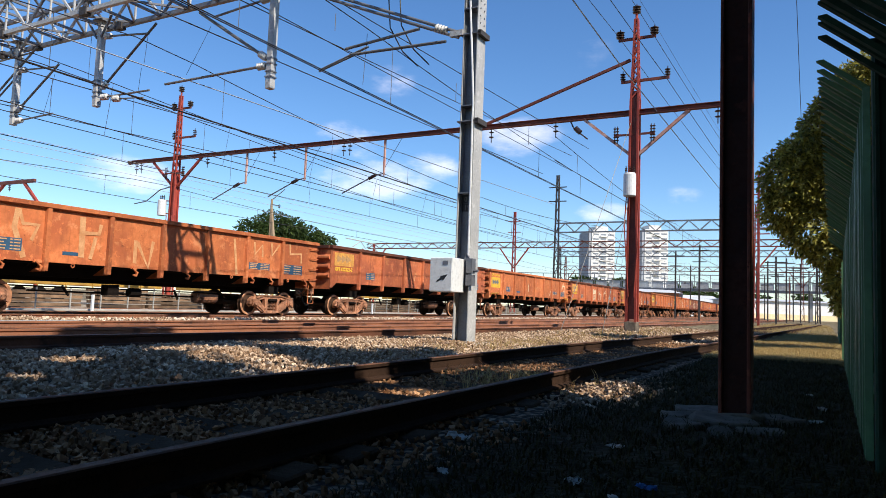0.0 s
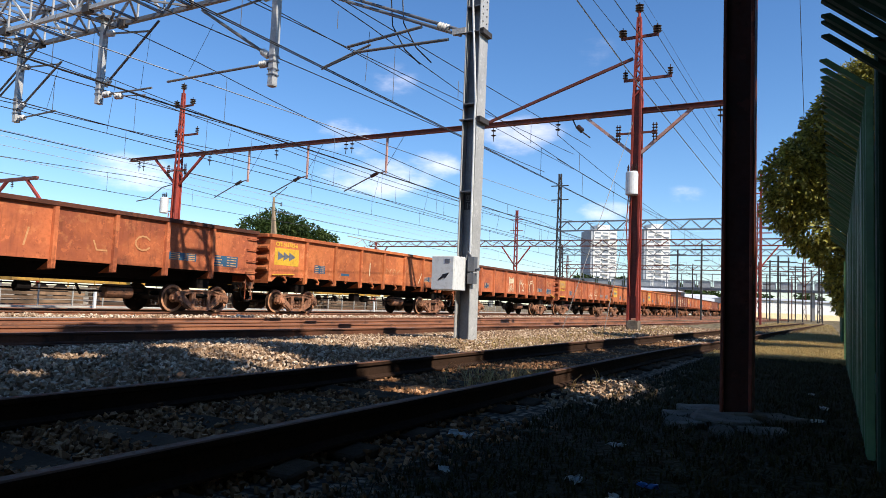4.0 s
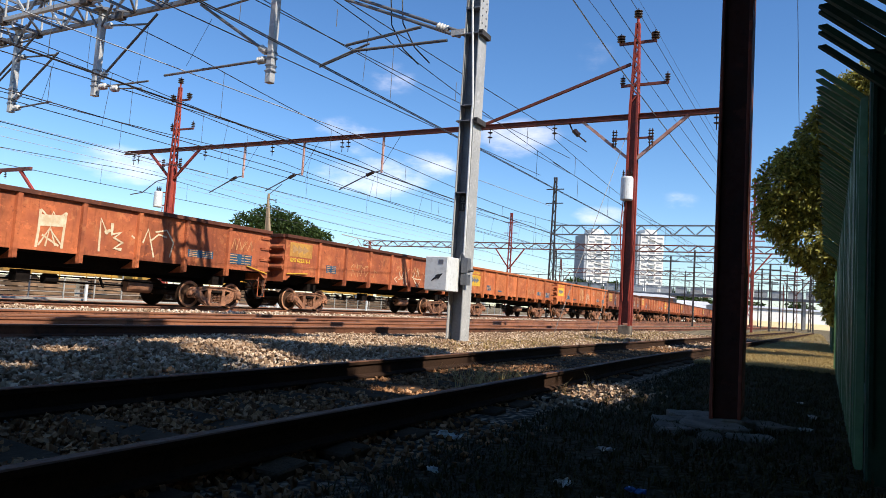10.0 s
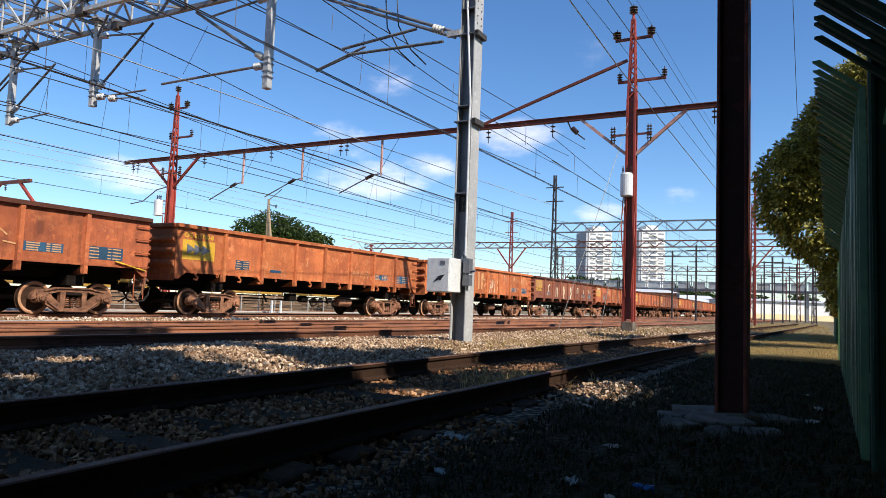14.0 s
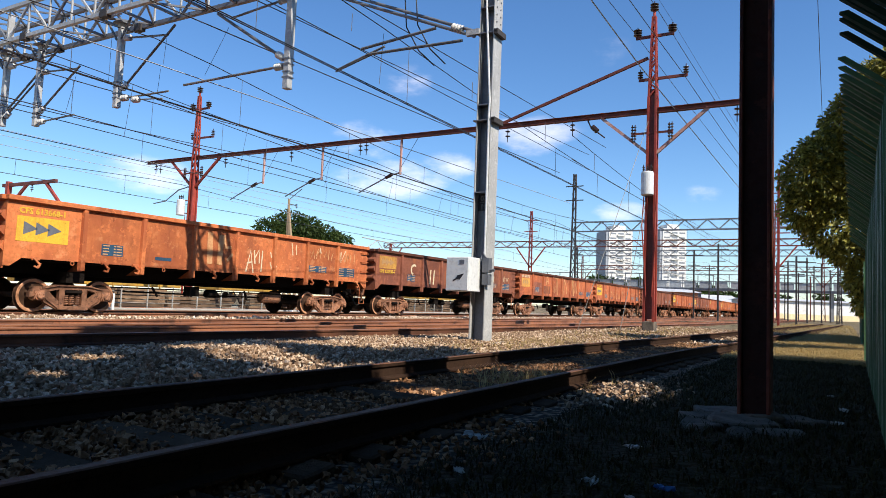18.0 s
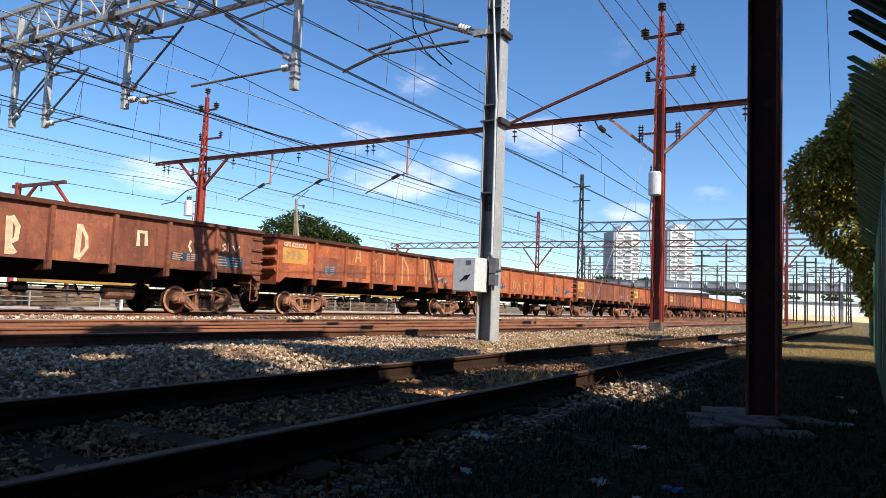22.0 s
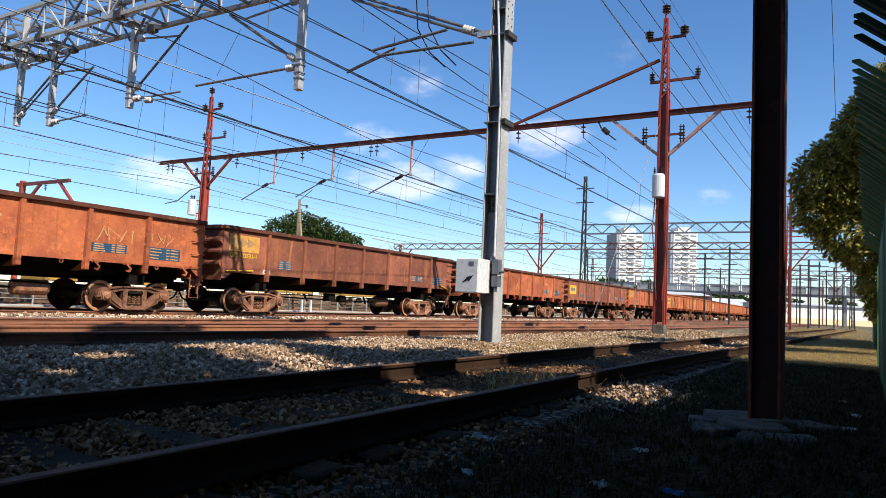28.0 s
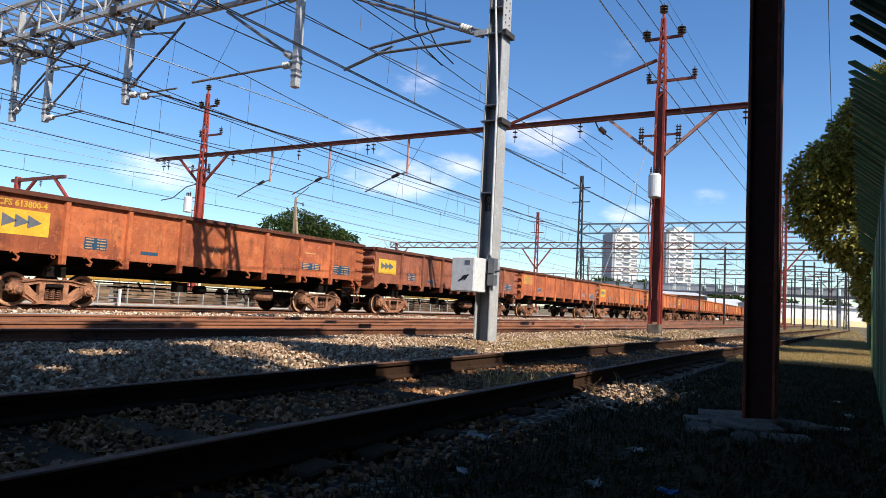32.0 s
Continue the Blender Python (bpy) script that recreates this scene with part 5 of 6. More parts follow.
def leaf_material(name, a, b, gloss=0.15):
    m, nt, N, L, bs = node_mat(name)
    geo = N("ShaderNodeNewGeometry")
    col = ramp_node(nt, geo.outputs["Random Per Island"], [(0.0, a), (0.6, b), (1.0, tuple(c * 1.5 for c in b))])
    L(col, bs.inputs["Base Color"])
    bs.inputs["Roughness"].default_value = 0.55
    bs.inputs["Specular IOR Level"].default_value = gloss
    tr = N("ShaderNodeBsdfTranslucent")
    L(col, tr.inputs["Color"])
    mx = N("ShaderNodeMixShader")
    mx.inputs[0].default_value = 0.38
    L(bs.outputs[0], mx.inputs[1])
    L(tr.outputs[0], mx.inputs[2])
    L(mx.outputs[0], nt.nodes["Material Output"].inputs["Surface"])
    return m


LEAF = leaf_material("glossy green leaves", (0.075, 0.075, 0.012), (0.31, 0.275, 0.045), 0.4)
LEAF_DARK = leaf_material("dark green leaves", (0.025, 0.045, 0.012), (0.05, 0.075, 0.018))
BARK = surface("grey brown bark", (0.12, 0.09, 0.065), (0.07, 0.055, 0.04), 0.9, 0.0, 3.0, 25, 0.8)


def leaves_mesh(name, lobes, count, size, material, rng, long=2.2, keep=None, face=None):
    """Many small bent leaves on the shells of several lobes (centre, radii)."""
    verts, faces = [], []
    weights = [r[0] * r[1] + r[1] * r[2] + r[0] * r[2] for _, r in lobes]
    for _ in range(count):
        c, r = rng.choices(lobes, weights)[0]
        d = Vector((rng.gauss(0, 1), rng.gauss(0, 1), rng.gauss(0, 1))).normalized()
        k = rng.uniform(0.55, 1.05) + 0.12 * noise.noise((d.x * 3 + c[0], d.y * 3 + c[1], d.z * 3 + c[2]))
        p = Vector(c) + Vector((d.x * r[0], d.y * r[1], d.z * r[2])) * k
        if keep and not keep(p):
            continue
        s = size * rng.uniform(0.6, 1.25)
        axis = (d + Vector((rng.gauss(0, 0.7), rng.gauss(0, 0.7), rng.gauss(-0.5, 0.6)))).normalized()
        side = axis.cross(Vector((rng.gauss(0, 1), rng.gauss(0, 1), rng.gauss(0, 1)))).normalized()
        if face:
            # blades turn between sun and camera so the crown looks brighter
            blade = (face + Vector((rng.gauss(0, 0.45), rng.gauss(0, 0.45), rng.gauss(0, 0.45)))).normalized()
            side = axis.cross(blade).normalized()
        up = side.cross(axis) * 0.12 * s
        b = len(verts)
        verts += [p - axis * s * long / 2, p + side * s / 2 + up, p + axis * s * long / 2, p - side * s / 2 + up]
        faces.append((b, b + 1, b + 2, b + 3))
    me = bpy.data.meshes.new(name)
    me.from_pydata(verts, [], faces)
    me.materials.append(material)
    me.update()
    return me


def tree(x, y, height, lobes, count, size, label, seed, leaf=None, trunk_r=0.16, lean=(0, 0), long=2.2, keep=None, face=None):
    rng = random.Random(seed)
    t = thing("tree", pose(x, y, 0), label, "tree")
    bm = bmn()
    top = Vector((lean[0], lean[1], height * 0.62))
    tube(bm, [(0, 0, -0.1), (0.03, 0.02, height * 0.2), tuple(top * 0.7), tuple(top)], [trunk_r * 1.3, trunk_r, trunk_r * 0.75, trunk_r * 0.4], 9)
    part("trunk", bm, BARK, t)
    for c, r in lobes:
        bm = bmn()
        s = top * rng.uniform(0.45, 0.95)
        e = Vector(c)
        mid = (s + e) / 2 + Vector((rng.uniform(-0.2, 0.2), rng.uniform(-0.2, 0.2), 0.15))
        tube(bm, [s, mid, e], [trunk_r * 0.45, trunk_r * 0.3, trunk_r * 0.1], 6)
        part("limb", bm, BARK, t)
    share("crown", leaves_mesh("crown", lobes, count, size, leaf or LEAF, rng, long, keep, face), t, I4)
    return t


# the leafy tree that leans over the fence
OVER = [((0.0, 2.0, 4.35), (0.9, 0.8, 0.85)), ((0.1, 2.15, 3.6), (0.8, 0.66, 0.68)), ((-0.1, 1.72, 4.95), (0.75, 0.6, 0.58)), ((0.2, 1.46, 4.1), (0.9, 0.84, 0.84)), ((0.3, 1.5, 3.1), (0.85, 0.8, 0.8)),
        ((0.0, 1.28, 5.6), (0.8, 0.58, 0.58)), ((-0.2, 0.93, 6.05), (0.8, 0.62, 0.62)), ((-0.4, 0.5, 6.45), (0.9, 0.68, 0.66)), ((0.3, 1.18, 4.85), (0.9, 0.79, 0.79)), ((0.4, 1.15, 2.5), (0.7, 0.54, 0.52)),
        ((0.5, 0.95, 1.75), (0.6, 0.4, 0.45)), ((0.6, 0.85, 1.2), (0.5, 0.3, 0.35)), ((0.6, 0.6, 4.4), (1.1, 1.0, 1.2)), ((-0.5, 0.1, 6.45), (1.0, 0.85, 0.85)), ((0.3, -0.2, 5.6), (1.3, 0.9, 1.1)),
        # hidden lobes, added only to shade the low boughs
        ((0.4, 0.05, 3.1), (1.2, 0.5, 0.8)), ((0.5, 0.1, 2.2), (1.1, 0.45, 0.6)), ((0.8, 0.05, 1.5), (0.8, 0.4, 0.5))]
tree(19.5, -1.3, 6.4, OVER, 52000, 0.058, "dense leafy tree leaning over the green fence", 5, None, 0.16, (0, 0), 2.6, face=Vector((-0.45, -0.5, 0.55)))

# unseen crowns are cut open for ground sun patches: x, y and half sizes
SUN_GAPS = [(7.0, 1.95, 0.85, 0.4), (8.9, 3.45, 0.9, 0.2), (5.45, 3.25, 0.15, 0.3), (7.7, 4.15, 0.75, 0.2), (6.0, 4.1, 0.22, 0.18), (6.65, 2.9, 0.15, 0.5),
            (6.95, 7.6, 0.55, 0.9), (6.35, 6.3, 0.5, 0.8), (5.8, 5.2, 0.5, 0.45), (9.5, 7.4, 0.85, 0.9), (7.3, 5.06, 0.2, 0.18), (6.6, 5.1, 0.4, 0.2),
            (4.63, 7.2, 0.16, 0.25), (3.6, 6.25, 0.06, 0.08), (4.3, 5.3, 0.25, 0.02), (12.5, 6.9, 2.6, 1.8), (11.0, 5.0, 1.2, 0.35), (21.0, 3.2, 4.8, 1.4), (19.4, 0.8, 4.4, 2.2), (15.2, 0.9, 0.7, 1.5)]


def open_to_sun(bx, by):
    def keep(p):
        gx, gy = bx + p.x + 0.279 * p.z, by + p.y + 0.997 * p.z
        wob = 0.35 * noise.noise((gx * 1.7, gy * 1.7, 1.0))
        return all(((gx - x) / (a + 0.24)) ** 2 + ((gy - y) / (b + 0.24)) ** 2 > 1 + wob for x, y, a, b in SUN_GAPS)
    return keep


# unseen trees added behind the fence and the viewer to shade the siding
def shade_tree(x, y, h, seed):
    rng = random.Random(seed)
    lobes = []
    for i in range(14):
        a = rng.uniform(0, math.tau)
        r = rng.uniform(0.2, 2.0)
        z = h * (0.22 + 0.66 * i / 13)
        lobes.append(((r * math.cos(a), r * math.sin(a), z), (rng.uniform(1.1, 1.7), rng.uniform(1.1, 1.7), rng.uniform(0.8, 1.2))))
    tree(x, y, h, lobes, 6500, 0.27, "tall unseen tree added behind the fence for shade", seed, LEAF_DARK, 0.2, keep=open_to_sun(x, y))


for i, (x, y, h) in enumerate([(-17, -4.8, 16.8), (-13.4, -4.6, 17), (-9.8, -4.8, 16.8), (-6.4, -4.6, 17.0), (-3.2, -4.8, 16.8), (-0.2, -4.6, 16.8), (2.4, -4.6, 16.4), (4.3, -4.6, 14.8), (7.2, -6.4, 14.4),
                                (7.9, -5.0, 9.6), (10.0, -5.2, 9.0), (12.3, -5.2, 9.8), (-11, -2.0, 10.4), (-7.5, -2.0, 10.6), (-4.4, -2.0, 10.2), (24.6, -4.2, 6.0), (3.4, -5.4, 7.4), (-0.4, -5.6, 7.6), (-4, -5.6, 7.6), (28.2, -4.2, 6.4), (32, -4.2, 6.2), (-8, -6.6, 16.2), (-5, -6.6, 16.4), (-2, -6.6, 16.2), (1, -6.6, 16.0)]):
    shade_tree(x, y, h, 40 + i)


# an unseen spreading crown added over the viewer to block sky light
def spreading_tree():
    rng = random.Random(77)
    lobes = []
    for i in range(11):
        for j in range(5):
            x, y = -9.5 + i * 1.3 + rng.uniform(-0.3, 0.3), -3.6 + j * 1.25 + rng.uniform(-0.3, 0.3)
            lobes.append(((x + 3, y + 1.8, rng.uniform(6.4, 7.8)), (rng.uniform(1.0, 1.4), rng.uniform(1.0, 1.3), rng.uniform(0.6, 0.9))))
    tree(-3, -1.8, 9.0, lobes, 34000, 0.2, "unseen spreading tree added behind the fence for shade", 78, LEAF_DARK, 0.32, keep=open_to_sun(-3, -1.8))


spreading_tree()


# ---------------------------------------------------------------- far things
def far_portal(x, y0, y1, z, depth, mat, masts, z_top, label):
    t = thing("far_portal", pose(x, 0, 0), label, "portal")
    bm = bmn()
    lattice(bm, (0, y0, z), (0, y1, z), depth, 0.5, 0.13, 0.09, int((y1 - y0) / 0.95), flat=True)
    part("truss", bm, RED_DARK if mat is RED_STEEL else mat, t)
    tint = DARK_STEEL if mat is GALV_DARK else mat
    for y in masts:
        z_top = 8.9 if y == 56.0 else z_top
        bm = bmn()
        for s in (-1, 1):
            bar(bm, (0, y + s * 0.28, 0), (0, y + s * 0.1, z_top), 0.14)
        for i in range(14):
            k = 1 if i % 2 else -1
            bar(bm, (0, y - k * 0.22, z_top * i / 14), (0, y + k * 0.2, z_top * (i + 1) / 14), 0.07)
        part("mast", bm, tint, t)
        bm = bmn()
        for zz in (z_top - 1.2, z_top - 2.6):
            bar(bm, (0, y - 0.9, zz), (0, y + 0.9, zz), 0.09)
        part("crossarm", bm, tint, t)
        for s in (-1, 1) if "red" in label else ():
            bm = bmn()
            bar(bm, (0, y, z - 2.6), (0, y + s * 2.0, z), 0.14)
            part("brace", bm, mat, t)
    return t


far_portal(80.7, 3.0, 57.0, 8.2, 0.72, RED_STEEL, (6.2, 34.4, 56.0), 12.8, "far red lattice portal over the yard")
far_portal(64.3, -2.0, 23.0, 8.2, 0.9, GALV_DARK, (22.9,), 13.9, "far grey lattice portal over the yard")
far_portal(100.0, 0.0, 36.0, 8.6, 0.8, GALV_DARK, (35.0, 0.5), 10.0, "distant grey lattice portal")
far_portal(132.0, 0.0, 46.0, 8.4, 0.8, RED_DARK, (45.0, 3.0), 11.0, "distant red lattice portal")




# ---------------------------------------------------------------- overhead line
def hanger(y, z0, z1, arms, label):
    """A dropper post under the grey truss, with its cantilever tubes (each: y0, z0, y1, z1, radius)."""
    t = thing("dropper_post", pose(12.5, y, 0), label, "dropper post", "dropper posts under the truss")
    bm = bmn()
    box(bm, -0.09, 0.09, -0.09, 0.09, z0, z1)
    part("post", bm, GALV, t, bevel=0.012)
    for z in (z0 + 0.28, z0 + 0.42, z0 + 0.62, z0 + 0.76):
        bm = bmn()
        box(bm, -0.105, 0.105, -0.105, 0.105, z, z + 0.035)
        part("clamp_band", bm, GALV_DARK, t)
    bm = bmn()
    box(bm, -0.2, 0.2, -0.2, 0.2, 8.86, 8.9)
    part("head_plate", bm, GALV_DARK, t)
    for dy in (-0.55, 0.55):
        bm = bmn()
        bar(bm, (-0.1, dy, 8.95), (-0.09, 0.1 * (1 if dy > 0 else -1), 8.35), 0.05)
        part("strut", bm, GALV_DARK, t)
    for dx in (-0.58, 0.58):
        bm = bmn()
        box(bm, dx - 0.09, dx + 0.09, -0.16, 0.16, 8.84, 9.08)
        part("chord_clamp", bm, DARK_STEEL, t, "dark bolted chord clamp")
    bm = bmn()
    tube(bm, [(-0.3, -0.35, 9.02), (-0.3, 0.5, 9.02)], 0.035, 6)
    for k in range(4):
        tube(bm, [(-0.3, 0.1 + 0.09 * k, 9.02), (-0.3, 0.15 + 0.09 * k, 9.02)], 0.075, 8)
    part("strain_insulator", bm, PORCELAIN, t, "grubby white ribbed strain insulator", smooth=True)
    for ya, za, yb, zb, r in arms:
        a, b = Vector((0, ya - y, za)), Vector((0, yb - y, zb))
        bm = bmn()
        tube(bm, [a, b], r, 8)
        arm = part("cantilever_tube", bm, TUBE_GREY, t)
        d = (b - a).normalized()
        bm = bmn()
        for k in range(4):
            p = a + d * (0.06 + 0.07 * k)
            tube(bm, [p - d * 0.03, p, p + d * 0.03], [0.05, 0.1, 0.05], 8)
        part("tube_insulator", bm, PORCELAIN, arm, "white ribbed insulator", smooth=True)


hanger(18.95, 6.26, 8.95, [(18.8, 8.4, 16.8, 8.17, 0.032), (18.75, 6.78, 16.5, 8.42, 0.035), (18.75, 6.52, 16.6, 6.49, 0.03), (18.2, 6.42, 16.85, 6.31, 0.02)],
       "grey hanging post with slanting cantilever tubes")
hanger(23.25, 6.1, 8.95, [(23.1, 7.93, 21.1, 7.78, 0.03), (23.1, 6.55, 21.0, 7.85, 0.035), (23.1, 6.22, 21.1, 6.28, 0.03)], "grey hanging post with slanting cantilever tubes")
hanger(12.05, 5.98, 8.95, [(12.2, 8.36, 14.2, 8.2, 0.03), (12.2, 6.78, 14.75, 8.42, 0.042), (12.2, 6.6, 15.95, 6.58, 0.035)], "grey hanging post with slanting cantilever tubes")
hanger(25.35, 6.3, 10.3, [(25.2, 8.4, 22.5, 8.45, 0.03), (25.2, 6.8, 22.25, 8.6, 0.035), (25.2, 6.6, 23.0, 7.9, 0.03)], "grey hanging post with slanting cantilever tubes")


def post_cantilever():
    t = thing("cantilever_arm", pose(12.5, 0, 0), "twin-tube grey cantilever arm with insulators on the grey post", "cantilever")
    for dz in (0.0, 0.11):
        bm = bmn()
        tube(bm, [(0, 6.75, 6.47 + dz), (0, 10.6, 8.1 + dz)], 0.036, 8)
        part("top_tube", bm, GALV_DARK, t)
    for a, b, r in (((7.06, 6.43), (9.57, 6.5), 0.035), ((7.74, 6.82), (9.75, 6.66), 0.035), ((9.1, 6.62), (10.45, 6.26), 0.028), ((9.3, 6.52), (10.5, 6.22), 0.022)):
        bm = bmn()
        tube(bm, [(0, *a), (0, *b)], r, 8)
        part("registration_tube", bm, TUBE_GREY, t)
    bm = bmn()
    box(bm, -0.045, 0.045, 6.64, 6.95, 6.5, 6.62)
    part("bracket", bm, GALV, t)
    bm = bmn()
    for k in range(4):
        y = 7.08 + k * 0.07
        tube(bm, [(0, y - 0.03, 6.62 + (y - 7) * 0.43), (0, y, 6.635 + (y - 7) * 0.43), (0, y + 0.03, 6.65 + (y - 7) * 0.43)], [0.055, 0.1, 0.055], 10)
    part("ribbed_insulator", bm, PORCELAIN, t, "brownish white ribbed insulator", smooth=True)
    for y in (8.3, 8.6):
        bm = bmn()
        tube(bm, [(0.02, y + 0.2, 10.0), (0.02, y + 0.1, 8.6), (0.05, y - 0.05, 7.0), (0.3, y - 0.25, 6.5), (0.9, y - 0.3, 6.35)], 0.016, 6)
        part("jumper_cable", bm, BLACK, t)


post_cantilever()


def catenary(yc, zc, ym, zm, x0=-45, x1=240, span=45.0, phase=12.5, twin=False, shift=None, sag=0.66):
    """Contact wire and sagging messenger with droppers, along the tracks."""
    t = thing("overhead_wire", I4, "thin dark overhead contact wire with its droppers", "overhead wire")
    sw = shift or (lambda x: 0.0)

    def zmess(x):
        u = ((x - phase) / span) % 1.0
        return zm - sag * 4 * u * (1 - u)
    xs = [x0 + (x1 - x0) * i / 140 for i in range(141)]
    bm = bmn()
    tube(bm, [(x, ym + sw(x), zmess(x)) for x in xs], 0.015, 4)
    part("messenger_wire", bm, WIRE, t)
    for k in ((-0.035, 0.035) if twin else (0.0,)):
        bm = bmn()
        tube(bm, [(x, yc + k + sw(x), zc) for x in xs[::4]], 0.015, 4)
        part("contact_wire", bm, WIRE, t)
    x = phase - span + 3.0
    while x < 100:
        bm = bmn()
        tube(bm, [(x, ym + sw(x), zmess(x)), (x, yc + sw(x), zc)], 0.009, 4)
        part("dropper_wire", bm, WIRE, t)
        x += 5.6
    return t


catenary(10.3, 6.18, 10.3, 7.93, twin=True)
catenary(16.7, 6.21, 16.7, 7.93, twin=True, sag=1.12)
catenary(21.1, 6.26, 21.1, 7.75)
catenary(22.6, 6.35, 22.3, 8.4)
catenary(19.4, 5.82, 19.4, 7.4, phase=25.4, shift=bend)
catenary(23.9, 5.86, 23.9, 7.4, phase=25.4, shift=bend)
catenary(33.0, 5.87, 33.0, 7.0, phase=25.4, shift=bend)
catenary(9.2, 6.6, 9.2, 7.55, phase=25.4, x0=25.4)


def feeder(pts, label, r=0.015, sag=0.5, mat=None):
    bm = bmn()
    out = []
    for a, b in zip(pts, pts[1:]):
        a, b = Vector(a), Vector(b)
        for i in range(12):
            u = i / 12
            p = a.lerp(b, u)
            p.z -= sag * 4 * u * (1 - u)
            out.append(p)
    out.append(Vector(pts[-1]))
    tube(bm, out, r, 4)
    return solid("power_cable", bm, mat or WIRE, label, "cable")


for y, z, r in ((6.1, 12.25, 0.013), (6.8, 11.25, 0.013), (5.4, 11.45, 0.006), (5.05, 9.5, 0.013)):
    feeder([(-30, y, z), (25.4, y, z), (80.7, y - 1.5, z - 0.2), (132, y - 1.5, z - 0.6)], "thin power line along the mast tops", r)
feeder([(-20, 5.3, 9.6), (20.5, 5.3, 8.16), (90, 5.3, 8.4)], "thick pale power line in front of the red mast", 0.02, 0.05, GALV)
for y, z in ((33.9, 8.05), (34.3, 7.86), (34.1, 7.37), (36.0, 7.14)):
    feeder([(-30, y, z), (25.4, y, z), (80.7, y + 2, z)], "thin pale power line over the yard", 0.011, 0.06, GALV)
# anchored wires that cross between the two portals
for a, b, r in (((13.6, 10.3, 8.11), (19.3, 10.3, 8.33), 0.015), ((11.3, 14.7, 7.97), (24.5, 14.7, 8.38), 0.018), ((12.4, 12.66, 8.2), (23.8, 12.66, 8.83), 0.015), ((16.1, 12.66, 8.37), (23.9, 12.66, 8.5), 0.015),
                ((12.4, 15.85, 6.89), (29.7, 15.85, 7.37), 0.015)):
    a, b = Vector(a), Vector(b)
    d = (b - a).normalized()
    pale = a.y > 15.5
    feeder([a - d * 9, b + d * 14], "pale anchored wire between the portals" if pale else "dark anchored wire between the portals", r, 0.03, GALV if pale else WIRE)
for a, b in (((12.5, 19.44, 8.62), (12.5, 19.44, 7.13)), ((12.5, 16.83, 8.09), (12.5, 16.91, 7.31)), ((12.5, 17.01, 7.19), (12.5, 17.08, 6.51)),
             ((12.5, 14.29, 7.96), (12.5, 15.12, 6.75)), ((12.5, 21.16, 7.55), (12.5, 21.62, 6.30)), ((12.5, 9.14, 6.93), (12.5, 9.20, 5.74))):
    feeder([a, b], "thin tie wire hanging under the truss", 0.007, 0.01)
feeder([(25.3, 6.2, 7.9), (21.0, 7.3, 0.0)], "pale guy wire of the red mast", 0.012, 0.05)
feeder([(25.3, 6.2, 5.3), (22.8, 6.45, 0.0)], "pale guy wire of the red mast", 0.012, 0.05)
feeder([(14.0, 0.48, 9.5), (26, 0.5, 4.4)], "thin hanging wire by the tree", 0.007, 0.3)


# ---------------------------------------------------------------- behind the train
def yard_fence():
    bm = bmn()
    box(bm, -0.022, 0.022, -0.022, 0.022, 0, 1.05)
    post = mesh_of("post", bm, CONCRETE)
    t = thing("yard_fence", pose(0, 26.3, 0), "low pale post-and-wire yard fence behind the tracks", "fence")
    for i in range(46):
        share("post", post, t, pose(2 + i * 1.35, 0.1 * math.sin(i), random.uniform(-0.15, 0.05)))
    for z in (0.3, 0.7, 1.1):
        bm = bmn()
        tube(bm, [(2, 0, z), (64, 0, z)], 0.006, 4)
        part("strand", bm, WIRE, t)
    bm = bmn()
    box(bm, -20, 90, 25.9, 26.15, -0.05, 0.04)
    solid("kerb", bm, CONCRETE, "pale concrete kerb along the yard fence", "kerb", "structure", bevel=0.02)


yard_fence()


OLD_TIMBER = surface("grey brown old timber", (0.23, 0.14, 0.08), (0.08, 0.05, 0.03), 0.9, 0.0, 1.5, 22, 0.4, per_object=0.35)


def sleeper_stacks():
    bm = bmn()
    box(bm, -1.3, 1.3, -0.1, 0.1, 0, 0.135)
    one = mesh_of("sleeper", bm, OLD_TIMBER)
    x = -6.0
    rng = random.Random(3)
    while x < 66:
        t = thing("sleeper_stack", pose(x, 29.8 + rng.uniform(0, 1.5), 0, 0, 0, rng.uniform(-4, 4)), "stack of old grey sleepers behind the yard fence", "sleeper stack", "sleeper stacks")
        for lay in range(rng.choice((3, 4, 5))):
            for k in range(4):
                share("sleeper", one, t, pose(rng.uniform(-0.1, 0.1), k * 0.26, lay * 0.19, 0, 0, rng.uniform(-3, 3)))
        x += rng.uniform(2.62, 2.95)


sleeper_stacks()


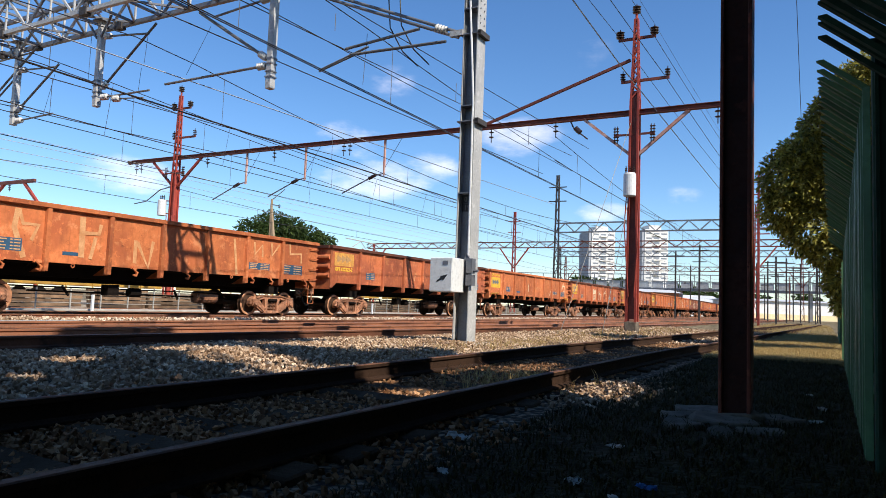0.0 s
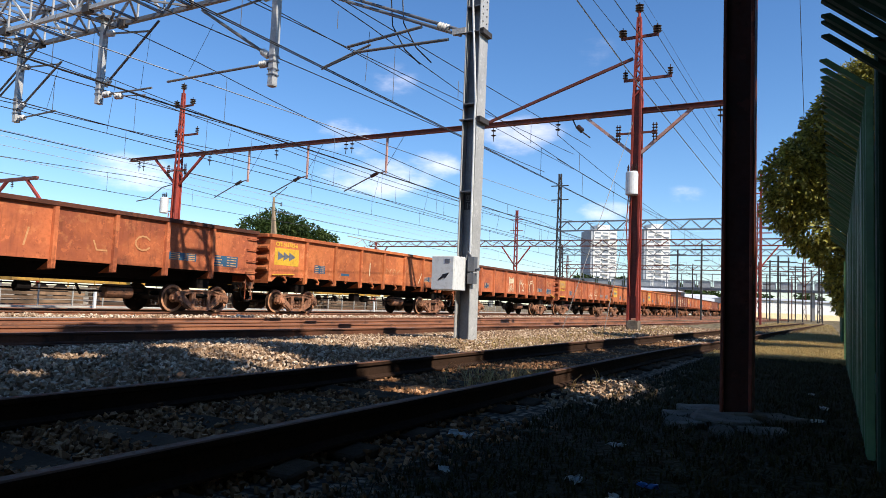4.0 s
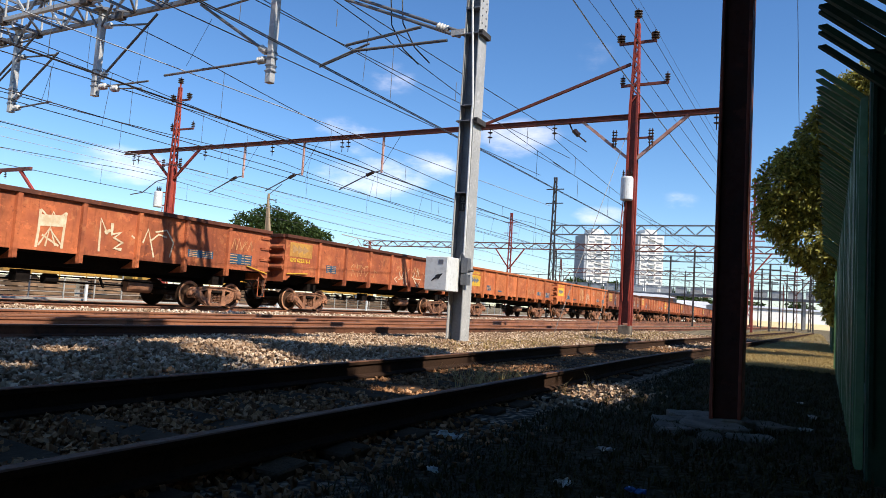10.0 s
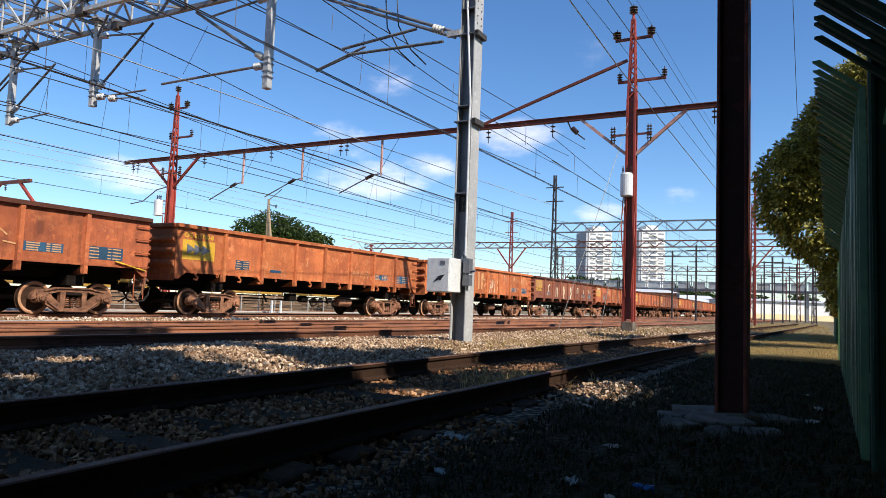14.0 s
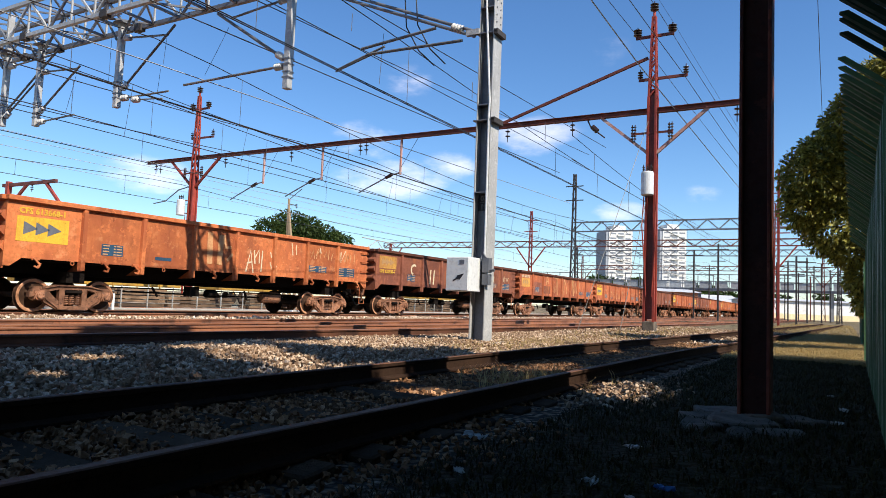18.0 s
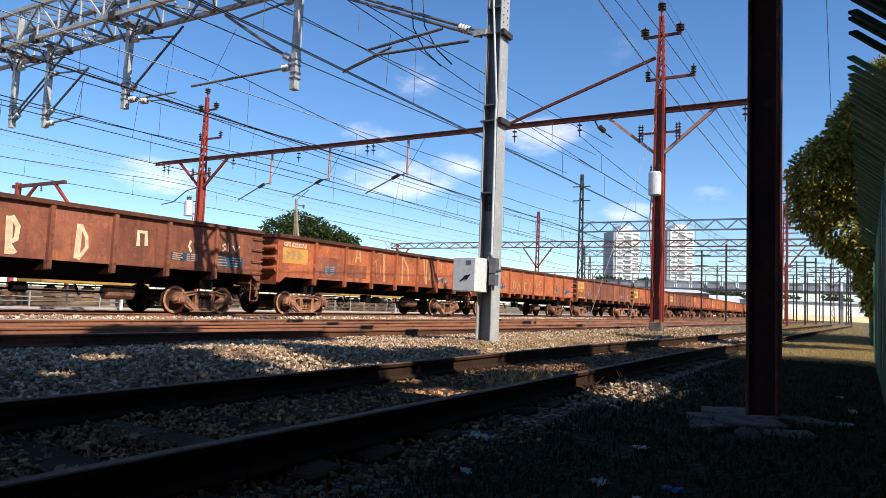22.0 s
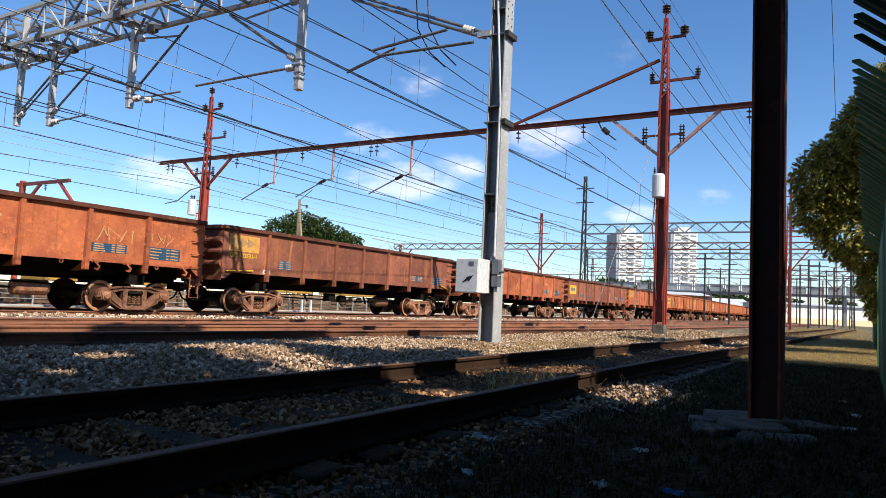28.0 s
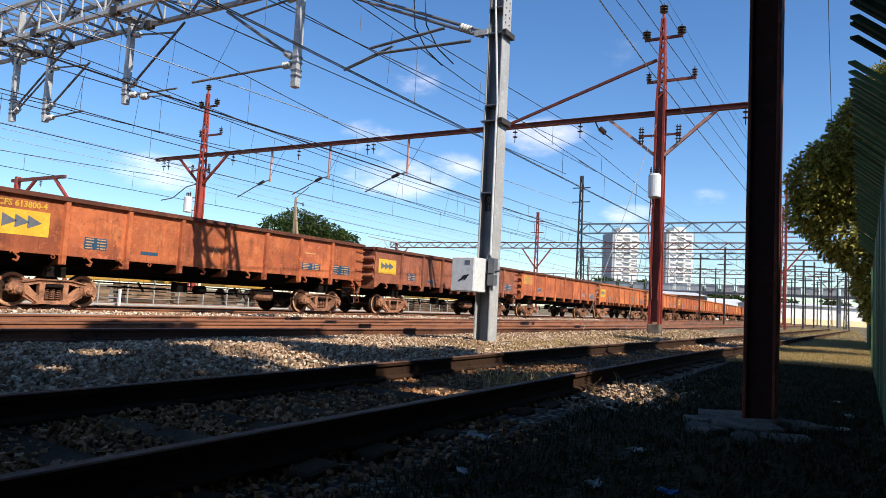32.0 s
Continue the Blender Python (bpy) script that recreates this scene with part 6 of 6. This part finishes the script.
def yellow_vehicle(x, length, label):
    t = thing("maintenance_vehicle", pose(x, 36.5, 0), label, "rail vehicle", "yellow rail vehicles")
    bm = bmn()
    box(bm, 0, length, -1.2, 1.2, 1.0, 1.3)
    part("frame", bm, YELLOW_DIRTY, t, bevel=0.03)
    bm = bmn()
    box(bm, length * 0.1, length * 0.8, -1.1, 1.1, 1.3, 1.7)
    part("hood", bm, YELLOW_DIRTY, t, bevel=0.06)
    for k in (0.18, 0.3, 0.7, 0.82):
        bm = bmn()
        for s in (-0.85, 0.85):
            tube(bm, [(length * k, s - 0.06, 0.5), (length * k, s + 0.06, 0.5)], 0.4, 16)
        tube(bm, [(length * k, -0.85, 0.5), (length * k, 0.85, 0.5)], 0.07, 8)
        part("wheelset", bm, TREAD, t)
    bm = bmn()
    for i in range(5):
        bar(bm, (length * (0.15 + 0.17 * i), -1.22, 0.75), (length * (0.15 + 0.17 * i), -1.22, 1.5), 0.05)
    bar(bm, (length * 0.15, -1.22, 1.45), (length * 0.83, -1.22, 1.45), 0.04)
    part("handrail", bm, YELLOW_DIRTY, t)


for x, length in ((-2, 8), (9.5, 7), (19.5, 9), (31.5, 8), (43, 9), (56, 9)):
    yellow_vehicle(x, length, "dirty yellow track maintenance vehicle parked in the yard")

bm = bmn()
box(bm, -0.05, 0.05, -0.05, 0.05, -0.05, 0.62)
marker = mesh_of("marker_post", bm, WHITE_BOX, bevel=0.01)
for x in (17.4, 27.9, 28.6, 37.0):
    o = tagged(new("marker_post", marker), "short white marker post beside the yard track", "marker post", "marker posts")
    o.matrix_basis = pose(x, 25.6, 0)


def wooden_pole():
    t = thing("timber_pole", pose(50.5, 47.5, 0), "weathered timber A-pole with a small bracket", "pole")
    for dx, dy in ((0, 0), (0.0, -1.1), (0, -0.55)):
        bm = bmn()
        tube(bm, [(dx, dy * 1.4, 0), (dx, 0, 10.4 if dy == 0 else 9.6)], [0.17, 0.12], 8)
        part("leg", bm, TIMBER, t)
    bm = bmn()
    tube(bm, [(0, 0, 10.3), (0, -1.6, 11.3)], 0.04, 5)
    tube(bm, [(0, 0.1, 9.9), (0, -0.9, 9.7)], 0.05, 5)
    part("bracket", bm, GALV_DARK, t)
    bm = bmn()
    insulator(bm, (0, -1.0, 9.85), 3, 0.12, 0.12, 1)
    part("pin_insulator", bm, DARK_INS, t)


TIMBER = surface("weathered timber", (0.36, 0.26, 0.16), (0.27, 0.19, 0.11), 0.85, 0.0, 1.2, 22, 0.3)
wooden_pole()
tree(68, 61, 11.6, [((-6, 0, 8.6), (2.6, 2, 1.7)), ((-2.5, 0, 10.0), (2.8, 2, 1.8)), ((0.5, 0, 9.6), (2.8, 2, 1.8)), ((4, 0, 9.0), (3, 2, 1.6)), ((7, 0, 8.5), (2.6, 2, 1.4)), ((1, 0, 7.2), (8, 2, 2.0))],
     9000, 0.24, "broad green tree standing beyond the yard", 21, LEAF_DARK, 0.3)


def yard_portal():
    t = thing("yard_portal", pose(25.4, 0, 0), "short red steel portal in the yard behind the train", "portal")
    for y in (49.9,):
        bm = bmn()
        bar(bm, (0, y, 0), (0, y, 7.9), 0.3)
        part("mast", bm, RED_STEEL, t)
    bm = bmn()
    bar(bm, (0, 50.6, 7.65), (0, 44.2, 7.65), 0.18, 0.22)
    part("beam", bm, RED_DARK, t)
    for a, b in (((0, 49.8, 6.0), (0, 47.6, 7.6)), ((0, 43.2, 5.8), (0, 45.4, 7.6)), ((0, 43.2, 0), (0, 43.2, 5.8))):
        bm = bmn()
        bar(bm, a, b, 0.16)
        part("brace", bm, RED_STEEL, t)
    bm = bmn()
    insulator(bm, (0, 47.0, 7.55), 3, 0.1, 0.12, 1)
    part("pin_insulator", bm, DARK_INS, t)


yard_portal()


# stands in for what looks like a raised pantograph
def pantograph_frame():
    t = thing("pantograph_frame", pose(62, 44.5, 0), "grey raised pantograph-like frame above the yard", "isolator")
    bm = bmn()
    bar(bm, (0, 0, 0), (0, 0, 6.3), 0.25)
    part("mast", bm, GALV_DARK, t)
    for a, b, r in (((-3.2, 0, 7.35), (3.2, 0, 7.2), 0.06), ((-2.6, 0, 6.2), (-0.6, 0, 7.2), 0.05), ((1.2, 0, 7.2), (3.2, 0, 6.2), 0.05), ((-0.4, 0, 7.2), (0.8, 0, 6.3), 0.04)):
        bm = bmn()
        tube(bm, [a, b], r, 5)
        part("tube", bm, GALV, t)
    bm = bmn()
    insulator(bm, (0.9, 0, 7.15), 3, 0.16, 0.16, 1)
    part("pin_insulator", bm, DARK_INS, t)


pantograph_frame()


# ---------------------------------------------------------------- distance
GLASS_DARK = surface("dark window bays", (0.2, 0.22, 0.25), (0.26, 0.28, 0.3), 0.3)
GREY_WALL = surface("grey render", (0.38, 0.4, 0.43), (0.32, 0.34, 0.37), 0.85)
ORANGE_WALL = surface("orange render", (0.5, 0.2, 0.1), (0.42, 0.16, 0.08), 0.85, 0.0, 0.4, 4, 0.05)
CREAM = surface("pale yellow paint", (0.78, 0.64, 0.38), (0.7, 0.54, 0.3), 0.8, 0.0, 0.3, 4, 0.05)
ROOF = surface("pale metal roof", (0.6, 0.6, 0.6), (0.5, 0.5, 0.5), 0.5, 0.0, 0.2, 3, 0.05)


def tower_block(x, y, w, d, h, label):
    """Slab block turned from the viewer towards the sun: white balcony front, grey flank."""
    t = thing("apartment_tower", pose(x, y, 0, 0, 0, math.degrees(math.atan2(y, x)) + 25), label, "apartment tower", "apartment towers")
    bm = bmn()
    box(bm, 0, d, -w / 2, w / 2, 0, h)
    part("body", bm, WHITE_WALL, t)
    # the flank's grey stands for the side away from the sun
    bm = bmn()
    box(bm, 0.5, d, w / 2, w / 2 + 1.6, 0, h - 1)
    part("flank", bm, GREY_WALL, t, "grey flank toned as the shaded side")
    bm = bmn()
    box(bm, 2, d - 2, -w / 4, w / 4, h, h + 3)
    part("roof_house", bm, WHITE_WALL, t)
    n = int(h / 3.1)
    for i in range(n):
        z = h - 3.2 - i * 3.1
        if z < 8:
            break
        for a, b in ((-0.44, -0.2), (-0.12, 0.12), (0.2, 0.44)):
            bm = bmn()
            box(bm, -0.06, 0.02, a * w, b * w, z + 0.2, z + 1.15)
            part("window", bm, GLASS_DARK, t)
        bm = bmn()
        box(bm, -0.9, 0, -0.15 * w, 0.15 * w, z - 0.9, z - 0.1)
        part("balcony", bm, WHITE_WALL, t)


tower_block(432, 122.5, 16, 16, 51, "tall white apartment tower with rows of balconies")
tower_block(440, 91, 15.5, 16, 52, "tall white apartment tower with rows of balconies")


def footbridge():
    t = thing("footbridge", pose(150, 0, 0), "long grey footbridge with mesh parapets over the railway", "footbridge")
    bm = bmn()
    box(bm, -1.2, 1.2, -4, 75, 5.3, 5.7)
    part("deck", bm, GALV_DARK, t)
    for z in (5.75, 7.2, 8.6):
        bm = bmn()
        bar(bm, (-1.2, -4, z), (-1.2, 75, z), 0.16)
        part("rail", bm, GALV_DARK, t)
    for i in range(27):
        y = -4 + i * 3.0
        bm = bmn()
        bar(bm, (-1.2, y, 5.7), (-1.2, y, 8.6), 0.14)
        part("upright", bm, GALV_DARK, t)
        bm = bmn()
        prism(bm, [(y + 0.3, 5.85), (y + 2.7, 5.85), (y + 2.7, 7.1), (y + 0.3, 7.1)], "x", -1.16, -1.12)
        part("mesh_panel", bm, GALV, t)
    for y in (2, 14, 26, 40, 55, 70):
        bm = bmn()
        box(bm, -0.4, 0.4, y - 0.4, y + 0.4, 0, 5.3)
        part("pier", bm, CONCRETE, t)


footbridge()


def shed(x, y, turn, width, deep, h, ridge, wall, label, base=None, windows=0):
    """A long building seen from its front (its local -x side), turned about its middle."""
    t = thing("warehouse", pose(x, y, 0, 0, 0, turn), label, "building")
    w = width / 2
    bm = bmn()
    box(bm, 0, deep, -w, w, -0.1, h)
    part("wall", bm, wall, t)
    bm = bmn()
    prism(bm, [(-0.6, h), (deep + 0.6, h), (deep / 2, ridge)], "y", -w - 0.6, w + 0.6)
    part("roof", bm, ROOF, t)
    if base:
        bm = bmn()
        box(bm, -0.06, 0, -w, w, 0, 1.3)
        part("base_band", bm, base, t)
    for k in range(windows):
        yy = -w + (k + 0.5) * width / windows
        for z in (h * 0.25, h * 0.62):
            bm = bmn()
            box(bm, -0.05, 0.02, yy - 0.8, yy + 0.8, z, z + h * 0.2)
            part("window", bm, GLASS_DARK, t)


shed(185, 5, 40, 30, 12, 4.3, 4.9, WHITE_WALL, "long white yard wall with a pale yellow base band", CREAM, 0)
shed(190, 28, 40, 15, 14, 3.3, 5.6, WHITE_WALL, "white warehouse with a low pitched metal roof")
shed(140, 28.6, 40, 9.4, 8, 4.6, 5.3, ORANGE_WALL, "orange brick building with small windows", None, 4)
shed(190, 52, 40, 22, 14, 5.4, 6.8, ORANGE_WALL, "orange brick building with small windows", None, 5)

for i, (x, y, h) in enumerate([(170, 52, 9), (220, 66, 11), (185, 60, 8), (240, 40, 10), (210, 30, 9), (230, 5, 8), (260, 20, 10), (260, 90, 12), (300, 79, 17), (300, 130, 14), (330, 180, 14)]):
    rng = random.Random(90 + i)
    lobes = [((rng.uniform(-3, 3), rng.uniform(-3, 3), h * rng.uniform(0.5, 0.85)), (rng.uniform(2, 3), rng.uniform(2, 3), rng.uniform(1.4, 2.2))) for _ in range(6)]
    tree(x, y, h, lobes, 1300, 0.5, "far green tree beyond the railway yard", 90 + i, LEAF_DARK, 0.3)


def far_mast(x, y, h, mat, lamp=False):
    t = thing("far_mast", pose(x, y, 0), "slim far catenary mast in the yard", "mast", "far yard masts")
    bm = bmn()
    bar(bm, (0, 0, 0), (0, 0, h), 0.17)
    part("column", bm, mat, t)
    bm = bmn()
    bar(bm, (0, -1.0, h - 0.6), (0, 1.0, h - 0.6), 0.1)
    part("crossarm", bm, mat, t)
    bm = bmn()
    bar(bm, (0, -0.7, h - 1.8), (0, 0.7, h - 1.8), 0.08)
    part("crossarm", bm, mat, t)


for x, y, h, m in ((73.7, 3.92, 6.6, DARK_STEEL), (76.1, 11.3, 8.0, DARK_STEEL), (73.7, 5.45, 9.4, RED_STEEL), (95, 3.9, 8, DARK_STEEL), (105, 2.6, 8, DARK_STEEL), (118, 3.9, 8.5, DARK_STEEL), (120, 1.8, 8.0, DARK_STEEL),
                   (140, 5.2, 8, RED_DARK), (110, 8.4, 8.5, DARK_STEEL), (125, 20, 9, DARK_STEEL), (59.3, 4.4, 12.2, RED_STEEL), (112, 0.6, 7.5, DARK_STEEL), (130, 0.4, 7.5, DARK_STEEL),
                   (128, 6.5, 8, DARK_STEEL), (135, 9.0, 8, DARK_STEEL), (100, 6.3, 8, DARK_STEEL), (86, 15.5, 8.2, DARK_STEEL)):
    far_mast(x, y, h, m)


# ---------------------------------------------------------------- stones, grass and litter
def stone_field(name, count, place, size, label, seed, material):
    """Loose broken stones, each a small irregular block."""
    rng = random.Random(seed)
    base = [Vector(v) for v in ((-1, -1, -1), (1, -1, -1), (1, 1, -1), (-1, 1, -1), (-1, -1, 1), (1, -1, 1), (1, 1, 1), (-1, 1, 1))]
    quads = ((3, 2, 1, 0), (4, 5, 6, 7), (0, 1, 5, 4), (1, 2, 6, 5), (2, 3, 7, 6), (3, 0, 4, 7))
    verts, faces = [], []
    for _ in range(count):
        x, y = place(rng)
        s = size * rng.uniform(0.55, 1.35)
        m = Euler((rng.uniform(0, 6), rng.uniform(0, 6), rng.uniform(0, 6))).to_matrix()
        c = Vector((x, y, ground_z(x, y) + s * rng.uniform(0.1, 0.7)))
        b = len(verts)
        sx, sy, sz = rng.uniform(0.7, 1.2), rng.uniform(0.6, 1.0), rng.uniform(0.45, 0.8)
        for v in base:
            k = rng.uniform(0.42, 1.05)
            verts.append(c + m @ Vector((v.x * sx * rng.uniform(0.75, 1.1), v.y * sy * rng.uniform(0.7, 1.1), v.z * sz)) * (s * 0.5 * k))
        faces += [tuple(b + i for i in q) for q in quads]
    me = bpy.data.meshes.new(name)
    me.from_pydata(verts, [], faces)
    me.materials.append(material)
    me.update()
    return tagged(new(name, me), label, "ballast", kind="stuff")


def stone_material(name, tone, warm):
    m, nt, N, L, b = node_mat(name)
    geo = N("ShaderNodeNewGeometry")
    co = N("ShaderNodeTexCoord").outputs["Object"]
    col = ramp_node(nt, geo.outputs["Random Per Island"], [(p, (col[0] * tone, col[1] * tone / warm ** 0.5, col[2] * tone / warm)) for p, col in ((0.0, (0.1, 0.064, 0.042)), (0.35, (0.22, 0.155, 0.105)), (0.7, (0.37, 0.285, 0.205)), (1.0, (0.56, 0.475, 0.38)))])
    col = mix_node(nt, range_node(nt, noise_node(nt, co, 60, 4), 0.45, 0.7, 0.0, 0.5), col, (0.12 * tone, 0.08 * tone, 0.05 * tone))
    stain = range_node(nt, noise_node(nt, co, 0.8, 3), 0.45, 0.65, 0.0, 0.45)
    col = mix_node(nt, stain, col, (0.18 * tone, 0.105 * tone, 0.058 * tone))
    L(col, b.inputs["Base Color"])
    b.inputs["Roughness"].default_value = 0.9
    b.inputs["Specular IOR Level"].default_value = 0.08
    return m


STONE = stone_material("broken granite", 1.4, 1.2)
PALE_STONE = stone_material("pale granite", 1.75, 1.0)
# rust-brown stones, toned darker and warmer to stand for the siding's shade
SIDING_STONE = stone_material("rust-brown ballast toned for shade", 1.0, 2.3)
stone_field("ballast_stones", 50000, lambda r: (r.uniform(1.2, 19), r.uniform(4.2, 9.2)), 0.05, "loose grey broken ballast stones between the tracks", 1, STONE)
stone_field("ballast_stones", 30000, lambda r: (r.uniform(1.2, 20), r.uniform(2.3, 4.2)), 0.041, "rust-brown ballast stones between the siding rails", 2, SIDING_STONE)
stone_field("ballast_stones", 500, lambda r: (r.uniform(1.5, 4.6), r.gauss(2.05, 0.2)), 0.04, "scattered gravel stones beside the siding", 5, SIDING_STONE)
stone_field("ballast_stones", 1500, lambda r: (r.gauss(7.1, 0.55), r.gauss(2.0, 0.2)), 0.045, "scattered gravel stones beside the siding", 6, STONE)
stone_field("ballast_stones", 14000, lambda r: (r.uniform(6, 48), r.gauss(15.3, 0.75)), 0.07, "pale ballast stones beside the train's track", 3, PALE_STONE)
stone_field("ballast_stones", 8000, lambda r: (r.uniform(18, 36), r.uniform(2.5, 8.5)), 0.07, "loose grey broken ballast stones between the tracks", 4, STONE)


def cable_trough():
    t = thing("cable_trough", pose(0, 13.95, 0), "row of pale concrete cable trough covers beside the rail", "cable trough")
    bm = bmn()
    box(bm, -0.4, 0.4, -0.17, 0.17, 0.0, 0.15)
    one = mesh_of("cover", bm, CONCRETE, bevel=0.02)
    bm = bmn()
    prism(bm, [(-0.1, 0.0), (0.1, 0.0), (0.06, 0.12), (-0.06, 0.12)], "y", -0.2, -0.175)
    clip = mesh_of("clip", bm, RAIL_DARK)
    for i in range(9):
        share("cover", one, t, pose(1.9 + i * 0.86, 0, random.uniform(0, 0.02), 0, random.uniform(-1, 1), 0))
        share("clip", clip, t, pose(2.33 + i * 0.86, 0, 0.02))


cable_trough()


def grass_field(name, count, place, height, label, seed, material):
    rng = random.Random(seed)
    verts, faces = [], []
    for _ in range(count):
        x, y = place(rng)
        z = ground_z(x, y)
        for _ in range(4):
            a = rng.uniform(0, math.tau)
            h = height * rng.uniform(0.4, 1.3)
            d = Vector((math.cos(a), math.sin(a), 0))
            w = Vector((-d.y, d.x, 0)) * 0.004
            p = Vector((x + rng.uniform(-0.04, 0.04), y + rng.uniform(-0.04, 0.04), z - 0.01))
            mid, tip = p + d * h * 0.25 + Vector((0, 0, h * 0.6)), p + d * h * 0.75 + Vector((0, 0, h * 0.85))
            b = len(verts)
            verts += [p - w, p + w, mid + w, mid - w, tip]
            faces += [(b, b + 1, b + 2, b + 3), (b + 3, b + 2, b + 4)]
    me = bpy.data.meshes.new(name)
    me.from_pydata(verts, [], faces)
    me.materials.append(material)
    me.update()
    return tagged(new(name, me), label, "grass", kind="stuff")


# blade colours darkened to stand for the shade by the fence
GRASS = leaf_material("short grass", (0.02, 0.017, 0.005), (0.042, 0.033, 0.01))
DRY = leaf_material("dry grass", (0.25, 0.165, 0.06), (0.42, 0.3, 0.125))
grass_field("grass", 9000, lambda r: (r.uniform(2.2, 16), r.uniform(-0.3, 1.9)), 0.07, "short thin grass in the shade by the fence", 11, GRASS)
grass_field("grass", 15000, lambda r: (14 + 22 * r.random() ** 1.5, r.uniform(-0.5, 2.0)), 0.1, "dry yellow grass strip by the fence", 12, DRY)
grass_field("grass", 1300, lambda r: (r.gauss(14, 2.5), r.gauss(5.7, 0.4)), 0.1, "dry yellow weeds round the grey post", 13, DRY)
grass_field("grass", 2000, lambda r: (r.uniform(18, 34), r.gauss(5.9, 0.6)), 0.11, "dry yellow weeds round the red mast", 14, DRY)
grass_field("grass", 3500, lambda r: (r.uniform(34, 80), r.uniform(-0.6, 4.5)), 0.16, "dry yellow grass by the far tracks", 16, DRY)
grass_field("grass", 90, lambda r: (r.gauss(6.9, 0.5), r.gauss(3.0, 0.3)), 0.2, "dry weeds between the siding rails", 15, DRY)

PAPER = surface("crumpled paper", (0.7, 0.7, 0.66), (0.6, 0.6, 0.56), 0.8, 0.0, 6, 40, 0.3)
BLUE_FILM = surface("blue plastic scrap", (0.05, 0.2, 0.5), (0.04, 0.16, 0.42), 0.4)


def scrap(x, y, s, mat, label, seed):
    rng = random.Random(seed)
    bm = bmn()
    n = 5
    g = [[bm.verts.new(((i / n - 0.5) * s + rng.uniform(-0.1, 0.1) * s, (j / n - 0.5) * s * 0.6 + rng.uniform(-0.1, 0.1) * s, rng.uniform(0, 0.3) * s)) for j in range(n + 1)] for i in range(n + 1)]
    for i in range(n):
        for j in range(n):
            bm.faces.new((g[i][j], g[i + 1][j], g[i + 1][j + 1], g[i][j + 1]))
    bmesh.ops.solidify(bm, geom=bm.faces[:], thickness=0.002)
    o = solid("litter", bm, mat, label, "litter")
    o.matrix_basis = pose(x, y, ground_z(x, y) + 0.012, 0, 0, rng.uniform(0, 180))


for i, (x, y, s) in enumerate([(4.18, 1.09, 0.1), (3.9, 2.0, 0.14), (4.2, 2.35, 0.1), (3.15, 1.7, 0.08), (6.1, 0.05, 0.1), (6.9, 0.0, 0.12), (8.3, 0.12, 0.08), (3.0, 0.75, 0.16), (3.3, 1.05, 0.1)]):
    scrap(x, y, s, PAPER, "scrap of crumpled white paper on the grass", i)
scrap(3.35, 0.72, 0.09, BLUE_FILM, "scrap of blue plastic on the grass", 30)


def motions():
    steps_t = [i * 0.5 for i in range(65)]
    for t, x0, sets in WAGONS:
        rows = []
        for s in steps_t:
            x = x0 - (train_shift(s) - train_shift(0.0))
            a = math.degrees(math.atan2(bend(x + 5) - bend(x - 5), 10))
            rows.append((s, pose(x, TRAIN_Y + (bend(x + 5) + bend(x - 5)) / 2, 0, 0, 0, a)))
        walk(t, rows)
        # the wheelsets turn as they roll
        ticks = [i / 10 for i in range(321)]
        for w, k in sets:
            walk(w, [(s, pose(k, 0, 0, 0, -math.degrees((train_shift(s) - train_shift(0.0)) / R_WHEEL), 0)) for s in ticks])


motions()
